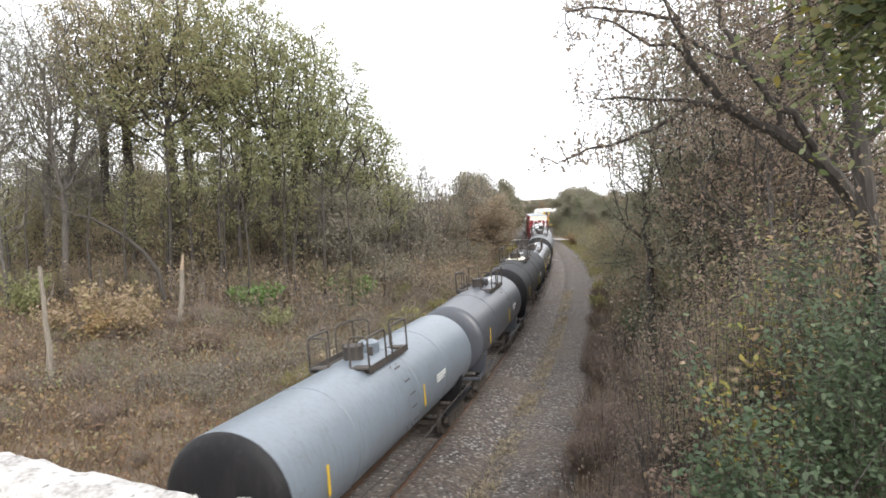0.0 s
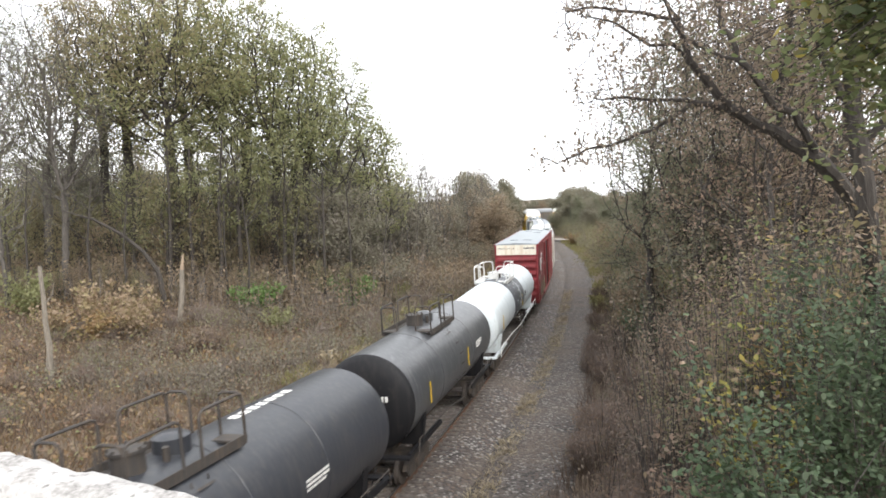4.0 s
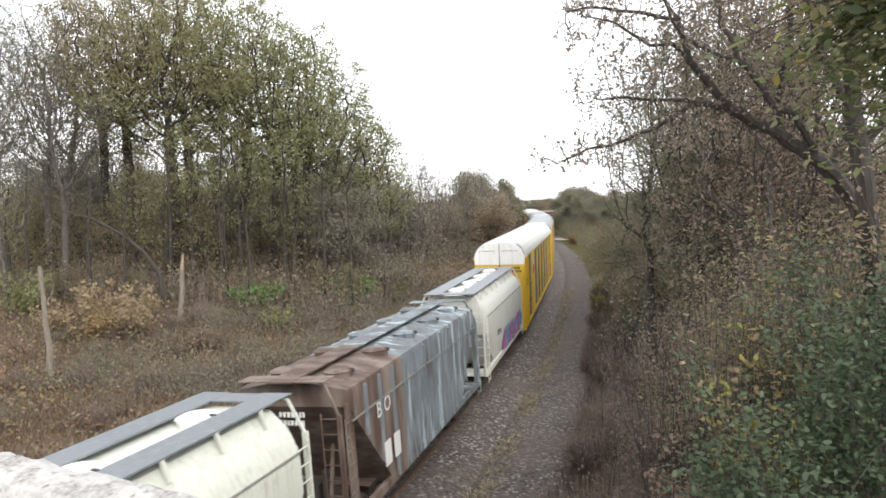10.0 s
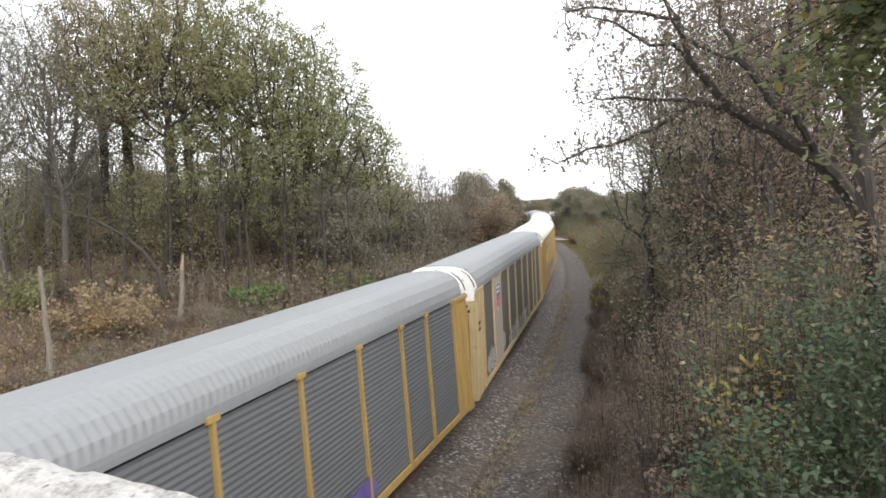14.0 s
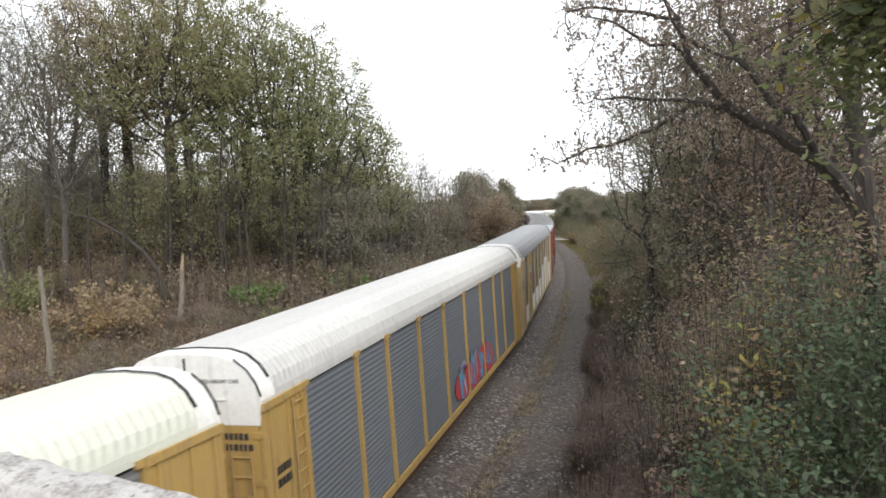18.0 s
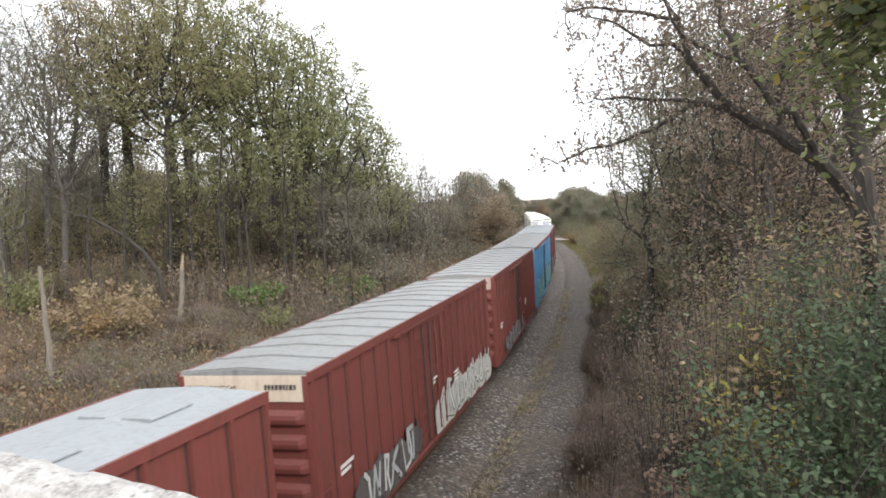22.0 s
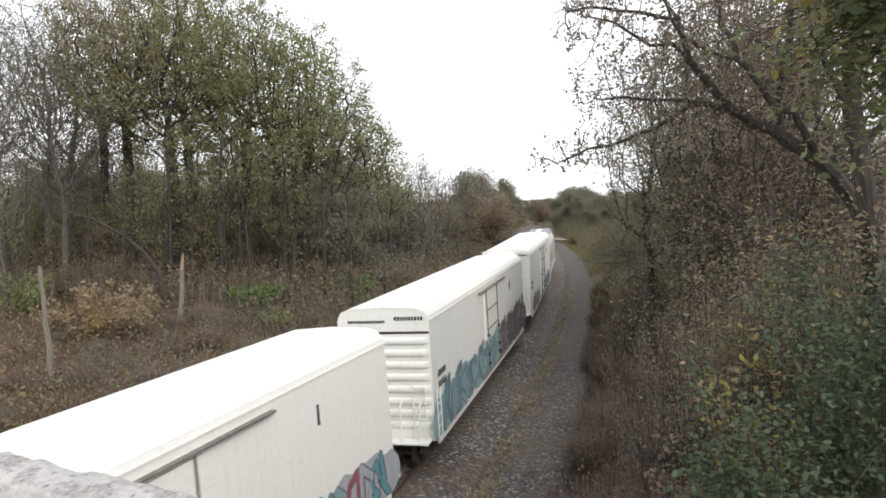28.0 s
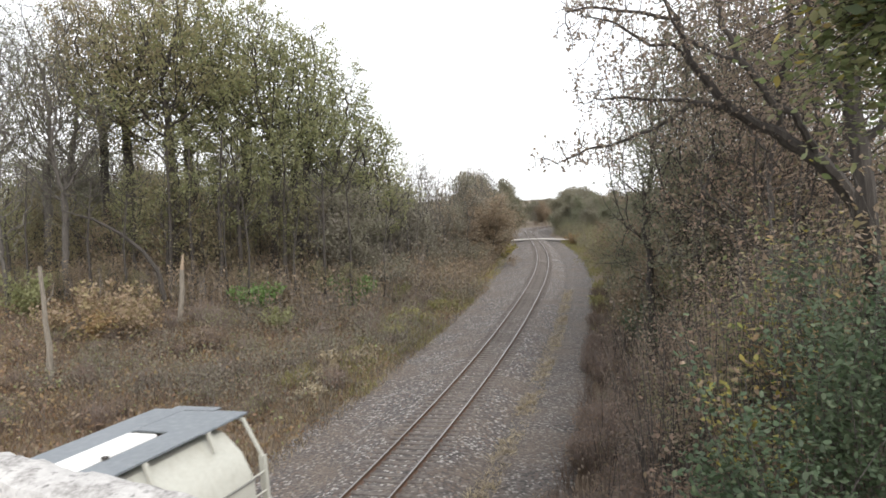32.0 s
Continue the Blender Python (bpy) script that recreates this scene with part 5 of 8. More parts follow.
OLDWHITE = paint("rust_streaked_grey_hopper", (0.44, 0.43, 0.40), (0.20, 0.10, 0.06), 0.6, 0.6)
RUSTWALK = paint("rusted_running_board", (0.13, 0.06, 0.04), (0.07, 0.04, 0.03), 0.5, 0.8)
SILVER = paint("silver_grey_hopper", (0.52, 0.55, 0.56), (0.32, 0.31, 0.29), 0.4, 0.5)
PALEGREEN = paint("greenish_white_hopper", (0.60, 0.62, 0.55), (0.33, 0.31, 0.25), 0.4, 0.5)
CHALK = paint("chalky_white_hopper", (0.62, 0.63, 0.58), (0.36, 0.33, 0.28), 0.4, 0.5)
DARKRUST, _nt, _b = shader("rusty_patched_hopper")
_co = _nt.nodes.new("ShaderNodeTexCoord")
_sep = _nt.nodes.new("ShaderNodeSeparateXYZ")
_nt.links.new(_co.outputs["Object"], _sep.inputs["Vector"])
_c = mixer(_nt, ramp(_nt, noise_of(_nt, 0.8), 0.4, 0.65), (0.19, 0.225, 0.245), (0.11, 0.115, 0.12))
_c = mixer(_nt, ramp(_nt, noise_of(_nt, 1.3, (0.6, 2.2, 0.22), 4), 0.56, 0.60), _c, (0.36, 0.43, 0.46))
_c = mixer(_nt, ramp(_nt, _sep.outputs["Y"], -2.2, -2.6), _c, mixer(_nt, ramp(_nt, noise_of(_nt, 1.1, (1, 2, 0.5), 6), 0.4, 0.62), (0.085, 0.052, 0.04), (0.19, 0.15, 0.125)))
_c = mixer(_nt, ramp(_nt, noise_of(_nt, 1.9, (2, 3, 0.5), 8), 0.52, 0.72), _c, (0.085, 0.055, 0.042))
_nt.links.new(_c, _b.inputs["Base Color"])
_b.inputs["Roughness"].default_value = 0.75
hopper(*span(8), "short rust-streaked grey hopper with side ribs", OLDWHITE, RUSTWALK, H=4.5, ribbed=12, centre_walk=True, hatch=OLDWHITE, bays=2)
hopper(*span(9), "silver-grey covered hopper with round hatches", SILVER, SILVER, H=4.7, words=[("ACFX", 0.38, -4.2, 2.55)], bays=2)
hopper(*span(10), "white covered hopper with lettered curved sides", CHALK, GRATE, H=4.65, words=[("ACFX", 0.30, -3.6, 2.9)], bays=2)
hopper(*span(11), "greenish-white covered hopper with grey walkways", PALEGREEN, GRATE, H=4.65, bays=2)
hopper(*span(12), "dark rusty hopper with blue paint patches and ribs", DARKRUST, DARKRUST, H=4.55, ribbed=12, centre_walk=True, hatch=DARKRUST, letters=LETTER_W, bays=3, words=[("B O", 0.6, -4.6, 3.1)], art=None)
for y in (-4.3, -3.6):
    part("placard", Shape().box(1.60, 1.625, y, y + 0.42, 1.7, 2.35), LETTER_W, bpy.data.objects["covered_hopper.004"], "white stencilled placard")
hopper(*span(13), "chalky white hopper with blue and pink graffiti", CHALK, GRATE, H=4.6, bays=2, hatch=WHITE,
       art=[(-1.2, 4.9, 1.15, 2.35, [(0.50, 0.20, 0.42), (0.10, 0.55, 0.72), (0.08, 0.45, 0.62), (0.45, 0.16, 0.40)], ("ink", (0.015, 0.015, 0.02)), 31)])

SLATE = paint("dark_slate_panels", (0.085, 0.09, 0.10), (0.05, 0.05, 0.05), 0.4, 0.6)
DIMSTEEL = paint("dim_steel_panels", (0.135, 0.145, 0.155), (0.12, 0.115, 0.11), 0.5, 0.55, 0.1)
STEEL = paint("weathered_galvanised_panels", (0.20, 0.21, 0.215), (0.12, 0.115, 0.115), 0.6, 0.55, 0.1)
BLUESTEEL = paint("blue_grey_panels", (0.145, 0.165, 0.19), (0.14, 0.13, 0.125), 0.5, 0.55, 0.1)
BROWNSTEEL = paint("brownish_grey_panels", (0.125, 0.118, 0.11), (0.09, 0.075, 0.06), 0.5, 0.6, 0.1)
OCHRE = paint("faded_ochre_trim", (0.42, 0.28, 0.09), (0.24, 0.17, 0.10), 0.75, 0.6)
PALEOCHRE = paint("pale_buff_trim", (0.48, 0.38, 0.22), (0.30, 0.2, 0.1), 0.45, 0.6)
CREAMROOF = paint("cream_white_roof", (0.60, 0.62, 0.54), (0.58, 0.55, 0.46), 0.25, 0.5)
GREYROOF = paint("dull_grey_roof", (0.27, 0.28, 0.29), (0.22, 0.215, 0.21), 0.4, 0.55, 0.2)
REDWHITE = [paint("shield_red", (0.45, 0.04, 0.05), (0.3, 0.1, 0.1), 0.3), paint("shield_blue", (0.05, 0.045, 0.25), (0.1, 0.1, 0.2), 0.3)]


def shield_badge(bay, ground, zc=4.0, scale=1.0):
    """A plain shield in blue over red and white stripes on a painted panel."""
    def make(car, W, posts, ze):
        y, wb = posts[bay], posts[bay + 1] - posts[bay]
        part("badge_panel", Shape().box(W - 0.01, W + 0.035, y + 0.06, y + wb - 0.06, 1.0, ze - 0.12), ground, car, "painted panel behind the shield")
        c, w, h = y + wb / 2 + 0.05, 0.66 * scale, 0.82 * scale
        rim = [(0, 1.0), (0.35, 0.93), (0.62, 0.80), (0.86, 0.92), (1.0, 0.60), (0.94, 0.30), (1.0, 0.0), (0.92, -0.35), (0.72, -0.66), (0.4, -0.86), (0, -1.0)]
        rim = rim + [(-a, b) for a, b in rim[-2:0:-1]]

        def plate(name, keep, x, grow, material, note):
            pts = [(c + w * a * grow, zc + h * min(max(b, keep[0]), keep[1]) * grow) for a, b in rim]
            n = len(pts)
            sh = Shape().add([(x, p, q) for p, q in pts] + [(x - 0.004, p, q) for p, q in pts], [tuple(range(n))[::-1]] + [(k, (k + 1) % n, n + (k + 1) % n, n + k) for k in range(n)])
            return part(name, sh, material, car, note)

        plate("shield", (-1, 1), W + 0.040, 1.06, LETTER_W, "white rim of the shield")
        plate("shield_field", (-1, 1), W + 0.046, 1.0, LETTER_W, "white shield field")
        plate("shield_top", (0.02, 1), W + 0.052, 0.97, REDWHITE[1], "blue upper field")
        for k in range(7):
            a = -0.84 + 0.28 * k
            top, low = 0.0, -0.92 + 0.42 * abs(a) ** 1.6
            part("red_stripe", Shape().box(W + 0.046, W + 0.052, c + w * (a - 0.07), c + w * (a + 0.07), zc + h * low, zc + h * top), REDWHITE[0], car)
        for z, n in ((0.52, 5), (0.18, 7)):
            for k in range(n):
                q = 1.5 / n
                part("shield_mark", Shape().box(W + 0.052, W + 0.056, c + w * (-0.75 + q * k + 0.03), c + w * (-0.75 + q * (k + 1) - 0.03), zc + h * z, zc + h * (z + 0.22)), LETTER_W, car)
    return make


def white_skirt(shield):
    """Whitewashed lower halves of the far bays, under the car's shield panel."""
    def make(car, W, posts, ze):
        shield(car, W, posts, ze)
        for bay, z in ((0, 1.9), (2, 2.0), (3, 2.1), (4, 2.3), (5, 3.1), (6, 3.5), (7, 3.3), (8, 2.6)):
            prof = []
            n = int((z - 0.95) / 0.068)
            for k in range(2 * n + 1):
                prof.append((W + (-0.026 if k % 2 == 0 else -0.010), 0.95 + (z - 0.95) * k / (2 * n)))
            part("white_panel", Shape().extrude(prof + [(W - 0.05, z), (W - 0.05, 0.95)], posts[bay] + 0.06, posts[bay + 1] - 0.06), SKIRT, car, "white-painted lower part of the bay")
    return make


SKIRT = paint("patchy_whitewash", (0.60, 0.60, 0.58), (0.30, 0.29, 0.28), 0.5, 0.6)


def letter_badge(car, W, posts, ze):
    b = Shape()
    y = posts[2] + 0.45
    for k in range(3):
        b.box(W + 0.012, W + 0.018, y + 0.62 * k, y + 0.62 * k + 0.42, 2.75, 3.5)
    part("owner_mark", b, YELLOW, car, "three plain yellow blocks")


autorack(*span(14), "autorack with yellow posts, dark slatted sides and white roof", SLATE, YELLOW, ROOF_WHITE, WHITE, badge=shield_badge(1, YELLOW, 4.05, 0.8))
autorack(*span(15), "autorack with grey roof and ochre corner bays", DIMSTEEL, OCHRE, GREYROOF, WHITE, joints=False,
         art=[(1.0, 4.6, 1.0, 1.7, [(0.12, 0.09, 0.30), (0.16, 0.12, 0.34)], ("violet", (0.10, 0.07, 0.26)), 41)])
autorack(*span(16), "autorack with brownish slatted sides and grey roof", BROWNSTEEL, PALEOCHRE, GREYROOF, WHITE, joints=False, badge=shield_badge(1, paint("faded_shield_panel", (0.42, 0.38, 0.34), (0.25, 0.22, 0.2), 0.4), 4.1, 0.8),
         art=[(-11.0, -6.5, 1.2, 2.2, [(0.50, 0.50, 0.48), (0.42, 0.42, 0.40)], ("soot", (0.03, 0.03, 0.03)), 42), (-5.0, 3.0, 1.0, 1.9, [(0.55, 0.55, 0.53), (0.12, 0.12, 0.12)], ("chalk", (0.60, 0.58, 0.50)), 43)])
autorack(*span(17), "autorack with steel panels, cream roof and black graffiti", STEEL, OCHRE, CREAMROOF, WHITE, badge=letter_badge,
         art=[(-4.5, 9.5, 0.95, 2.3, [(0.05, 0.05, 0.055), (0.42, 0.42, 0.45), (0.10, 0.09, 0.13), (0.20, 0.19, 0.24)], ("chalk", (0.60, 0.58, 0.50)), 44)])
autorack(*span(18), "autorack with blue-grey panels, ochre trim, white roof", BLUESTEEL, OCHRE, ROOF_WHITE, WHITE, joints=False,
         art=[(0.0, 5.5, 1.1, 2.5, [(0.10, 0.28, 0.42), (0.30, 0.34, 0.38), (0.45, 0.06, 0.06)], ("violet", (0.10, 0.07, 0.26)), 45)])
autorack(*span(19), "autorack with brown slatted panels whitewashed below, grey roof", BROWNSTEEL, PALEOCHRE, GREYROOF, WHITE, joints=False, badge=white_skirt(shield_badge(1, OCHRE, 3.7, 0.7)))

BRICK = paint("brick_red_boxcar", (0.185, 0.05, 0.042), (0.08, 0.04, 0.03), 0.5, 0.6)
MAROON = paint("maroon_boxcar", (0.125, 0.034, 0.031), (0.06, 0.035, 0.03), 0.5, 0.6)
OXIDE = paint("oxide_red_boxcar", (0.165, 0.044, 0.037), (0.08, 0.045, 0.035), 0.5, 0.6)
SKYBLUE = paint("sky_blue_boxcar", (0.085, 0.24, 0.43), (0.08, 0.13, 0.19), 0.45, 0.55)
PINKPLATE = paint("faded_pink_plate", (0.52, 0.40, 0.36), (0.25, 0.12, 0.10), 0.5, 0.6)
WHITEPLATE = paint("white_end_plate", (0.72, 0.72, 0.70), (0.4, 0.38, 0.35), 0.3, 0.6)
BUFFPLATE = paint("buff_end_plate", (0.60, 0.52, 0.42), (0.35, 0.25, 0.18), 0.4, 0.6)
SILVERY = [(0.48, 0.49, 0.48), (0.36, 0.38, 0.38), (0.10, 0.09, 0.09)]
boxcar(*span(20), "brick-red ribbed boxcar with a smooth grey roof", BRICK, BLUEROOF, BRICK, ribs=7, seams=False, end_label="", art=[(-5.5, -2.2, 1.1, 2.4, SILVERY, ("soot", (0.03, 0.03, 0.03)), 51), (1.8, 5.5, 1.1, 2.0, SILVERY, ("soot", (0.03, 0.03, 0.03)), 52)])
boxcar(*span(21), "red-brown ribbed boxcar with buff end panel, white graffiti", OXIDE, GALV, BUFFPLATE, ribs=8, art=[(-6.0, -2.0, 1.1, 2.3, SILVERY, ("soot", (0.03, 0.03, 0.03)), 53), (0.5, 7.5, 1.1, 2.5, [(0.6, 0.6, 0.57), (0.5, 0.5, 0.47)], ("soot", (0.03, 0.03, 0.03)), 54)])
boxcar(*span(22), "red-brown boxcar with seamed roof and pink end panel", BRICK, GALV, PINKPLATE, ribs=8, end_label="", art=[(-5.5, 1.5, 1.05, 2.0, SILVERY, ("soot", (0.03, 0.03, 0.03)), 55)])
boxcar(*span(23), "sky-blue ribbed boxcar with teal graffiti and red eaves", SKYBLUE, GALV, WHITEPLATE, ribs=9, end_label="", eave=OXIDE, plate_h=0.5,
       art=[(-7.0, 7.4, 1.05, 3.0, [(0.16, 0.42, 0.44), (0.20, 0.50, 0.50), (0.30, 0.42, 0.42), (0.08, 0.25, 0.30)], ("ink", (0.015, 0.015, 0.02)), 56)])
boxcar(*span(24), "maroon ribbed boxcar with a seamed grey roof", MAROON, BLUEROOF, MAROON, ribs=7, art=[(-5.2, -1.6, 1.1, 2.5, [(0.20, 0.23, 0.25), (0.26, 0.29, 0.31), (0.14, 0.15, 0.17)], ("slate", (0.12, 0.14, 0.17)), 57), (2.2, 5.2, 1.2, 2.3, SILVERY, ("soot", (0.03, 0.03, 0.03)), 58)])
hopper(*span(25), "long white covered hopper with a pale trough hatch", paint("cream_white_hopper", (0.68, 0.68, 0.60), (0.4, 0.36, 0.3), 0.35, 0.5), GRATE, hatches="long", H=4.74)

MUTED = [(0.12, 0.30, 0.34), (0.25, 0.38, 0.40), (0.30, 0.10, 0.12), (0.40, 0.42, 0.45)]
reefer(*span(26), "white refrigerator car with blue graffiti along the sill", False, 9.4, 8.7, [(-7.5, 8.5, 1.05, 2.5, MUTED, ("plum", (0.12, 0.09, 0.13)), 61)])
reefer(*span(27), "white refrigerator car with grey-brown graffiti", False, 10.0, 10.3, [(-9.5, 1.0, 1.05, 2.7, [(0.18, 0.32, 0.36), (0.14, 0.24, 0.28), (0.3, 0.42, 0.45)], ("slate", (0.12, 0.14, 0.17)), 62), (2.0, 9.8, 1.05, 3.0, [(0.22, 0.18, 0.19), (0.30, 0.26, 0.27), (0.16, 0.13, 0.14)], ("plum", (0.12, 0.09, 0.13)), 63)])
reefer(*span(28), "white refrigerator car with a cooling unit, silver graffiti", True, 9.7, 10.95, [(-9.6, -3.5, 1.05, 2.2, [(0.30, 0.38, 0.40), (0.42, 0.48, 0.48), (0.35, 0.15, 0.2)], ("slate", (0.12, 0.14, 0.17)), 64), (3.0, 8.0, 1.05, 2.2, [(0.32, 0.40, 0.42), (0.20, 0.30, 0.34)], ("slate", (0.12, 0.14, 0.17)), 65)])
hopper(*span(29), "grey-white covered hopper with white trough hatches, last car", paint("grey_white_hopper", (0.48, 0.48, 0.43), (0.35, 0.32, 0.27), 0.35, 0.5), GRATE, hatches="long", H=4.74,
       words=[("CBFX", 0.50, -6.26, 2.78), ("354073", 0.50, -6.35, 2.2)])
# ---- trees and undergrowth ----
def limbs(rng, base, aim, length, radius, level, deepest, tubes, clusters, fork=5, droop=0.0, spread=0.75):
    """Grows one limb and its children. tubes: (points, r0, r1, level); clusters: where leaves gather."""
    n = 5 if level < deepest else 3
    pts, d = [Vector(base)], Vector(aim).normalized()
    for i in range(n):
        d = (d + Vector((rng.gauss(0, 0.13), rng.gauss(0, 0.13), rng.gauss(0.03 - droop, 0.09)))).normalized()
        pts.append(pts[-1] + d * length / n)
    r1 = radius * (0.5 if level < deepest else 0.25)
    tubes.append((pts, radius, r1, level))
    if level >= deepest - 1:
        clusters += [tuple(p) for p in pts[2 if level < deepest else 1:]]
    if level == deepest:
        return
    for k in range(fork):
        t = 0.35 + 0.65 * (k + rng.random()) / fork
        i = min(int(t * n), n - 1)
        p = pts[i].lerp(pts[i + 1], t * n - i)
        side = d.orthogonal().normalized()
        side.rotate(Matrix.Rotation(rng.uniform(0, 6.283), 3, d))
        a = (d * (1 - spread * 0.6) + side * spread * rng.uniform(0.7, 1.2) + Vector((0, 0, 0.18 - droop))).normalized()
        limbs(rng, p, a, length * rng.uniform(0.48, 0.72), max(0.012, radius * (1 - 0.5 * t) * rng.uniform(0.42, 0.6)), level + 1, deepest, tubes, clusters, fork, droop, spread)


def tree_meshes(seed, height, girth, bark, foliage, per_cluster, leaf_size, clear=0.3, deepest=3, fork=5, puff=0.55, stems=1, lean=0.0, spread=0.75):
    """Meshes of a tree: trunk with limbs, and crown."""
    rng, tubes, clusters = random.Random(seed), [], []
    for k in range(stems):
        ang = rng.uniform(0, 6.28)
        tilt = Vector((lean * math.cos(ang) + (0.16 * math.cos(ang) if stems > 1 else 0), lean * math.sin(ang) + (0.16 * math.sin(ang) if stems > 1 else 0), 1)).normalized()
        pts, d, p = [Vector((0.5 * k, 0.3 * k, -0.4))], tilt, None
        for i in range(6):
            d = (d + Vector((rng.gauss(0, 0.05), rng.gauss(0, 0.05), 0.04))).normalized()
            pts.append(pts[-1] + d * height * 0.72 / 6)
        tubes.append((pts, girth, girth * 0.35, 0))
        m = fork + 4
        for j in range(m):
            t = clear + (1 - clear) * (j + rng.random() * 0.8) / m
            i = min(int(t * 6), 5)
            q = pts[i].lerp(pts[i + 1], t * 6 - i)
            az = rng.uniform(0, 6.283)
            up = rng.uniform(0.25, 0.8) + 0.5 * t
            limbs(rng, q, (math.cos(az), math.sin(az), up), height * rng.uniform(0.24, 0.36) * (1.15 - 0.45 * t) * (spread / 0.75), girth * (0.62 - 0.3 * t), 1, deepest, tubes, clusters, fork, 0.02, spread)
        limbs(rng, pts[-1], (rng.gauss(0, 0.2), rng.gauss(0, 0.2), 1), height * 0.26, girth * 0.33, 1, deepest, tubes, clusters, fork, 0.0, spread)
    wood = Shape()
    for pts, r0, r1, lv in tubes:
        wood.tube(pts, r0, (8, 5, 4, 3)[min(lv, 3)], r1)
    nr = np.random.default_rng(seed)
    c = np.array(clusters)
    c = np.repeat(c, per_cluster, 0)
    c = c + nr.normal(0, puff, c.shape) * (1, 1, 0.75)
    return wood.mesh("trunk", bark, True), quads("crown", leaf_quads(nr, c, leaf_size), foliage)


def plant_tree(meshes, x, y, label, turn=0.0, size=1.0, sink=0.2, group="trees beside the railway", name="tree", tilt=0.0, into=None):
    z = float(ground_height([x], [y])[0]) - sink
    if into:
        m = pose(x, y, z, 0, tilt, turn) @ Matrix.Scale(size, 4)
        part("trunk", meshes[0], None, into, at=m)
        part("crown", meshes[1], None, into, at=m)
        return into
    t = tagged(new(name), label, "tree", group)
    t.matrix_world = pose(x, y, z, 0, tilt, turn) @ Matrix.Scale(size, 4)
    part("trunk", meshes[0], None, t)
    if meshes[1]:
        part("crown", meshes[1], None, t)
    return t


def grow(seed, goals, stems, step=0.5, reach=6.0, near=0.9, rounds=160):
    """Branches that grow towards free places in a crown: from stems (paths of nodes, each joined to the first) to goals. Gives nodes, parents and loads."""
    nr = np.random.default_rng(seed)
    nodes, parent = [], []
    for path in stems:
        at = -1
        if nodes:
            at = int(np.argmin(np.linalg.norm(np.array(nodes) - np.array(path[0]), axis=1)))
        for a, b in zip(path[:-1], path[1:]):
            a, b = np.array(a, float), np.array(b, float)
            n = max(1, int(np.linalg.norm(b - a) / step))
            for k in range(n):
                if at >= 0 and k == 0 and np.linalg.norm(np.array(nodes[at]) - a) < 1e-6:
                    continue
                nodes.append(tuple(a + (b - a) * k / n + nr.normal(0, step * 0.08, 3)))
                parent.append(at)
                at = len(nodes) - 1
        nodes.append(tuple(path[-1]))
        parent.append(at)
    p = np.array(nodes)
    d = np.linalg.norm(goals[:, None] - p[None], axis=2)
    who, dist = d.argmin(1), d.min(1)
    alive = np.ones(len(goals), bool)
    for _ in range(rounds):
        use = alive & (dist < reach)
        if not use.any():
            break
        way = np.zeros_like(p)
        v = goals[use] - p[who[use]]
        np.add.at(way, who[use], v / (np.linalg.norm(v, axis=1, keepdims=True) + 1e-9))
        k = np.unique(who[use])
        w = way[k] / (np.linalg.norm(way[k], axis=1, keepdims=True) + 1e-9)
        w = w + nr.normal(0, 0.22, w.shape)
        fresh = p[k] + step * w / (np.linalg.norm(w, axis=1, keepdims=True) + 1e-9)
        first = len(p)
        p, parent = np.concatenate([p, fresh]), parent + k.tolist()
        d = np.linalg.norm(goals[:, None] - fresh[None], axis=2)
        better = d.min(1) < dist
        who = np.where(better, first + d.argmin(1), who)
        dist = np.minimum(dist, d.min(1))
        alive &= dist > near
    load = np.zeros(len(p))
    for i in range(len(p) - 1, 0, -1):
        load[i] = max(load[i], 1.0)
        if parent[i] >= 0:
            load[parent[i]] += load[i]
    return p, np.array(parent), load


def grown_wood(p, parent, load, girth, thin, power=0.6):
    """Tubes along the branches, each from its fork to its tip, thinner towards the tip."""
    r = [float(q) for q in thin + (girth - thin) * (load / load.max()) ** power]
    best = {}
    for i in range(1, len(p)):
        q = parent[i]
        if q >= 0 and (q not in best or load[i] > load[best[q]]):
            best[q] = i
    wood = Shape()
    for i in range(len(p)):
        if i and parent[i] >= 0 and best.get(parent[i]) == i:
            continue
        chain = [parent[i]] if parent[i] >= 0 else []
        k = i
        while k is not None:
            chain.append(k)
            k = best.get(k)
        if len(chain) < 2:
            continue
        if len(chain) > 5 and r[i] < girth * 0.3:
            chain = chain[:1] + chain[1:-1:2] + chain[-1:]
        n = 9 if r[i] > 0.5 * girth else 6 if r[i] > 0.22 * girth else 3
        rings, first = [], p[chain[0]]
        for j, k in enumerate(chain):
            e = Vector(p[chain[min(j + 1, len(chain) - 1)]] - p[chain[max(j - 1, 0)]])
            e = e.normalized() if e.length > 1e-6 else Vector((0, 0, 1))
            a = e.cross(Vector((0.31, 0.95, 0.1))).normalized()
            b = e.cross(a)
            q = min(r[k], r[chain[1]])
            rings.append([tuple(Vector(p[k]) + q * (math.cos(2 * math.pi * m / n) * a + math.sin(2 * math.pi * m / n) * b)) for m in range(n)])
        wood.loft(rings)
    return wood


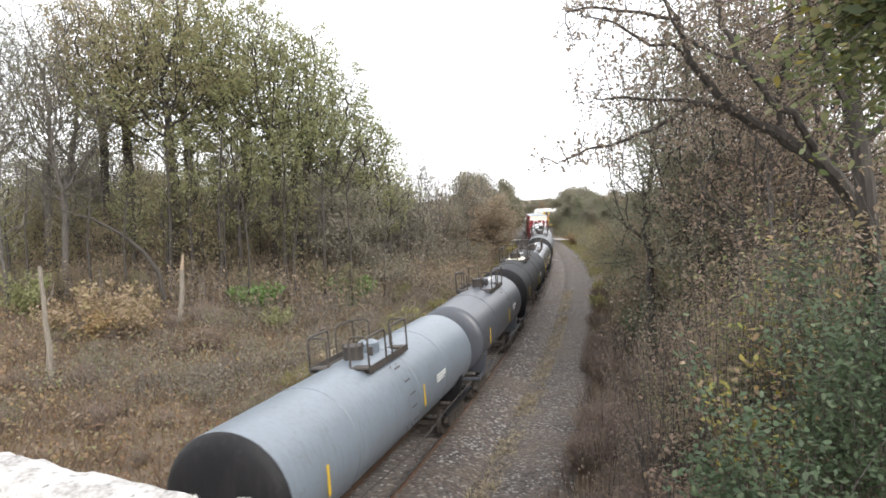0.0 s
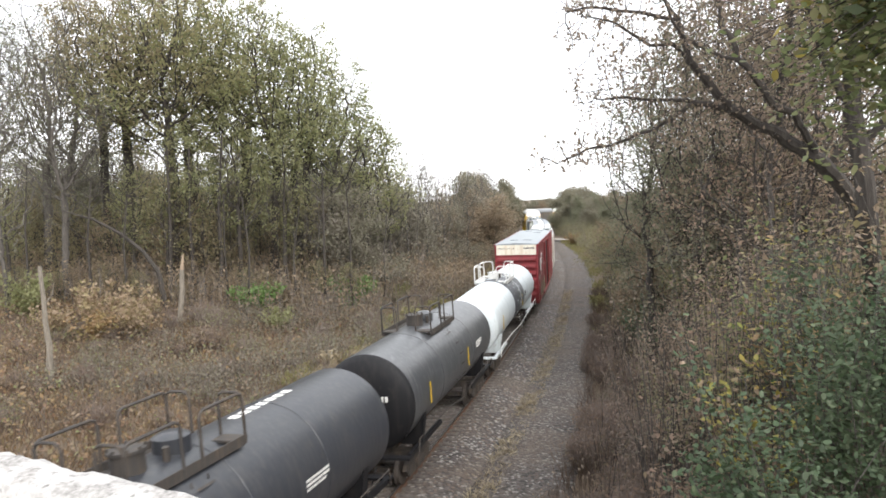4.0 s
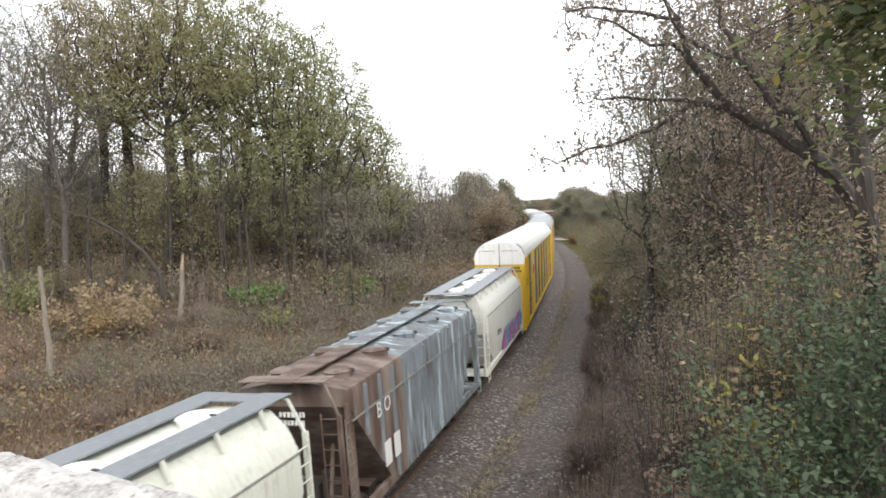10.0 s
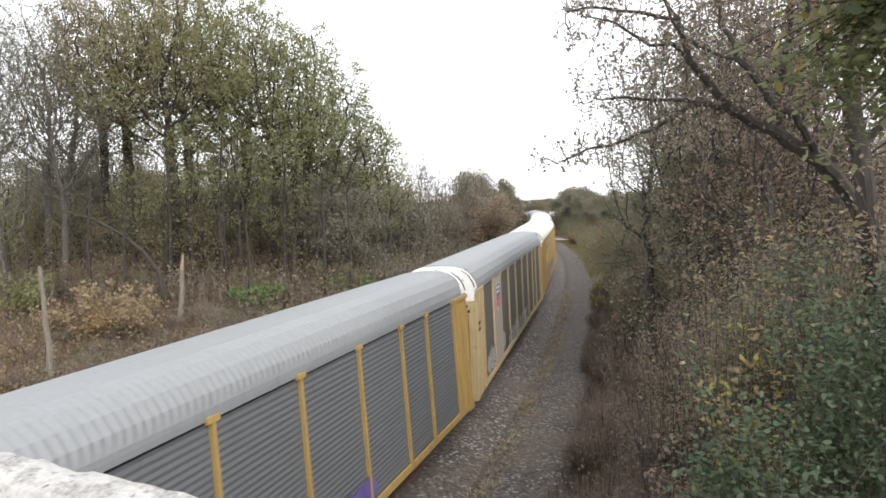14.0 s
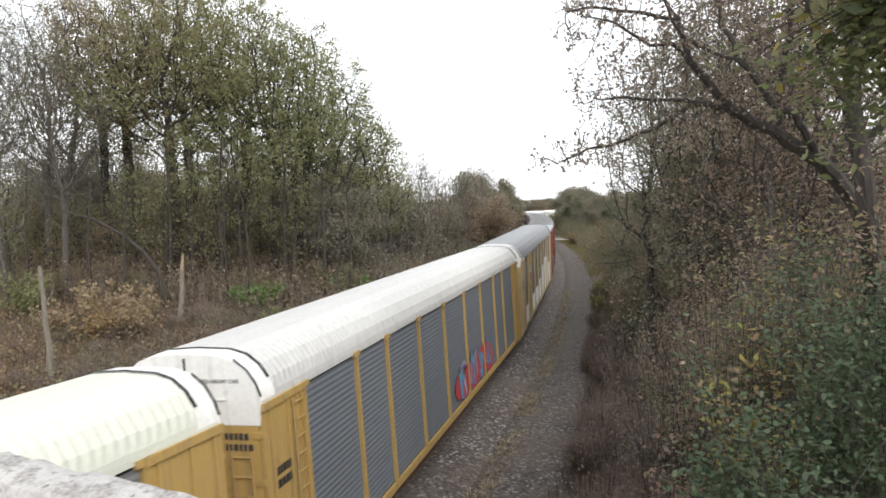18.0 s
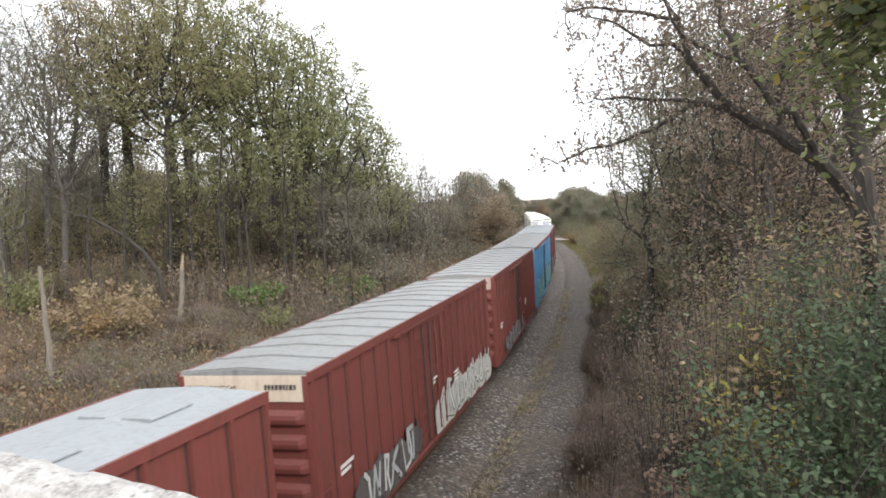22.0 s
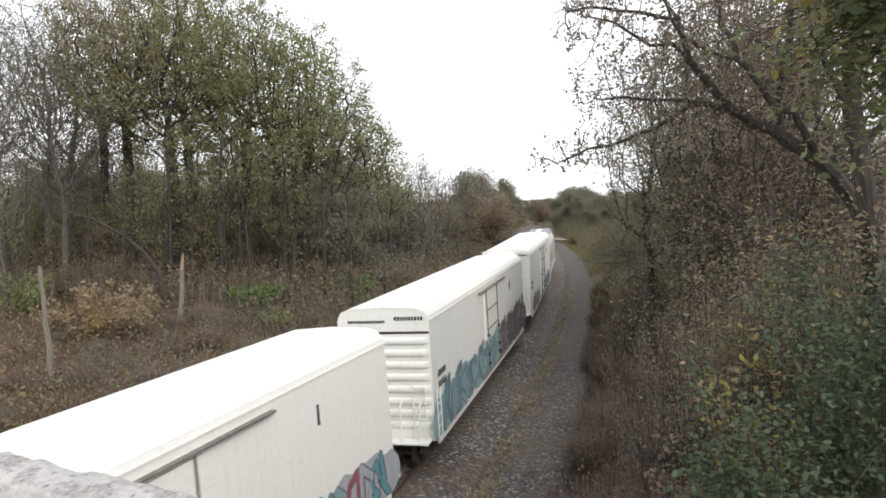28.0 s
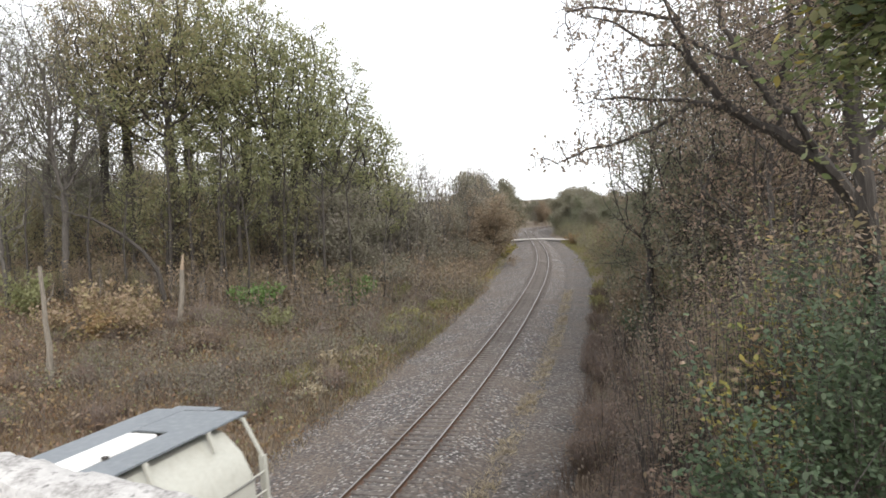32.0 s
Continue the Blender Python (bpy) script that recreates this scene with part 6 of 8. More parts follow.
def crown_goals(nr, lobes, count, hollow=0.35):
    """Places spread over rounded lobes (x, y, z, rx, rz), more of them towards the outside."""
    vol = np.array([q[3] ** 2 * q[4] for q in lobes])
    k = nr.choice(len(lobes), count, p=vol / vol.sum())
    v = nr.normal(size=(count, 3))
    v /= np.linalg.norm(v, axis=1, keepdims=True)
    v *= (hollow + (1 - hollow) * nr.random(count) ** 0.6)[:, None]
    q = np.array(lobes)[k]
    return q[:, :3] + v * np.stack([q[:, 3], q[:, 3], q[:, 4]], 1)


def grown_tree(seed, height, clear, spread, girth, bark, foliage, goals=900, leaves=9, size=0.17, puff=0.34, patchy=0.35, step=0.5, near=0.8, thin=0.016, lobes=7, lean=0.03, reach=7.0, clump=1.9):
    """A tree whose limbs fill a lobed crown: trunk and crown meshes. clear: where the crown begins, as a share of the height."""
    rng, nr = random.Random(seed), np.random.default_rng(seed)
    z0, mid = height * clear, height * (1 + clear) / 2
    blobs = [(0, 0, mid, spread * 0.75, (height - z0) * 0.46)]
    for k in range(lobes):
        az, t = 6.283 * (k + rng.random() * 0.7) / lobes, rng.random()
        z = z0 + (height - z0) * (0.22 + 0.5 * t)
        q = spread * (0.62 + 0.14 * rng.random()) * (1.12 - 0.55 * t)
        blobs.append((q * math.cos(az), q * math.sin(az), z, spread * rng.uniform(0.34, 0.5), spread * rng.uniform(0.28, 0.42)))
    g_ = crown_goals(nr, blobs, goals)
    a, b = rng.gauss(0, lean), rng.gauss(0, lean)
    fork = z0 + (height - z0) * 0.22
    stem = [(0, 0, -0.5), (a * fork * 0.4, b * fork * 0.3, fork * 0.35), (a * fork * 0.7, b * fork * 0.8, fork * 0.7), (a * fork, b * fork, fork)]
    p, parent, load = grow(seed, g_, [stem], step, reach, near)
    wood = grown_wood(p, parent, load, girth, thin)
    tips = p[(load <= 4) & (p[:, 2] > fork * 0.3)]
    q = tips * clump
    w = np.sin(q[:, 0] + seed) * np.cos(q[:, 1]) + np.sin(q[:, 2] * 1.2 + q[:, 0] * 0.5) * np.cos(q[:, 1] * 0.7 + seed)
    tips = tips[nr.random(len(tips)) < np.clip(1 - patchy + 0.8 * w, 0.03, 1)]
    c = np.repeat(tips, leaves, 0) + nr.normal(0, puff, (len(tips) * leaves, 3)) * (1, 1, 0.7)
    return wood.mesh("trunk", bark, True), quads("crown", leaf_quads(nr, c, size, 1.35), foliage) if leaves else None


# -- the tall oaks over the meadow: broad ones, upright ones and small ones at the wood's end --
OAKS = [grown_tree(101, 32, 0.34, 9.2, 0.50, BARK_DARK, OAK_LEAF, 2500, 13, 0.20, 0.34, 0.34, near=0.7, thin=0.013),
        grown_tree(102, 32, 0.30, 8.0, 0.46, BARK_DARK, OAK_LEAF, 2100, 13, 0.20, 0.34, 0.36, near=0.7, thin=0.013),
        grown_tree(103, 25, 0.30, 5.4, 0.30, BARK_DARK, MOSS_LEAF, 1200, 14, 0.18, 0.32, 0.34, near=0.65, lobes=6, thin=0.012),
        grown_tree(104, 19, 0.26, 3.8, 0.20, BARK_DARK, MOSS_LEAF, 800, 12, 0.17, 0.32, 0.45, near=0.6, lobes=5, thin=0.012)]
OAKS.append(grown_tree(105, 30, 0.24, 7.4, 0.36, BARK, SHADE_LEAF, 2300, 5, 0.14, 0.34, 0.3, near=0.7, thin=0.014))
OAKS.append(grown_tree(106, 33, 0.40, 8.6, 0.44, BARK_DARK, TAWNY_LEAF, 2000, 13, 0.19, 0.36, 0.3, near=0.7, thin=0.014))
oak_label = "tall oak with dark trunk and thinning olive-green autumn leaves"
for k, x, y, turn, size in ((0, -25.2, 66.0, 10, 1.02), (5, -30.6, 68.5, 140, 1.0), (1, -20.8, 71.0, 250, 1.02), (4, -36.5, 64.0, 200, 1.02), (4, -42.5, 63.0, 300, 1.0), (4, -46.5, 72.0, 60, 1.1), (5, -37.0, 76.0, 20, 1.0),
                            (2, -16.8, 67.5, 200, 1.2), (2, -12.9, 68.5, 40, 1.13), (2, -9.8, 67.0, 330, 1.0), (3, -7.4, 68.0, 60, 1.08), (4, -33.0, 60.0, 100, 0.8), (3, -5.4, 70.0, 100, 0.95), (1, -26.0, 74.0, 80, 1.05),
                            (2, -22.6, 63.0, 30, 0.72), (3, -14.6, 63.5, 170, 0.92), (3, -18.8, 64.0, 30, 1.0), (4, -39.0, 74.0, 290, 1.1), (4, -52.0, 66.0, 210, 1.0), (3, -28.0, 62.5, 120, 0.72), (2, -15.0, 74.0, 15, 1.12), (3, -37.5, 59.5, 310, 0.7)):
    plant_tree(OAKS[k], x, y, oak_label, turn, size)

# -- bare and half-bare slender trees --
BARE = [grown_tree(201, 17, 0.24, 3.2, 0.15, BARK, GREY_LEAF, 620, 3, 0.14, 0.3, 0.4, 0.42, 0.5, 0.012, 5),
        grown_tree(202, 16, 0.22, 2.6, 0.13, BARK, GREY_LEAF, 560, 2, 0.14, 0.3, 0.4, 0.42, 0.5, 0.012, 5, 0.06),
        grown_tree(203, 14, 0.20, 3.0, 0.12, BARK, BROWN_LEAF, 560, 5, 0.15, 0.3, 0.35, 0.42, 0.5, 0.012, 5, 0.06)]
BUSHY = [tree_meshes(211, 12, 0.13, BARK, GREY_LEAF, 7, 0.18, 0.12, 3, 5, 0.5, 2, 0.05, 0.75),
         tree_meshes(212, 11, 0.12, BARK, BROWN_LEAF, 6, 0.18, 0.10, 3, 5, 0.5, 2, 0.06, 0.75),
         tree_meshes(213, 12, 0.14, BARK_DARK, FAR_LEAF, 11, 0.22, 0.12, 3, 5, 0.5, 1, 0.04, 0.7),
         tree_meshes(214, 11, 0.12, BARK_DARK, SHADE_LEAF, 12, 0.20, 0.10, 3, 5, 0.45, 1, 0.05, 0.65)]
FINE = [tree_meshes(221, 13, 0.13, BARK_DARK, DUSK_LEAF, 11, 0.07, 0.12, 3, 5, 0.26, 2, 0.05, 0.75),
        tree_meshes(222, 12, 0.12, BARK_DARK, RUST_LEAF, 10, 0.065, 0.10, 3, 5, 0.28, 2, 0.06, 0.7),
        tree_meshes(223, 13, 0.13, BARK_DARK, OLIVE_LEAF, 16, 0.09, 0.12, 3, 5, 0.26, 1, 0.05, 0.7),
        tree_meshes(224, 12, 0.13, BARK_DARK, DARK_LEAF, 20, 0.10, 0.34, 3, 5, 0.3, 1, 0.05, 0.62)]
UNDER = [grown_tree(231, 11, 0.16, 2.8, 0.10, BARK_DARK, OLIVE_LEAF, 420, 9, 0.16, 0.32, 0.35, 0.4, 0.5, 0.010, 5, 0.06),
         grown_tree(232, 10, 0.14, 2.6, 0.09, BARK_DARK, TAWNY_LEAF, 400, 9, 0.16, 0.32, 0.35, 0.4, 0.5, 0.010, 5, 0.06),
         grown_tree(233, 8, 0.12, 2.4, 0.07, BARK, TAN_LEAF, 320, 7, 0.15, 0.3, 0.4, 0.36, 0.5, 0.010, 5, 0.06),
         grown_tree(234, 10, 0.12, 2.6, 0.09, BARK_DARK, BROWN_LEAF, 400, 9, 0.15, 0.32, 0.3, 0.4, 0.5, 0.010, 5, 0.06)]
TANGLE = [grown_tree(241, 15, 0.14, 3.6, 0.14, BARK_DARK, DUSK_LEAF, 1500, 8, 0.075, 0.22, 0.2, 0.32, 0.42, 0.007, 6, 0.05),
          grown_tree(242, 15, 0.14, 3.4, 0.14, BARK_DARK, RUST_LEAF, 1400, 8, 0.075, 0.22, 0.25, 0.32, 0.42, 0.007, 6, 0.06),
          grown_tree(243, 15, 0.12, 3.2, 0.15, BARK_DARK, SHADE_LEAF, 1500, 13, 0.09, 0.24, 0.12, 0.32, 0.42, 0.007, 6, 0.05)]
rng = random.Random(77)
BACKWOOD = tagged(new("back_wood"), "dense wood of olive and grey-brown trees behind the oaks", "wood", kind="stuff")
FARWOOD = tagged(new("far_wood"), "distant hazy trees beyond the bend of the line", "wood", kind="stuff")
bare_label, brush_label = "slender half-bare grey tree in a thin autumn wood", "small bushy tree with grey-brown autumn leaves"
for k, x, y, size in ((1, -3.6, 74, 0.86), (0, -1.8, 79, 0.84), (2, 0.2, 86, 0.88), (1, 1.6, 93, 0.84), (0, -2.6, 88, 0.9), (2, 3.0, 101, 0.9), (1, 4.6, 109, 0.86), (0, -0.4, 98, 0.9), (2, -4.6, 80, 0.92), (0, -9.4, 88, 1.12), (1, -6.2, 95, 1.1), (1, -3.0, 101, 1.12), (0, -12.0, 96, 1.15), (2, -7.6, 104, 1.0), (1, 0.5, 112, 0.95), (2, -1.6, 118, 1.0), (0, -15.5, 99, 1.2), (1, -33.0, 52.0, 1.15), (0, -24.0, 78.0, 1.1), (2, -19.0, 76.0, 1.0), (1, -12.6, 72.0, 0.95), (0, -9.0, 66.5, 0.9), (1, -11.5, 64.0, 0.85)):
    plant_tree(BARE[k], x, y, bare_label, rng.uniform(0, 360), size)
# the wood that closes the view on the meadow side, then along the line
for i in range(46):
    s = 62 + 104 * (i + rng.random()) / 46
    off = -(7.5 + 5.0 * rng.random() + (7.0 if s < 88 else 0))
    x, y, _ = on_track(s, off)
    m = rng.choice([BUSHY[0], BUSHY[1], BARE[1], BARE[2], BARE[0]])
    plant_tree(m, x, y, brush_label, rng.uniform(0, 360), rng.uniform(0.62, 0.95) * (0.85 if off > -9.5 else 1) * (1.16 if s > 92 else 1))
for i in range(44):
    x, y = rng.uniform(-62, -14), rng.uniform(84, 126)
    plant_tree(rng.choice([BUSHY[0], BARE[1], BARE[2], BARE[0], UNDER[1]]), x, y, "", rng.uniform(0, 360), rng.uniform(0.9, 1.25), into=BACKWOOD)
for i in range(52):
    x, y = -80 + 74 * (i + rng.random()) / 52, rng.uniform(86, 112)
    plant_tree(rng.choice([UNDER[1], UNDER[0], UNDER[3], UNDER[1], BUSHY[0]]), x, y, "", rng.uniform(0, 360), rng.uniform(1.15, 1.5), into=BACKWOOD)
for i in range(40):
    t = rng.random()
    x, y = -50 + 44 * t + rng.uniform(-2, 2), 66 + 8 * t + rng.uniform(-3, 14)
    plant_tree(rng.choice([UNDER[0], UNDER[1], UNDER[1], UNDER[2]]), x, y, "young understorey tree with sparse olive leaves", rng.uniform(0, 360), rng.uniform(0.55, 1.15))
for x, y, size in ((12.0, 150, 0.95), (14.5, 160, 0.9), (9.0, 142, 0.95), (15.5, 172, 0.92), (5.5, 134, 1.0)):
    plant_tree(BUSHY[2], x, y, "rounded tree with olive-green leaves beside the line", rng.uniform(0, 360), size * 1.12)
for i in range(26):
    x, y, _ = on_track(rng.uniform(188, 262), -rng.uniform(8, 26))
    plant_tree(rng.choice([BUSHY[0], BUSHY[1], BUSHY[2], BARE[2]]), x, y, "", rng.uniform(0, 360), rng.uniform(0.62, 0.82), into=FARWOOD)
# thin dark stems standing among the oaks
for i in range(30):
    x, y = rng.uniform(-44, -9), rng.uniform(64, 84)
    t = tagged(new("sapling"), "thin straight dark trunk among the oaks", "tree", "thin trunks in the wood")
    t.matrix_world = pose(x, y, float(ground_height([x], [y])[0]) - 0.2)
    h, a, b = rng.uniform(9, 16), rng.gauss(0, 0.5), rng.gauss(0, 0.5)
    part("trunk", Shape().tube([(0, 0, 0), (a * 0.3, b * 0.3, h * 0.3), (a * 0.5, b, h * 0.65), (a, b * 1.6, h)], rng.uniform(0.07, 0.15), 6, 0.02), BARK_DARK, t, smooth=True)
    for k in range(5):
        z = h * rng.uniform(0.4, 0.95)
        az, q = rng.uniform(0, 6.28), rng.uniform(1.0, 2.6)
        part("limb", Shape().tube([(a * z / h, b * z / h, z), (a * z / h + q * 0.5 * math.cos(az), b * z / h + q * 0.5 * math.sin(az), z + q * 0.35), (a * z / h + q * math.cos(az), b * z / h + q * math.sin(az), z + q * 0.9)], 0.03, 4, 0.008), BARK_DARK, t)
for x, y, r, h in ((-20.3, 62.0, 0.26, 15), (-15.4, 55.5, 0.14, 10), (-9.9, 57.5, 0.16, 12), (-7.7, 58.5, 0.13, 11), (-26.2, 56.0, 0.13, 10), (-27.3, 52.5, 0.15, 11), (-12.7, 57.0, 0.12, 9), (-23.9, 60.5, 0.24, 14), (-22.3, 61.0, 0.2, 14), (-18.0, 57.0, 0.11, 10), (-33.5, 55.0, 0.13, 12), (-5.4, 60.5, 0.1, 9)):
    t = tagged(new("sapling"), "thin straight dark trunk among the oaks", "tree", "thin trunks in the wood")
    t.matrix_world = pose(x, y, float(ground_height([x], [y])[0]) - 0.2)
    a, b = rng.gauss(0, 0.5), rng.gauss(0, 0.4)
    part("trunk", Shape().tube([(0, 0, 0), (a * 0.5, b * 0.2, h * 0.25), (a * 0.3, b * 0.6, h * 0.55), (a, b, h)], r, 7, r * 0.35), BARK_DARK, t, smooth=True)
    for k in range(7):
        z = h * rng.uniform(0.45, 0.98)
        az, q = rng.uniform(0, 6.28), rng.uniform(1.2, 3.0)
        part("limb", Shape().tube([(a * z / h, b * z / h, z), (a * z / h + q * 0.5 * math.cos(az), b * z / h + q * 0.5 * math.sin(az), z + q * 0.4), (a * z / h + q * math.cos(az), b * z / h + q * math.sin(az), z + q)], r * 0.3, 4, 0.008), BARK_DARK, t)
for i in range(46):
    t = (i + rng.random()) / 46
    x, y = -44 + 40 * t, 53.5 + 4 * t + rng.uniform(0, 6)
    plant_tree(rng.choice([UNDER[0], UNDER[1], UNDER[3], UNDER[3], UNDER[3], UNDER[2]]), x, y, "bushy young tree with fading leaves at the meadow's edge", rng.uniform(0, 360), rng.uniform(0.26, 0.5))
for i in range(12):
    t = (i + rng.random()) / 12
    x, y = -47 + 40 * t, 56 + 9 * t + rng.uniform(0, 5)
    plant_tree(rng.choice([UNDER[0], UNDER[1], UNDER[3], UNDER[2]]), x, y, "young understorey tree with sparse olive leaves", rng.uniform(0, 360), rng.uniform(0.3, 0.5))
for i in range(13):
    x = -47 + 40 * (i + rng.random()) / 13
    plant_tree(rng.choice([UNDER[0], UNDER[1], UNDER[3], UNDER[3]]), x, 59 + 0.12 * (x + 46) + rng.uniform(0, 6), "slim olive-leaved tree at the front of the wood", rng.uniform(0, 360), rng.uniform(0.7, 1.15))
for i in range(5):
    x = -42 + 34 * (i + rng.random()) / 5
    plant_tree(rng.choice([UNDER[0], UNDER[0], UNDER[1]]), x, rng.uniform(58, 70), "tall slim understorey tree with olive-green sprays", rng.uniform(0, 360), rng.uniform(0.95, 1.25))
# trees beyond the bend, which close the view over the line
for i in range(40):
    x, y = rng.uniform(-30, 150), rng.uniform(258, 330)
    s_, o_ = beside([x], [y])
    if abs(o_[0]) < 11:
        continue
    plant_tree(rng.choice(BUSHY), x, y, "", rng.uniform(0, 360), rng.uniform(0.7, 0.95), into=FARWOOD)

for x, y, size in ((42, 290, 1.0), (47, 300, 1.1), (52, 296, 1.1), (57, 305, 1.3), (62, 298, 1.3), (36, 300, 1.0), (50, 318, 1.2), (44, 322, 1.15), (66, 310, 1.4), (40, 312, 1.1)):
    plant_tree(rng.choice([BUSHY[2], BUSHY[0], BUSHY[3]]), x, y, "", rng.uniform(0, 360), size * 0.74, into=FARWOOD)
for s_, off, size, k in ((170, 11.5, 0.8, 3), (178, 10.5, 0.85, 2), (186, 9.8, 0.95, 3), (195, 9.8, 0.95, 2), (205, 10.2, 1.0, 3), (215, 11, 1.05, 2), (225, 12, 1.05, 0), (182, 14, 0.95, 0), (200, 15, 1.0, 2)):
    x, y, _ = on_track(s_, off)
    plant_tree(BUSHY[k], x, y, "dark green tree beside the bend of the line", rng.uniform(0, 360), size)
# -- right-hand side: the wooded bank --
for i in range(22):
    x, y, _ = on_track(40 + 62 * (i + rng.random()) / 22, rng.uniform(8.2, 10.5))
    plant_tree(rng.choice([BUSHY[3], BUSHY[3], BUSHY[1], BUSHY[0]]), x, y, "low bushy tree hard by the gravel path", rng.uniform(0, 360), rng.uniform(0.36, 0.56))
for i in range(40):
    s = 40 + 150 * (i + rng.random()) / 40
    off = (11.6 if s > 58 else 13.5) + 7 * rng.random()
    x, y, _ = on_track(s, off)
    plant_tree(rng.choice([BUSHY[3], BUSHY[2], BUSHY[3], BUSHY[0]] if s > 58 else [FINE[2], FINE[0], FINE[2], FINE[3]]), x, y, brush_label, rng.uniform(0, 360), rng.uniform(0.6, 0.85) * (1.12 if s < 75 else 0.9))
for i in range(26):
    s = 190 + 70 * rng.random()
    x, y, _ = on_track(s, 15 + 16 * rng.random())
    plant_tree(rng.choice(BUSHY), x, y, "", rng.uniform(0, 360), rng.uniform(0.75, 1.0), into=FARWOOD)
for i in range(22):
    x, y = rng.uniform(13, 34), rng.uniform(26, 60)
    s_, o_ = beside([x], [y])
    if o_[0] > 10:
        plant_tree(rng.choice([FINE[0], FINE[2], BARE[0], FINE[2], FINE[1]]), x, y, brush_label, rng.uniform(0, 360), rng.uniform(0.8, 1.1))
for k, x, y, turn, size in ((2, 9.6, 31.0, 40, 1.1), (2, 10.6, 28.5, 160, 1.12), (2, 11.6, 33.0, 200, 1.12), (0, 11.6, 27.0, 140, 1.08), (1, 10.8, 22.5, 250, 1.0), (0, 13.4, 23.0, 20, 1.25), (1, 14.6, 28.0, 120, 1.3),
                            (1, 16.5, 22.0, 60, 1.2), (2, 17.0, 33.0, 90, 1.35), (0, 14.4, 36.0, 240, 1.3), (1, 13.2, 31.0, 330, 1.2)):
    plant_tree(TANGLE[k], x, y, "dense grey-green tree leaning over the bank" if k == 2 else "tangled tree with fine twigs and dull brown leaves", turn, size)


def bent_tree(paths, name, label, bark, leaf_material, seed, per, size, puff, origin, twig=0.9):
    """A tree given by its main limbs as paths in metres; twigs and leaves grow from them."""
    rng, tubes, clusters = random.Random(seed), [], []
    for pts, r0, r1, twigs in paths:
        pts = [Vector(p) for p in pts]
        fine = []
        for a, b in zip(pts[:-1], pts[1:]):
            for k in range(4):
                fine.append(a.lerp(b, k / 4) + Vector((rng.gauss(0, 0.025), rng.gauss(0, 0.025), rng.gauss(0, 0.025))))
        fine.append(pts[-1])
        tubes.append((fine, r0, r1, 0))
        for _ in range(twigs):
            i = rng.randrange(len(fine) // 4, len(fine))
            d = (fine[i] - fine[i - 1]).normalized()
            side = d.orthogonal().normalized()
            side.rotate(Matrix.Rotation(rng.uniform(0, 6.28), 3, d))
            limbs(rng, fine[i], d * 0.5 + side * 0.8, twig * rng.uniform(0.6, 1.5), max(0.008, r1 * 0.5), 2, 4, tubes, clusters, 3, 0.03, 0.75)
    wood = Shape()
    for pts, r0, r1, lv in tubes:
        wood.tube(pts, r0, (9, 6, 4, 4, 3)[min(lv, 4)], r1)
    t = tagged(new(name), label, "tree", "trees beside the railway")
    t.matrix_world = Matrix.Translation(origin)
    inv = Vector(origin)
    wood.v = [tuple(Vector(v) - inv) for v in wood.v]
    part("trunk", wood.mesh("trunk", bark, True), None, t)
    nr = np.random.default_rng(seed)
    c = np.repeat(np.array(clusters) - np.array(origin), per, 0)
    c = c + nr.normal(0, puff, c.shape)
    part("crown", quads("crown", leaf_quads(nr, c, size), leaf_material), None, t)
    return t


def twig_tree(stems, lobes, name, label, bark, leaf_material, seed, girth, goals, leaves, size, puff, step=0.17, near=0.2, thin=0.0055, patchy=0.15):
    """A near tree: its main limbs as paths in metres; fine branches fill the lobes, with single leaves on their tips."""
    nr = np.random.default_rng(seed)
    p, parent, load = grow(seed, crown_goals(nr, lobes, goals, 0.1), stems, step, 1.6, near)
    origin = np.array(stems[0][0])
    p = p - origin
    wood = grown_wood(p, parent, load, girth, thin, 0.62)
    t = tagged(new(name), label, "tree", "trees beside the railway")
    t.matrix_world = Matrix.Translation(origin)
    part("trunk", wood.mesh("trunk", bark, True), None, t)
    tips = p[load <= 5]
    w = np.sin(tips[:, 0] * 3.1 + seed) * np.cos(tips[:, 2] * 2.6)
    tips = tips[nr.random(len(tips)) < np.clip(1 - patchy + 0.4 * w, 0.06, 1)]
    c = np.repeat(tips, leaves, 0) + nr.normal(0, puff, (len(tips) * leaves, 3))
    part("crown", quads("crown", leaf_quads(nr, c, size, 1.5), leaf_material), None, t)
    return t


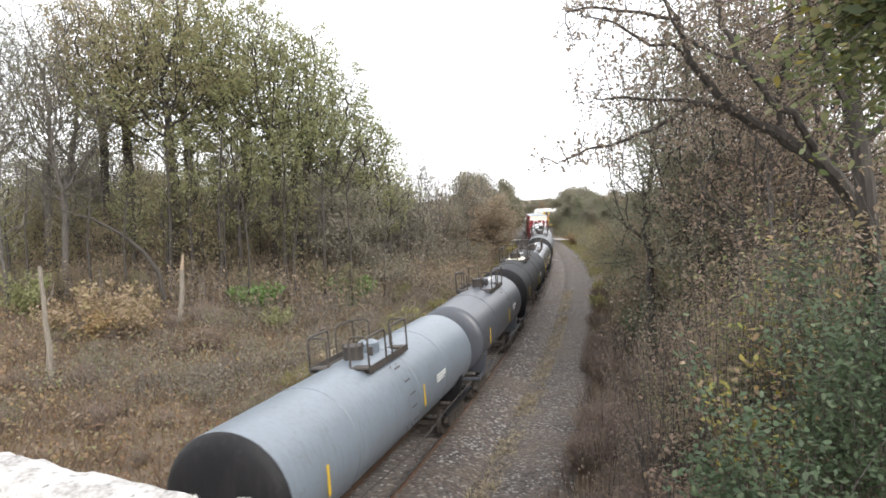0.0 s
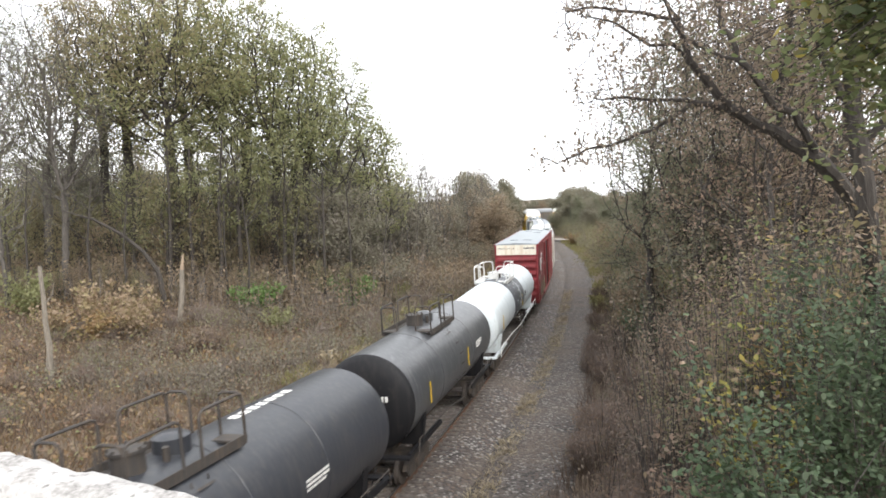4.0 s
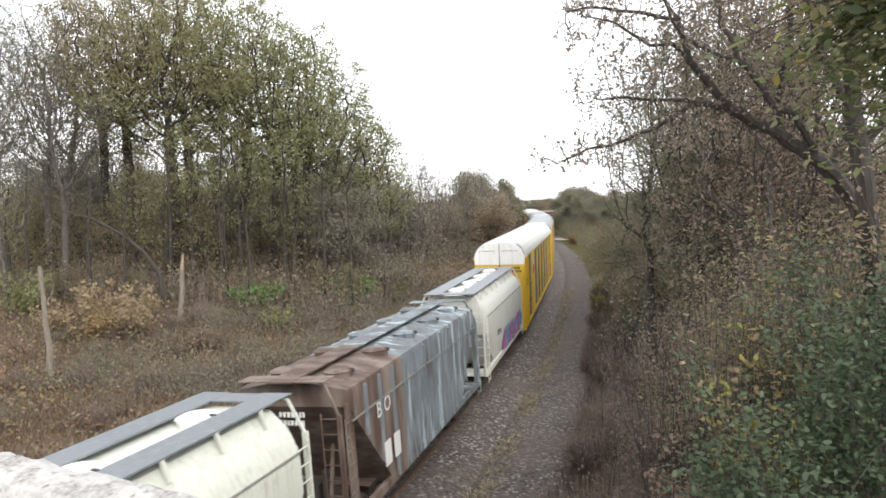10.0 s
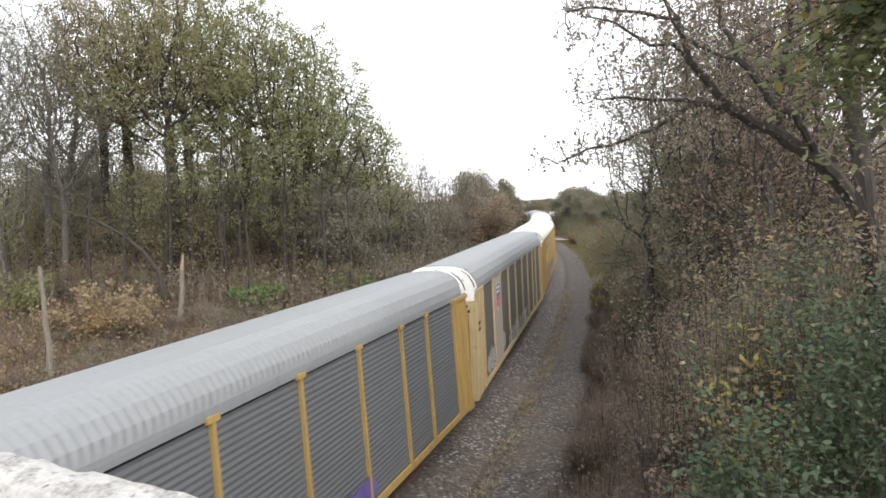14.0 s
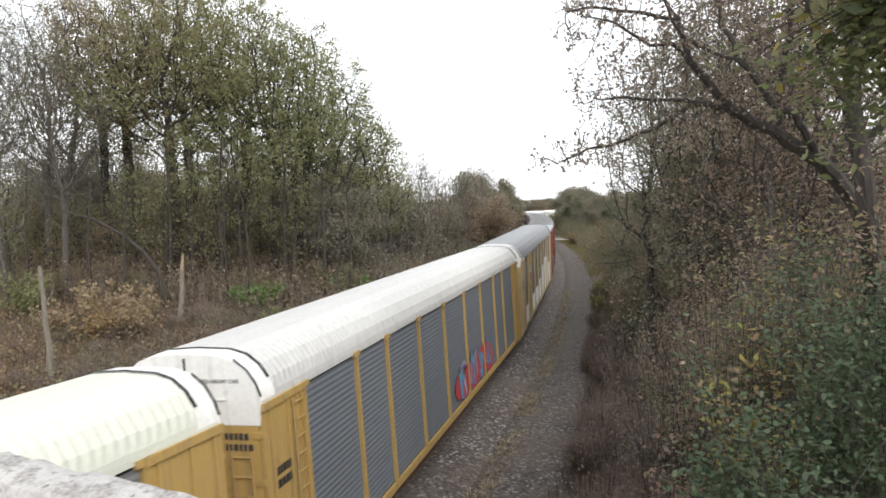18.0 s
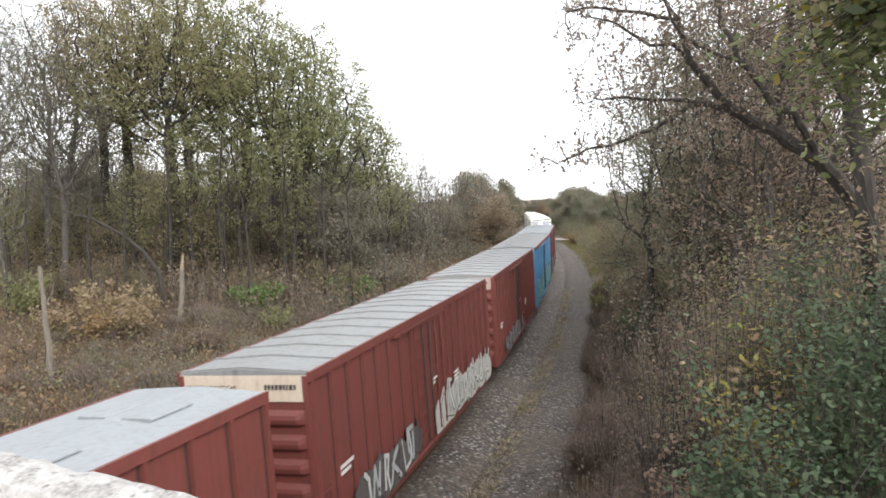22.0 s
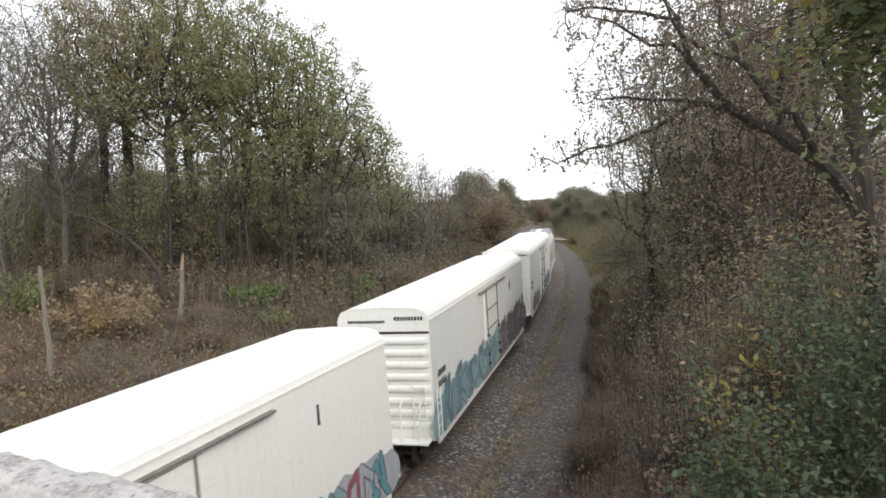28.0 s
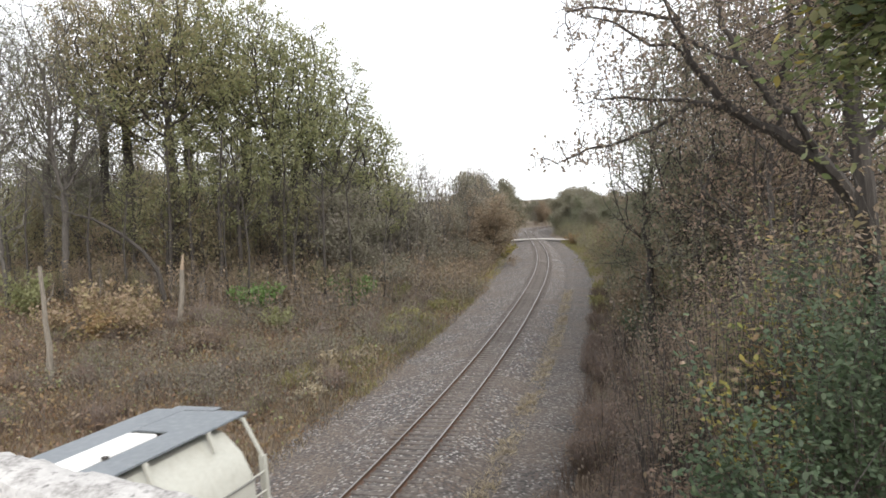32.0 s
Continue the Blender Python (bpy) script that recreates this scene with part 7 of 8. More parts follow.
# the tree that leans out over the path, its limbs fanning up and to the line
twig_tree([
    [(9.3, 13.8, 4.2), (8.9, 13.6, 6.2), (8.31, 13.4, 7.82), (7.87, 13.2, 8.76), (7.06, 13.0, 9.51), (6.29, 13.0, 9.99), (5.4, 13.0, 10.47), (4.93, 13.1, 11.06), (4.69, 13.2, 11.42), (4.61, 13.3, 11.84), (4.49, 13.4, 12.23), (4.28, 13.5, 12.62), (4.06, 13.7, 13.43)],
    [(7.06, 13.0, 9.51), (6.36, 12.6, 10.36), (5.91, 12.5, 10.51), (5.67, 12.4, 10.79), (5.46, 12.4, 11.12), (5.24, 12.4, 11.29), (4.85, 12.5, 11.4), (4.58, 12.7, 11.62), (4.15, 12.6, 11.99), (3.86, 12.5, 12.74)],
    [(5.24, 12.4, 11.29), (5.23, 12.4, 11.5), (5.02, 12.5, 11.9), (4.93, 12.6, 12.47), (4.9, 12.7, 13.18)],
    [(4.69, 13.2, 11.42), (4.47, 13.1, 11.62), (4.17, 13.0, 11.76), (3.87, 12.9, 11.68), (3.54, 12.8, 11.83), (3.12, 12.7, 12.04), (2.64, 12.6, 12.11)],
    [(5.4, 13.0, 10.47), (4.82, 13.2, 10.66), (4.47, 13.3, 10.71), (3.72, 13.4, 10.76), (3.28, 13.5, 10.8), (2.78, 13.6, 10.7)],
    [(4.49, 13.4, 12.23), (4.18, 13.3, 12.24), (3.76, 13.3, 12.34), (3.1, 13.3, 12.42), (2.46, 13.3, 12.39)],
    [(4.82, 13.2, 10.66), (4.08, 13.3, 10.16), (3.43, 13.3, 9.95), (2.79, 13.3, 9.8), (2.19, 13.3, 9.54)],
    [(6.29, 13.0, 9.99), (6.33, 13.1, 10.94), (6.57, 13.2, 11.89), (6.54, 13.3, 13.16)],
], [(3.0, 13.0, 12.3, 1.0, 0.9), (3.4, 13.2, 11.0, 1.1, 0.8), (2.9, 13.3, 9.8, 0.9, 0.55), (4.6, 12.9, 11.8, 1.2, 1.4), (4.6, 13.2, 10.2, 1.1, 0.7), (6.0, 12.9, 11.4, 1.3, 1.5), (3.9, 13.3, 13.2, 1.2, 0.7), (2.0, 13.3, 9.7, 0.35, 0.4), (5.6, 13.4, 13.2, 1.4, 0.8), (5.1, 12.9, 12.3, 1.0, 0.9), (5.6, 13.0, 11.6, 0.9, 0.9)],
    "leaning_tree", "leaning tree with dark forked limbs and small dull leaves", BARK_DARK, DUSK_LEAF, 301, 0.15, 5600, 5, 0.055, 0.085)
twig_tree([
    [(7.7, 12.0, 5.0), (7.5, 12.0, 7.64), (7.37, 12.0, 8.53), (7.31, 12.0, 9.02), (7.21, 12.0, 9.7), (7.07, 12.0, 10.28), (7.0, 12.0, 11.04), (6.92, 12.0, 11.99), (6.86, 12.0, 12.92)],
    [(7.21, 12.0, 9.7), (7.7, 11.6, 10.4), (8.0, 11.4, 11.6)],
    [(7.07, 12.0, 10.28), (6.4, 11.8, 11.2), (5.9, 11.6, 12.4)],
], [(6.6, 11.8, 12.0, 1.0, 1.0), (7.6, 11.6, 11.6, 0.9, 1.2), (7.0, 12.0, 13.0, 1.2, 0.8)],
    "upright_tree", "upright dark-trunked tree with brown leaves", BARK_DARK, BROWN_LEAF, 302, 0.16, 900, 4, 0.075, 0.12)


def leaf_polygons(rng, centres, size, name, material, flat=0.35):
    """Near leaves: pointed ovals of six corners with a fold, hanging at all tilts."""
    n = len(centres)
    a = rng.normal(size=(n, 3)) * (1, 1, 0.5) - (0, 0, 0.35)
    a /= np.linalg.norm(a, axis=1, keepdims=True)
    b = np.cross(a, rng.normal(size=(n, 3)) * flat + (0, 0, 1))
    b /= np.linalg.norm(b, axis=1, keepdims=True) + 1e-9
    nrm = np.cross(a, b)
    s = (size * rng.uniform(0.55, 1.25, n))[:, None]
    c = np.asarray(centres)
    outline = ((-0.5, 0, 0), (-0.25, 0.27, 0.06), (0.12, 0.30, 0.05), (0.6, 0, -0.05), (0.12, -0.30, 0.05), (-0.25, -0.27, 0.06))
    v = np.stack([c + a * s * u + b * s * w + nrm * s * h for u, w, h in outline], 1)
    me = bpy.data.meshes.new(name)
    me.vertices.add(6 * n)
    me.vertices.foreach_set("co", v.astype(np.float32).reshape(-1))
    idx = (np.arange(n)[:, None] * 6 + np.array([0, 1, 2, 3, 0, 3, 4, 5])[None]).astype(np.int32)
    me.loops.add(8 * n)
    me.loops.foreach_set("vertex_index", idx.reshape(-1))
    me.polygons.add(2 * n)
    me.polygons.foreach_set("loop_start", np.arange(0, 8 * n, 4, dtype=np.int32))
    me.materials.append(material)
    me.update(calc_edges=True)
    return me


def bush(x, y, z, radius, height, label, foliage, count, size, seed, near=True, name="shrub", stems=14):
    """A shrub: stems fan out of one root, leaves gather along them."""
    rng, nr = random.Random(seed), np.random.default_rng(seed)
    wood, pts = Shape(), []
    for _ in range(stems):
        az, q = rng.uniform(0, 6.28), rng.uniform(0.2, 1) * radius
        top = Vector((q * math.cos(az), q * math.sin(az), height * rng.uniform(0.55, 1.0)))
        path = [Vector((0, 0, -0.2)), top * 0.35 + Vector((0, 0, height * 0.15)), top * 0.7 + Vector((rng.gauss(0, 0.1), rng.gauss(0, 0.1), 0.1)), top]
        wood.tube(path, 0.014, 4, 0.004)
        for k in range(30):
            t = rng.uniform(0.2, 1)
            i = min(int(t * 3), 2)
            pts.append(path[i].lerp(path[i + 1], t * 3 - i))
    t = tagged(new(name), label, "shrub", "shrubs on the bank")
    t.matrix_world = pose(x, y, z, 0, 0, rng.uniform(0, 360))
    part("branchwork", wood, BARK, t)
    c = np.array(pts)[nr.integers(0, len(pts), count)] + nr.normal(0, 0.07 * radius + 0.05, (count, 3))
    me = leaf_polygons(nr, c, size, "foliage", foliage) if near else quads("foliage", leaf_quads(nr, c, size), foliage)
    part("foliage", me, None, t)
    return t


# shrubs that crowd the bank beside the bridge
rng = random.Random(5)
green_label, mixed_label = "dense green leafy shrub on the bank", "vine-tangled shrub with yellowing and brown leaves"
for x, y, z, r, h, f, n, size in (
        (4.3, 8.3, 0, 1.5, 3.9, DARK_LEAF, 3000, 0.095), (5.4, 8.9, 0, 1.5, 3.8, DARK_LEAF, 3000, 0.095), (3.4, 8.7, 0, 1.2, 2.9, DARK_LEAF, 2000, 0.09), (6.3, 8.6, 0, 1.4, 3.8, DARK_LEAF, 2400, 0.095),
        (6.8, 10.6, 0, 1.7, 3.9, DARK_LEAF, 2200, 0.11), (5.0, 10.8, 0, 1.4, 4.2, YELLOW_LEAF, 240, 0.13), (6.6, 12.0, 0, 1.6, 4.4, DARK_LEAF, 800, 0.11), (4.4, 11.0, 0, 1.2, 3.2, RUST_LEAF, 700, 0.10),
        (5.6, 12.8, 0, 1.5, 3.6, OLIVE_LEAF, 900, 0.10), (7.0, 13.8, 0, 1.8, 5.0, YELLOW_LEAF, 320, 0.13), (8.4, 13.0, 0, 1.8, 4.4, OLIVE_LEAF, 900, 0.11), (7.8, 11.6, 0, 1.6, 5.2, BROWN_LEAF, 900, 0.12),
        (7.2, 12.4, 0, 1.6, 5.0, PALE_LEAF, 420, 0.14), (5.4, 11.8, 0, 1.3, 4.2, PALE_LEAF, 340, 0.14), (6.2, 11.2, 0, 1.4, 4.8, TAN_LEAF, 260, 0.15), (6.0, 9.8, 0, 1.5, 4.2, DARK_LEAF, 900, 0.10),
        (6.0, 13.2, 0, 1.2, 6.5, FRESH_LEAF, 800, 0.09), (5.3, 13.6, 0, 1.4, 6.6, RUST_LEAF, 1300, 0.075), (4.6, 14.6, 0, 1.5, 6.2, DUSK_LEAF, 1300, 0.07), (6.9, 14.0, 0, 1.6, 6.8, BROWN_LEAF, 900, 0.085), (6.2, 12.2, 0, 1.4, 6.2, YELLOW_LEAF, 150, 0.11), (7.4, 13.0, 0, 1.5, 4.8, MOSS_LEAF, 700, 0.09), (6.4, 15.0, 0, 1.4, 4.2, OLIVE_LEAF, 900, 0.09),
        (7.4, 16.5, 3.8, 1.8, 4.2, RUST_LEAF, 1100, 0.09), (6.2, 17.5, 2.6, 1.5, 3.4, OLIVE_LEAF, 1200, 0.09), (9.0, 18.0, 4.6, 2.0, 4.6, DUSK_LEAF, 1700, 0.10),
        (7.4, 21.0, 2.6, 1.7, 3.8, DUSK_LEAF, 1500, 0.09), (9.2, 22.5, 3.8, 2.0, 4.4, DUSK_LEAF, 1500, 0.09), (8.6, 26.0, 2.4, 1.8, 4.0, DUSK_LEAF, 1500, 0.10),
        (10.6, 28.0, 3.2, 2.0, 4.6, OAK_LEAF, 1700, 0.12), (9.6, 31.0, 1.6, 1.7, 3.6, DARK_LEAF, 1500, 0.11), (11.6, 34.0, 2.4, 2.0, 4.4, DUSK_LEAF, 1800, 0.12),
        (10.6, 37.0, 1.0, 1.6, 3.0, DARK_LEAF, 1300, 0.11), (13.0, 40.0, 2.0, 2.0, 4.2, DUSK_LEAF, 1700, 0.13)):
    bush(x, y, float(ground_height([x], [y])[0]), r, h * 1.1, green_label if f is DARK_LEAF else mixed_label, f, n, size, rng.randrange(9999))

# the leafy branch that hangs into view close to the bridge, stirring in the wind
def hanging_branch(base, reach, label, foliage, count, size, seed, swing, phase):
    rng, nr = random.Random(seed), np.random.default_rng(seed)
    twigs, pts = [], []
    for _ in range(9):
        tip = Vector(reach) + Vector((rng.gauss(0, 0.22), rng.gauss(0, 0.3), rng.gauss(0, 0.24)))
        mid = tip * 0.5 + Vector((0, 0, 0.18))
        path = [Vector((0, 0, 0)), mid, tip]
        twigs.append(Shape().tube([path[0], path[0].lerp(mid, 0.5) + Vector((0, 0, 0.05)), mid, mid.lerp(tip, 0.5), tip], 0.009, 5, 0.002))
        for _ in range(60):
            t = rng.uniform(0.25, 1.05)
            pts.append(mid.lerp(tip, 2 * t - 1) if t > 0.5 else path[0].lerp(mid, 2 * t))
    b = tagged(new("leafy_branch"), label, "branch", "branches stirring in the wind")
    m = Matrix.Translation(base)
    b.matrix_world = m
    for twig in twigs:
        part("twig", twig, BARK_DARK, b)
    c = np.array(pts)[nr.integers(0, len(pts), count)] + nr.normal(0, 0.10, (count, 3))
    part("foliage", leaf_polygons(nr, c, size, "foliage", foliage), None, b)
    SWAYING.append((b, m, swing, phase))


bent_tree([
    ([(4.6, 4.6, 5.2), (4.3, 4.7, 7.6), (3.9, 4.8, 9.6), (3.6, 4.9, 11.2)], 0.07, 0.035, 4),
    ([(3.9, 4.8, 9.6), (3.3, 4.6, 10.3), (3.0, 4.5, 10.9)], 0.03, 0.012, 4),
], "sapling", "young tree with green leaves close to the bridge", BARK, DARK_LEAF, 303, 3, 0.08, 0.12, (4.6, 4.6, 5.2), 0.5)
branch_label = "leafy green branch hanging close to the bridge"
for k, (x, y, z, f, n_) in enumerate(((3.5, 4.6, 10.45, FRESH_LEAF, 620), (3.6, 4.8, 10.05, FRESH_LEAF, 560), (3.4, 4.9, 10.25, FRESH_LEAF, 420), (3.7, 4.7, 9.85, FRESH_LEAF, 420), (3.5, 5.0, 10.6, FRESH_LEAF, 520), (4.0, 5.0, 10.2, DARK_LEAF, 700), (3.9, 4.8, 9.95, FRESH_LEAF, 420))):
    hanging_branch((x, y, z), (-0.85, 0.1 * (k % 3 - 1), -0.18), branch_label, f, int(n_ * 1.5), 0.072, k + 1, 1.2 + 0.1 * (k % 4), 1.1 * k)
hanging_branch((3.45, 4.7, 10.2), (-0.95, 0.2, -0.3), "branch with yellowing leaves close to the bridge", YELLOW_LEAF, 70, 0.085, 13, 1.6, 2.3)


# -- weeds, grass and thicket: uncountable, one object a kind --
def scatter(rng, n, s0, s1, o0, o1):
    """Random places beside the track with their ground height."""
    s, o = rng.uniform(s0, s1, n), rng.uniform(o0, o1, n)
    x, y, t = (np.interp(s, TS, a) for a in (TX, TY, TH))
    x, y = x + o * np.cos(t), y - o * np.sin(t)
    return np.stack([x, y, ground_height(x, y)], 1)


nr = np.random.default_rng(9)


def stuff(name, mesh, label, category):
    return tagged(new(name, mesh), label, category, kind="stuff")


def clumped(p, nr, spot, keep):
    """Thins points by a slow wave so that they stand in patches."""
    w = np.sin(p[:, 0] * spot + 1.7) * np.cos(p[:, 1] * spot * 1.3) + 0.5 * np.sin(p[:, 0] * spot * 2.7 - p[:, 1] * spot * 2.1)
    return p[nr.random(len(p)) < np.clip(keep + 0.45 * w, 0.05, 1)]


p = scatter(nr, 66000, 18, 75, -44, -5.0)
stuff("dry_weeds", quads("dry_weeds", blades(nr, p, 0.55, 0.045, 0.4), DRY_GRASS), "tall dry brown weeds covering the meadow", "weeds")
p = clumped(scatter(nr, 34000, 18, 75, -44, -5.0), nr, 0.33, 0.35)
stuff("dark_weeds", quads("dark_weeds", blades(nr, p, 0.8, 0.05, 0.4), DARK_WEED), "patches of taller dark brown weeds on the meadow", "weeds")
p = clumped(scatter(nr, 26000, 18, 70, -40, -5.0), nr, 0.21, 0.25)
stuff("grey_stalks", quads("grey_stalks", blades(nr, p, 0.9, 0.025, 0.3), TWIG), "patches of grey dead stalks on the meadow", "weeds")
for leaf_mat, spot, n_, label in ((BROWN_LEAF, 0.4, 70000, "brown leaves on the meadow weeds"), (RED_LEAF, 0.27, 70000, "reddish-brown leaves on the meadow weeds"), (DARK_WEED, 0.5, 40000, "dark withered leaves on the meadow weeds"), (MOSS_LEAF, 0.19, 26000, "a few green leaves on the meadow weeds")):
    p = clumped(clumped(scatter(nr, n_, 17, 78, -44, -5.4), nr, spot, 0.45), nr, spot * 5.3, 0.5)
    p = p + np.stack([np.zeros(len(p)), np.zeros(len(p)), np.abs(nr.normal(0, 0.5, len(p)))], 1)
    stuff("weed_leaves", quads("weed_leaves", leaf_quads(nr, p, 0.13), leaf_mat), label, "weeds")
p = clumped(scatter(nr, 16000, 17, 60, -44, -6.5), nr, 0.23, 0.4)
p = p + np.stack([np.zeros(len(p)), np.zeros(len(p)), nr.uniform(0.1, 0.9, len(p))], 1)
stuff("weed_leaves", quads("weed_leaves", leaf_quads(nr, p, 0.09), PALE_LEAF), "pale tan leaves caught on the meadow weeds", "weeds")
for leaf_mat, n_, label in ((TAN_LEAF, 15000, "large tan leaves on the meadow brush"), (BROWN_LEAF, 22000, "large brown leaves on the meadow brush")):
    p = clumped(clumped(scatter(nr, n_, 15, 56, -44, -12), nr, 0.31, 0.45), nr, 1.7, 0.3)
    p = p + np.stack([np.zeros(len(p)), np.zeros(len(p)), nr.uniform(0.1, 1.1, len(p))], 1)
    stuff("weed_leaves", quads("weed_leaves", leaf_quads(nr, p, 0.16), leaf_mat), label, "weeds")
p = scatter(nr, 5000, 16, 90, -6.8, -3.0)
stuff("fallen_leaves", quads("fallen_leaves", leaf_quads(nr, p + (0, 0, 0.32), 0.11), TAN_LEAF), "scattered tan leaves on the ballast's edge", "leaves")
p = clumped(scatter(nr, 12000, 16, 75, -7.6, -4.9), nr, 0.5, 0.55)
stuff("straw_tufts", quads("straw_tufts", blades(nr, p, 0.5, 0.04, 0.45), STRAW), "straw tufts along the edge of the ballast", "grass")
p = clumped(scatter(nr, 30000, 60, 140, -16, -5.3), nr, 0.3, 0.6)
stuff("verge_grass", quads("verge_grass", blades(nr, p, 0.55, 0.05), GREEN_GRASS), "yellow-green grass on the verge", "grass")
p = clumped(scatter(nr, 26000, 34, 66, -10.5, -5.2), nr, 0.3, 0.45)
stuff("verge_grass", quads("verge_grass", blades(nr, p, 0.6, 0.05), GREEN_GRASS), "yellow-green grass between meadow and ballast", "grass")
p = clumped(scatter(nr, 24000, 40, 150, 5.3, 10), nr, 0.35, 0.5)
stuff("verge_grass", quads("verge_grass", blades(nr, p, 0.5, 0.05), GREEN_GRASS), "green grass at the foot of the bank", "grass")
p = clumped(clumped(scatter(nr, 24000, 12, 70, 2.8, 3.6), nr, 0.9, 0.40), nr, 4.1, 0.5)
stuff("straw_grass", quads("straw_grass", blades(nr, p + (0, 0, 0.57), 0.13, 0.035, 1.2), STRAW), "dead straw-coloured grass along the path", "grass")
p = scatter(nr, 22000, 15, 70, 5.3, 13)
stuff("dry_stalks", quads("dry_stalks", blades(nr, p, 0.9, 0.022), DARK_WEED), "thin brown stalks on the bank", "weeds")
p = scatter(nr, 20000, 12, 120, -44, -6.5)
stuff("fallen_leaves", quads("fallen_leaves", leaf_quads(nr, p + (0, 0, 0.06), 0.16), TAN_LEAF), "fallen tan leaves on the ground", "leaves")


def thicket(name, feet, tall, stem_w, leaf_n, leaf_size, foliage, label, stems=TWIG, lean=0.14):
    b = blades(nr, feet, tall, stem_w, lean)
    stuff(name, quads(name, b, stems), label + ", bare stems", "thicket")
    k = nr.integers(0, len(feet), leaf_n)
    t = nr.uniform(0.15, 1.05, leaf_n)[:, None]
    c = b[k, 0] * (1 - t) + b[k, 2] * t + nr.normal(0, 0.28, (leaf_n, 3))
    stuff(name + "_leaves", quads(name + "_leaves", leaf_quads(nr, c, leaf_size), foliage), label + ", leaves", "thicket")


thicket("meadow_thicket", scatter(nr, 6200, 50, 100, -50, -11), 3.4, 0.05, 42000, 0.17, BROWN_LEAF, "brown thicket at the edge of the wood")
thicket("wood_thicket", scatter(nr, 4800, 72, 120, -60, -12), 7.0, 0.07, 40000, 0.22, GREY_LEAF, "grey thicket deep in the wood")
thicket("meadow_scrub", clumped(scatter(nr, 9000, 30, 78, -22, -5.4), nr, 0.22, 0.5), 1.5, 0.03, 30000, 0.10, GREY_LEAF, "grey-brown scrub between meadow and ballast")
thicket("line_thicket", scatter(nr, 4200, 62, 190, -14, -6.4), 2.6, 0.04, 36000, 0.15, BROWN_LEAF, "brown thicket along the line")
thicket("bank_thicket", scatter(nr, 4200, 19, 75, 6.6, 17), 2.2, 0.022, 34000, 0.065, DUSK_LEAF, "grey-brown tangle on the bank", BARK_DARK)
thicket("bank_scrub", scatter(nr, 3600, 45, 200, 6.8, 14), 3.0, 0.04, 34000, 0.15, OLIVE_LEAF, "dull scrub along the line")
thicket("bank_vines", scatter(nr, 1800, 14, 45, 8.5, 18), 4.2, 0.025, 12000, 0.07, RUST_LEAF, "brown-leaved vines over the bank", BARK_DARK)

# brush: many fine stems from one root, with few leaves
def brush_meshes(seed, radius, height, stems, stem_material, foliage, leaves, size):
    rng, nr = random.Random(seed), np.random.default_rng(seed)
    az, q = nr.uniform(0, 6.283, stems), radius * np.sqrt(nr.random(stems))
    tip = np.stack([q * np.cos(az), q * np.sin(az), height * nr.uniform(0.6, 1.05, stems) * (1 - 0.35 * (q / radius) ** 2)], 1)
    foot = tip * (0.45, 0.45, 0) - (0, 0, 0.15)
    knee = foot * 0.45 + tip * 0.55 + nr.normal(0, 0.08, (stems, 3))
    side = np.stack([-np.sin(az), np.cos(az), np.zeros(stems)], 1) * 0.014
    v = [np.stack([foot - side, foot + side, knee + side, knee - side], 1), np.stack([knee - side, knee + side, tip + side * 0.3, tip - side * 0.3], 1)]
    for k in range(3):
        t = nr.uniform(0.3, 1, (stems, 1))
        a = knee * (1 - t) + tip * t
        b = a + nr.normal(0, 0.22, (stems, 3)) + (0, 0, 0.18)
        v.append(np.stack([a - side * 0.5, a + side * 0.5, b + side * 0.2, b - side * 0.2], 1))
    t = nr.uniform(0.1, 1.05, (leaves, 1))
    k = nr.integers(0, stems, leaves)
    c = knee[k] * (1 - t) + tip[k] * t + nr.normal(0, 0.13, (leaves, 3))
    return quads("branchwork", np.concatenate(v), stem_material), quads("foliage", leaf_quads(nr, c, size), foliage)


BRUSH = [brush_meshes(401, 1.5, 2.1, 260, MAUVE_STEM, RUST_LEAF, 420, 0.085), brush_meshes(402, 1.3, 1.7, 220, MAUVE_STEM, GREY_LEAF, 380, 0.085),
         brush_meshes(403, 1.6, 1.9, 240, MAUVE_STEM, MOSS_LEAF, 420, 0.09), brush_meshes(404, 1.2, 1.5, 200, MAUVE_STEM, BROWN_LEAF, 520, 0.10)]
brush_rng = random.Random(41)


def plant_brush(k, x, y, size, label):
    t = tagged(new("brush_clump"), label, "shrub", "clumps of brush")
    t.matrix_world = pose(x, y, float(ground_height([x], [y])[0]), 0, 0, brush_rng.uniform(0, 360)) @ Matrix.Scale(size, 4)
    part("branchwork", BRUSH[k][0], None, t)
    part("foliage", BRUSH[k][1], None, t)


for i in range(74):
    s_, o_ = 30 + 42 * brush_rng.random() ** 0.8, -brush_rng.uniform(6.4, 24)
    x, y, _ = on_track(s_, o_)
    k = brush_rng.choice([0, 1, 1, 3, 2] if o_ > -15 else [3, 0, 3, 1, 2])
    plant_brush(k, x, y, brush_rng.uniform(0.55, 1.15) * (0.6 if s_ < 40 else 1), "wiry grey-purple brush on the meadow" if k < 2 else "low brush with fading leaves on the meadow")
for i in range(44):
    s_, o_ = 24 + 26 * brush_rng.random(), -brush_rng.uniform(9, 30)
    x, y, _ = on_track(s_, o_)
    plant_brush(brush_rng.choice([3, 3, 0, 1, 2]), x, y, brush_rng.uniform(0.35, 0.7), "low brush with fading brown leaves on the meadow")
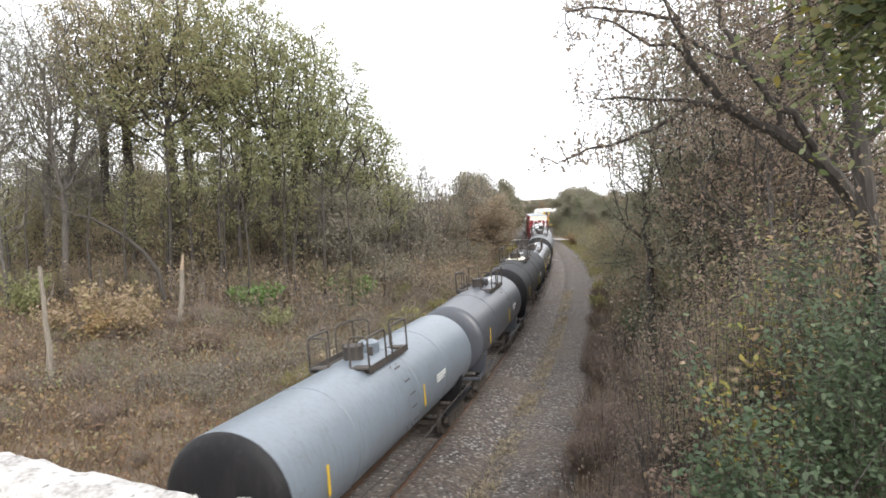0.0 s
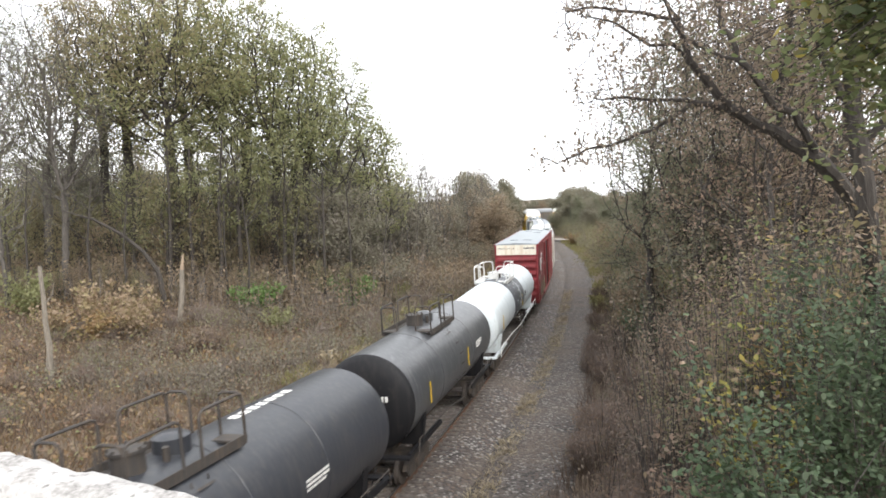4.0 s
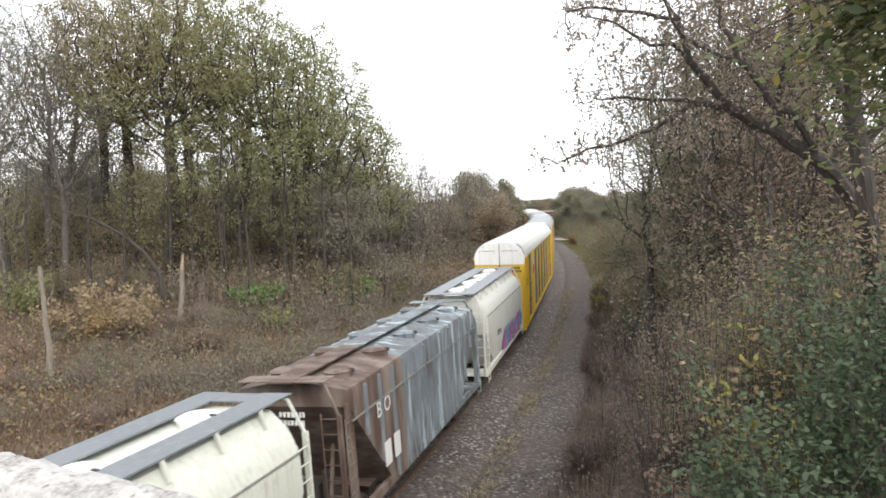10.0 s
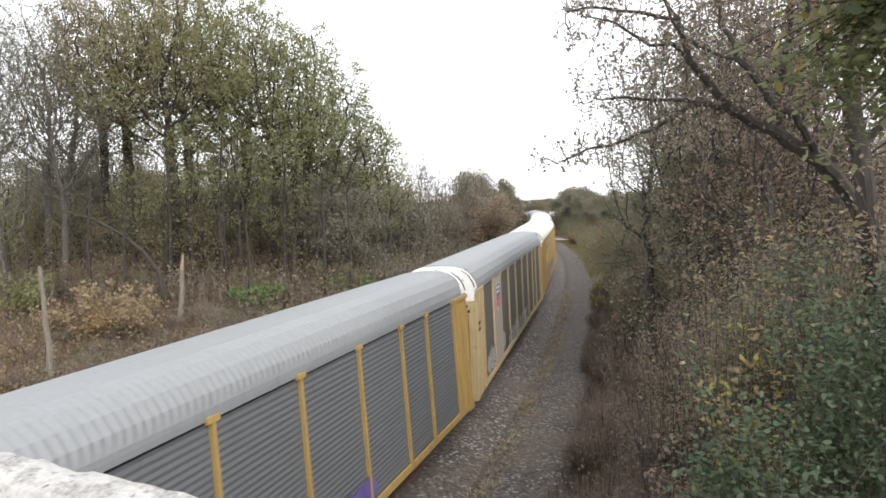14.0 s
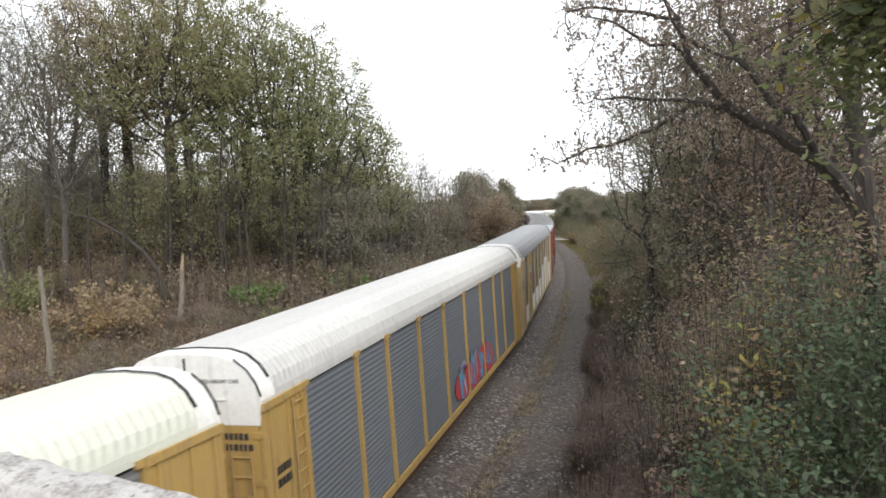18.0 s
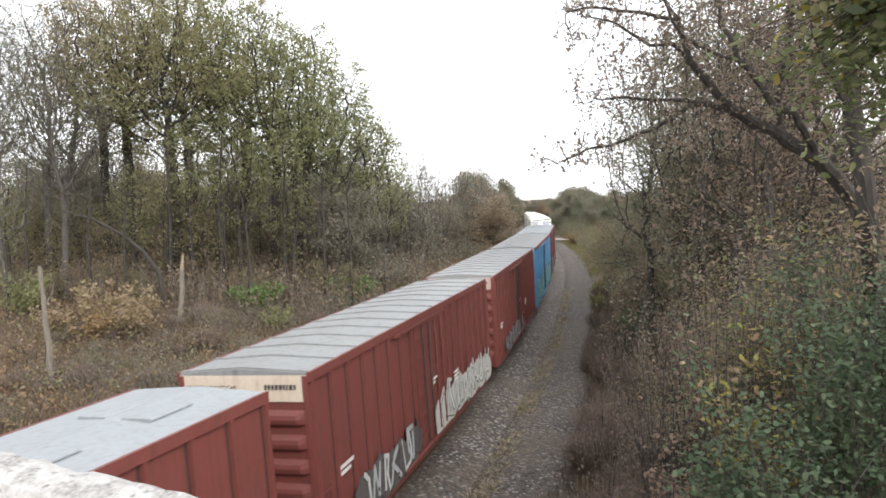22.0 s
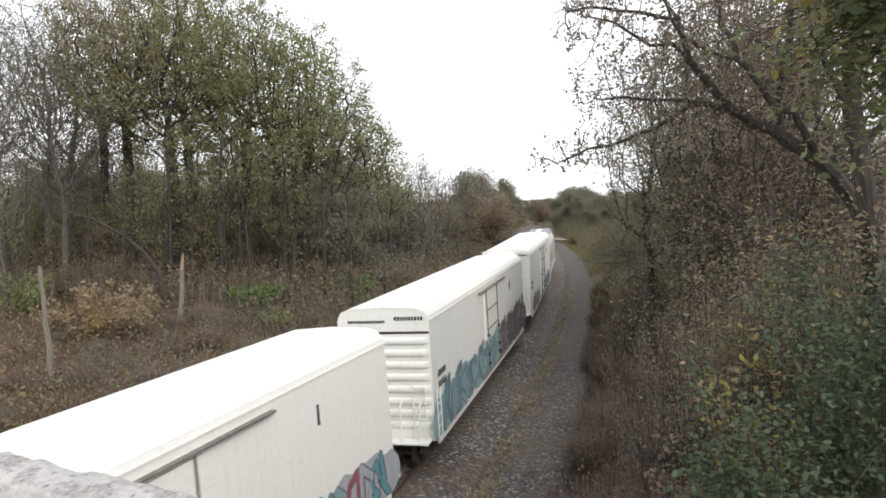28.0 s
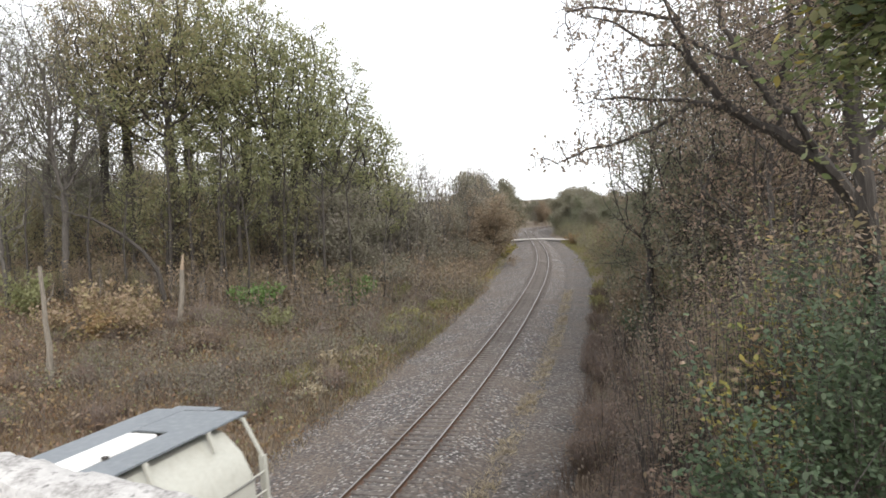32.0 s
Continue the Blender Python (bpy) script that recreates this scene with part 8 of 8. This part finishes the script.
for i in range(110):
    s_, o_ = 12 + 44 * brush_rng.random() ** 1.2, brush_rng.uniform(5.5, 9.0)
    x, y, _ = on_track(s_, o_)
    plant_brush(brush_rng.choice([0, 0, 1]), x, y, brush_rng.uniform(0.35, 0.62) + 0.12 * (o_ - 5.5), "bare purple-brown brush at the foot of the bank")

# single shrubs on the meadow
for x, y, r, h, f, n, size, label in ((-23.8, 46.5, 2.2, 3.9, PALE_LEAF, 1100, 0.19, "loose shrub covered in pale tan autumn leaves"), (-21.2, 47.2, 2.0, 3.7, PALE_LEAF, 1000, 0.19, "loose shrub covered in pale tan autumn leaves"),
                                      (-22.4, 43.6, 1.8, 2.4, TAN_LEAF, 600, 0.18, "loose shrub covered in pale tan autumn leaves"), (-15.0, 55.0, 2.4, 2.8, BRIGHT_LEAF, 3000, 0.22, "bright green low shrub at the wood's edge"),
                                      (-8.0, 58.5, 2.3, 2.8, BRIGHT_LEAF, 2600, 0.22, "bright green low shrub at the wood's edge"), (-31.5, 52.0, 2.6, 3.6, MOSS_LEAF, 1500, 0.2, "green shrub at the wood's edge"),
                                      (-20.3, 44.2, 1.8, 3.0, PALE_LEAF, 700, 0.17, "loose shrub covered in pale tan autumn leaves"), (-25.4, 44.6, 1.7, 3.2, PALE_LEAF, 600, 0.17, "loose shrub covered in pale tan autumn leaves"), (-12.0, 49.5, 1.6, 2.0, MOSS_LEAF, 700, 0.16, "low green shrub on the meadow"), (0.2, 76.0, 1.9, 1.8, STRAW, 1300, 0.2, "straw-yellow shrub beside the ballast"), (-12.0, 56.0, 1.9, 1.5, BROWN_LEAF, 1200, 0.18, "low brown shrub on the meadow"),
                                      (-4.0, 62.0, 1.9, 1.9, OAK_LEAF, 1300, 0.18, "dull green shrub beside the line"), (9.6, 108.0, 1.8, 2.2, YELLOW_LEAF, 1300, 0.2, "yellow-green shrub beside the line"), (11.0, 120.0, 1.8, 2.2, YELLOW_LEAF, 1300, 0.2, "yellow-green shrub beside the line"),
                                      (25.0, 132.0, 2.0, 2.4, TAN_LEAF, 1400, 0.2, "tan shrub near the crossing"), (13.2, 57.5, 1.2, 0.9, GREEN_GRASS, 900, 0.16, "green weed clump at the gravel's edge")):
    bush(x, y, float(ground_height([x], [y])[0]), r, h, label, f, n, size, rng.randrange(9999), False)

# grass tussocks along the edge of the ballast
for i in range(16):
    s_ = 33 + 34 * (i + rng.random()) / 16
    x, y, _ = on_track(s_, -rng.uniform(7.0, 9.4))
    straw = s_ < 42
    bush(x, y, float(ground_height([x], [y])[0]), rng.uniform(0.8, 1.3), rng.uniform(0.7, 1.2), "straw-coloured grass tussock beside the ballast" if straw else "yellow-green grass tussock beside the ballast", STRAW if straw else GREEN_GRASS, 700, 0.14, rng.randrange(9999), False, "grass_tussock")

# -- dead trunks --
snag = tagged(new("dead_trunk"), "bleached dead trunk standing in the meadow weeds", "dead tree", "dead trunks")
snag.matrix_world = pose(-20.9, 36.2, float(ground_height([-20.9], [36.2])[0]) - 0.2)
part("trunk", Shape().tube([(0, 0, 0), (-0.08, 0, 1.2), (-0.07, 0.03, 2.2), (-0.2, 0, 3.6), (-0.22, 0.02, 4.6), (-0.36, 0.05, 6.5)], 0.19, 9, 0.10), DEADWOOD, snag, smooth=True)
part("broken_limb", Shape().tube([(-0.2, 0, 4.4), (0.2, 0.1, 5.0), (0.3, 0.1, 5.6)], 0.045, 6, 0.015), DEADWOOD, snag)
part("fallen_piece", Shape().tube([(-0.9, 0.2, 0.28), (-0.2, 0.1, 0.45), (0.7, -0.1, 0.36)], 0.13, 8, 0.09), DEADWOOD, snag)
stump = tagged(new("dead_trunk"), "tall broken trunk with a raw splintered top", "dead tree", "dead trunks")
stump.matrix_world = pose(-19.3, 50.0, float(ground_height([-19.3], [50.0])[0]) - 0.2)
part("trunk", Shape().tube([(0, 0, 0), (0.06, 0, 1.2), (0.22, 0.05, 2.6), (0.30, 0, 4.4)], 0.23, 10, 0.16), DEADWOOD, stump, smooth=True)
part("splintered_top", Shape().tube([(0.30, 0, 4.4), (0.36, 0, 4.9), (0.42, 0.02, 5.5)], 0.16, 8, 0.07), RAWWOOD, stump, "pale splintered wood")
log = tagged(new("fallen_limb"), "dark limb leaning from an oak", "dead tree")
log.matrix_world = pose(-24.5, 55.5, 0)
part("trunk", Shape().tube([(-7.4, 2.5, 8.2), (-4.6, 2.2, 7.4), (-2.2, 1.8, 6.2), (-0.2, 1.4, 4.7), (1.1, 1.0, 3.1), (1.9, 0.5, -0.6)], 0.06, 7, 0.24), BARK_DARK, log, smooth=True)


# ---- what moves ----
def car_rows(middle, half):
    """Poses of a car whose trucks follow the track; middle: its place along the line at the start."""
    rows = []
    for t in [0, *range(1, 32), 32]:
        s = middle - (18.0735 * t + 0.0022 * t * t)
        a, b = Vector(on_track(s - half)), Vector(on_track(s + half))
        d = b - a
        turn = -math.degrees(math.atan2(d.x, d.y))
        rise = math.degrees(math.atan2(d.z, math.hypot(d.x, d.y)))
        cant = -math.degrees(float(np.interp(s, TS, TB)))
        c = (a + b) / 2
        rows.append((float(t), pose(c.x, c.y, c.z, rise, cant, turn)))
    return rows


def motions():
    for car, middle, half in TRAIN:
        walk(car, car_rows(middle, half))
    for branch, base, swing, phase in SWAYING:
        rows = []
        for i in range(65):
            t = i / 2
            a = swing * (math.sin(2.9 * t + phase) + 0.6 * math.sin(5.3 * t + 2 * phase))
            rows.append((t, base @ pose(0, 0, 0, 0.6 * a, a, 0.8 * a)))
        walk(branch, rows)


motions()
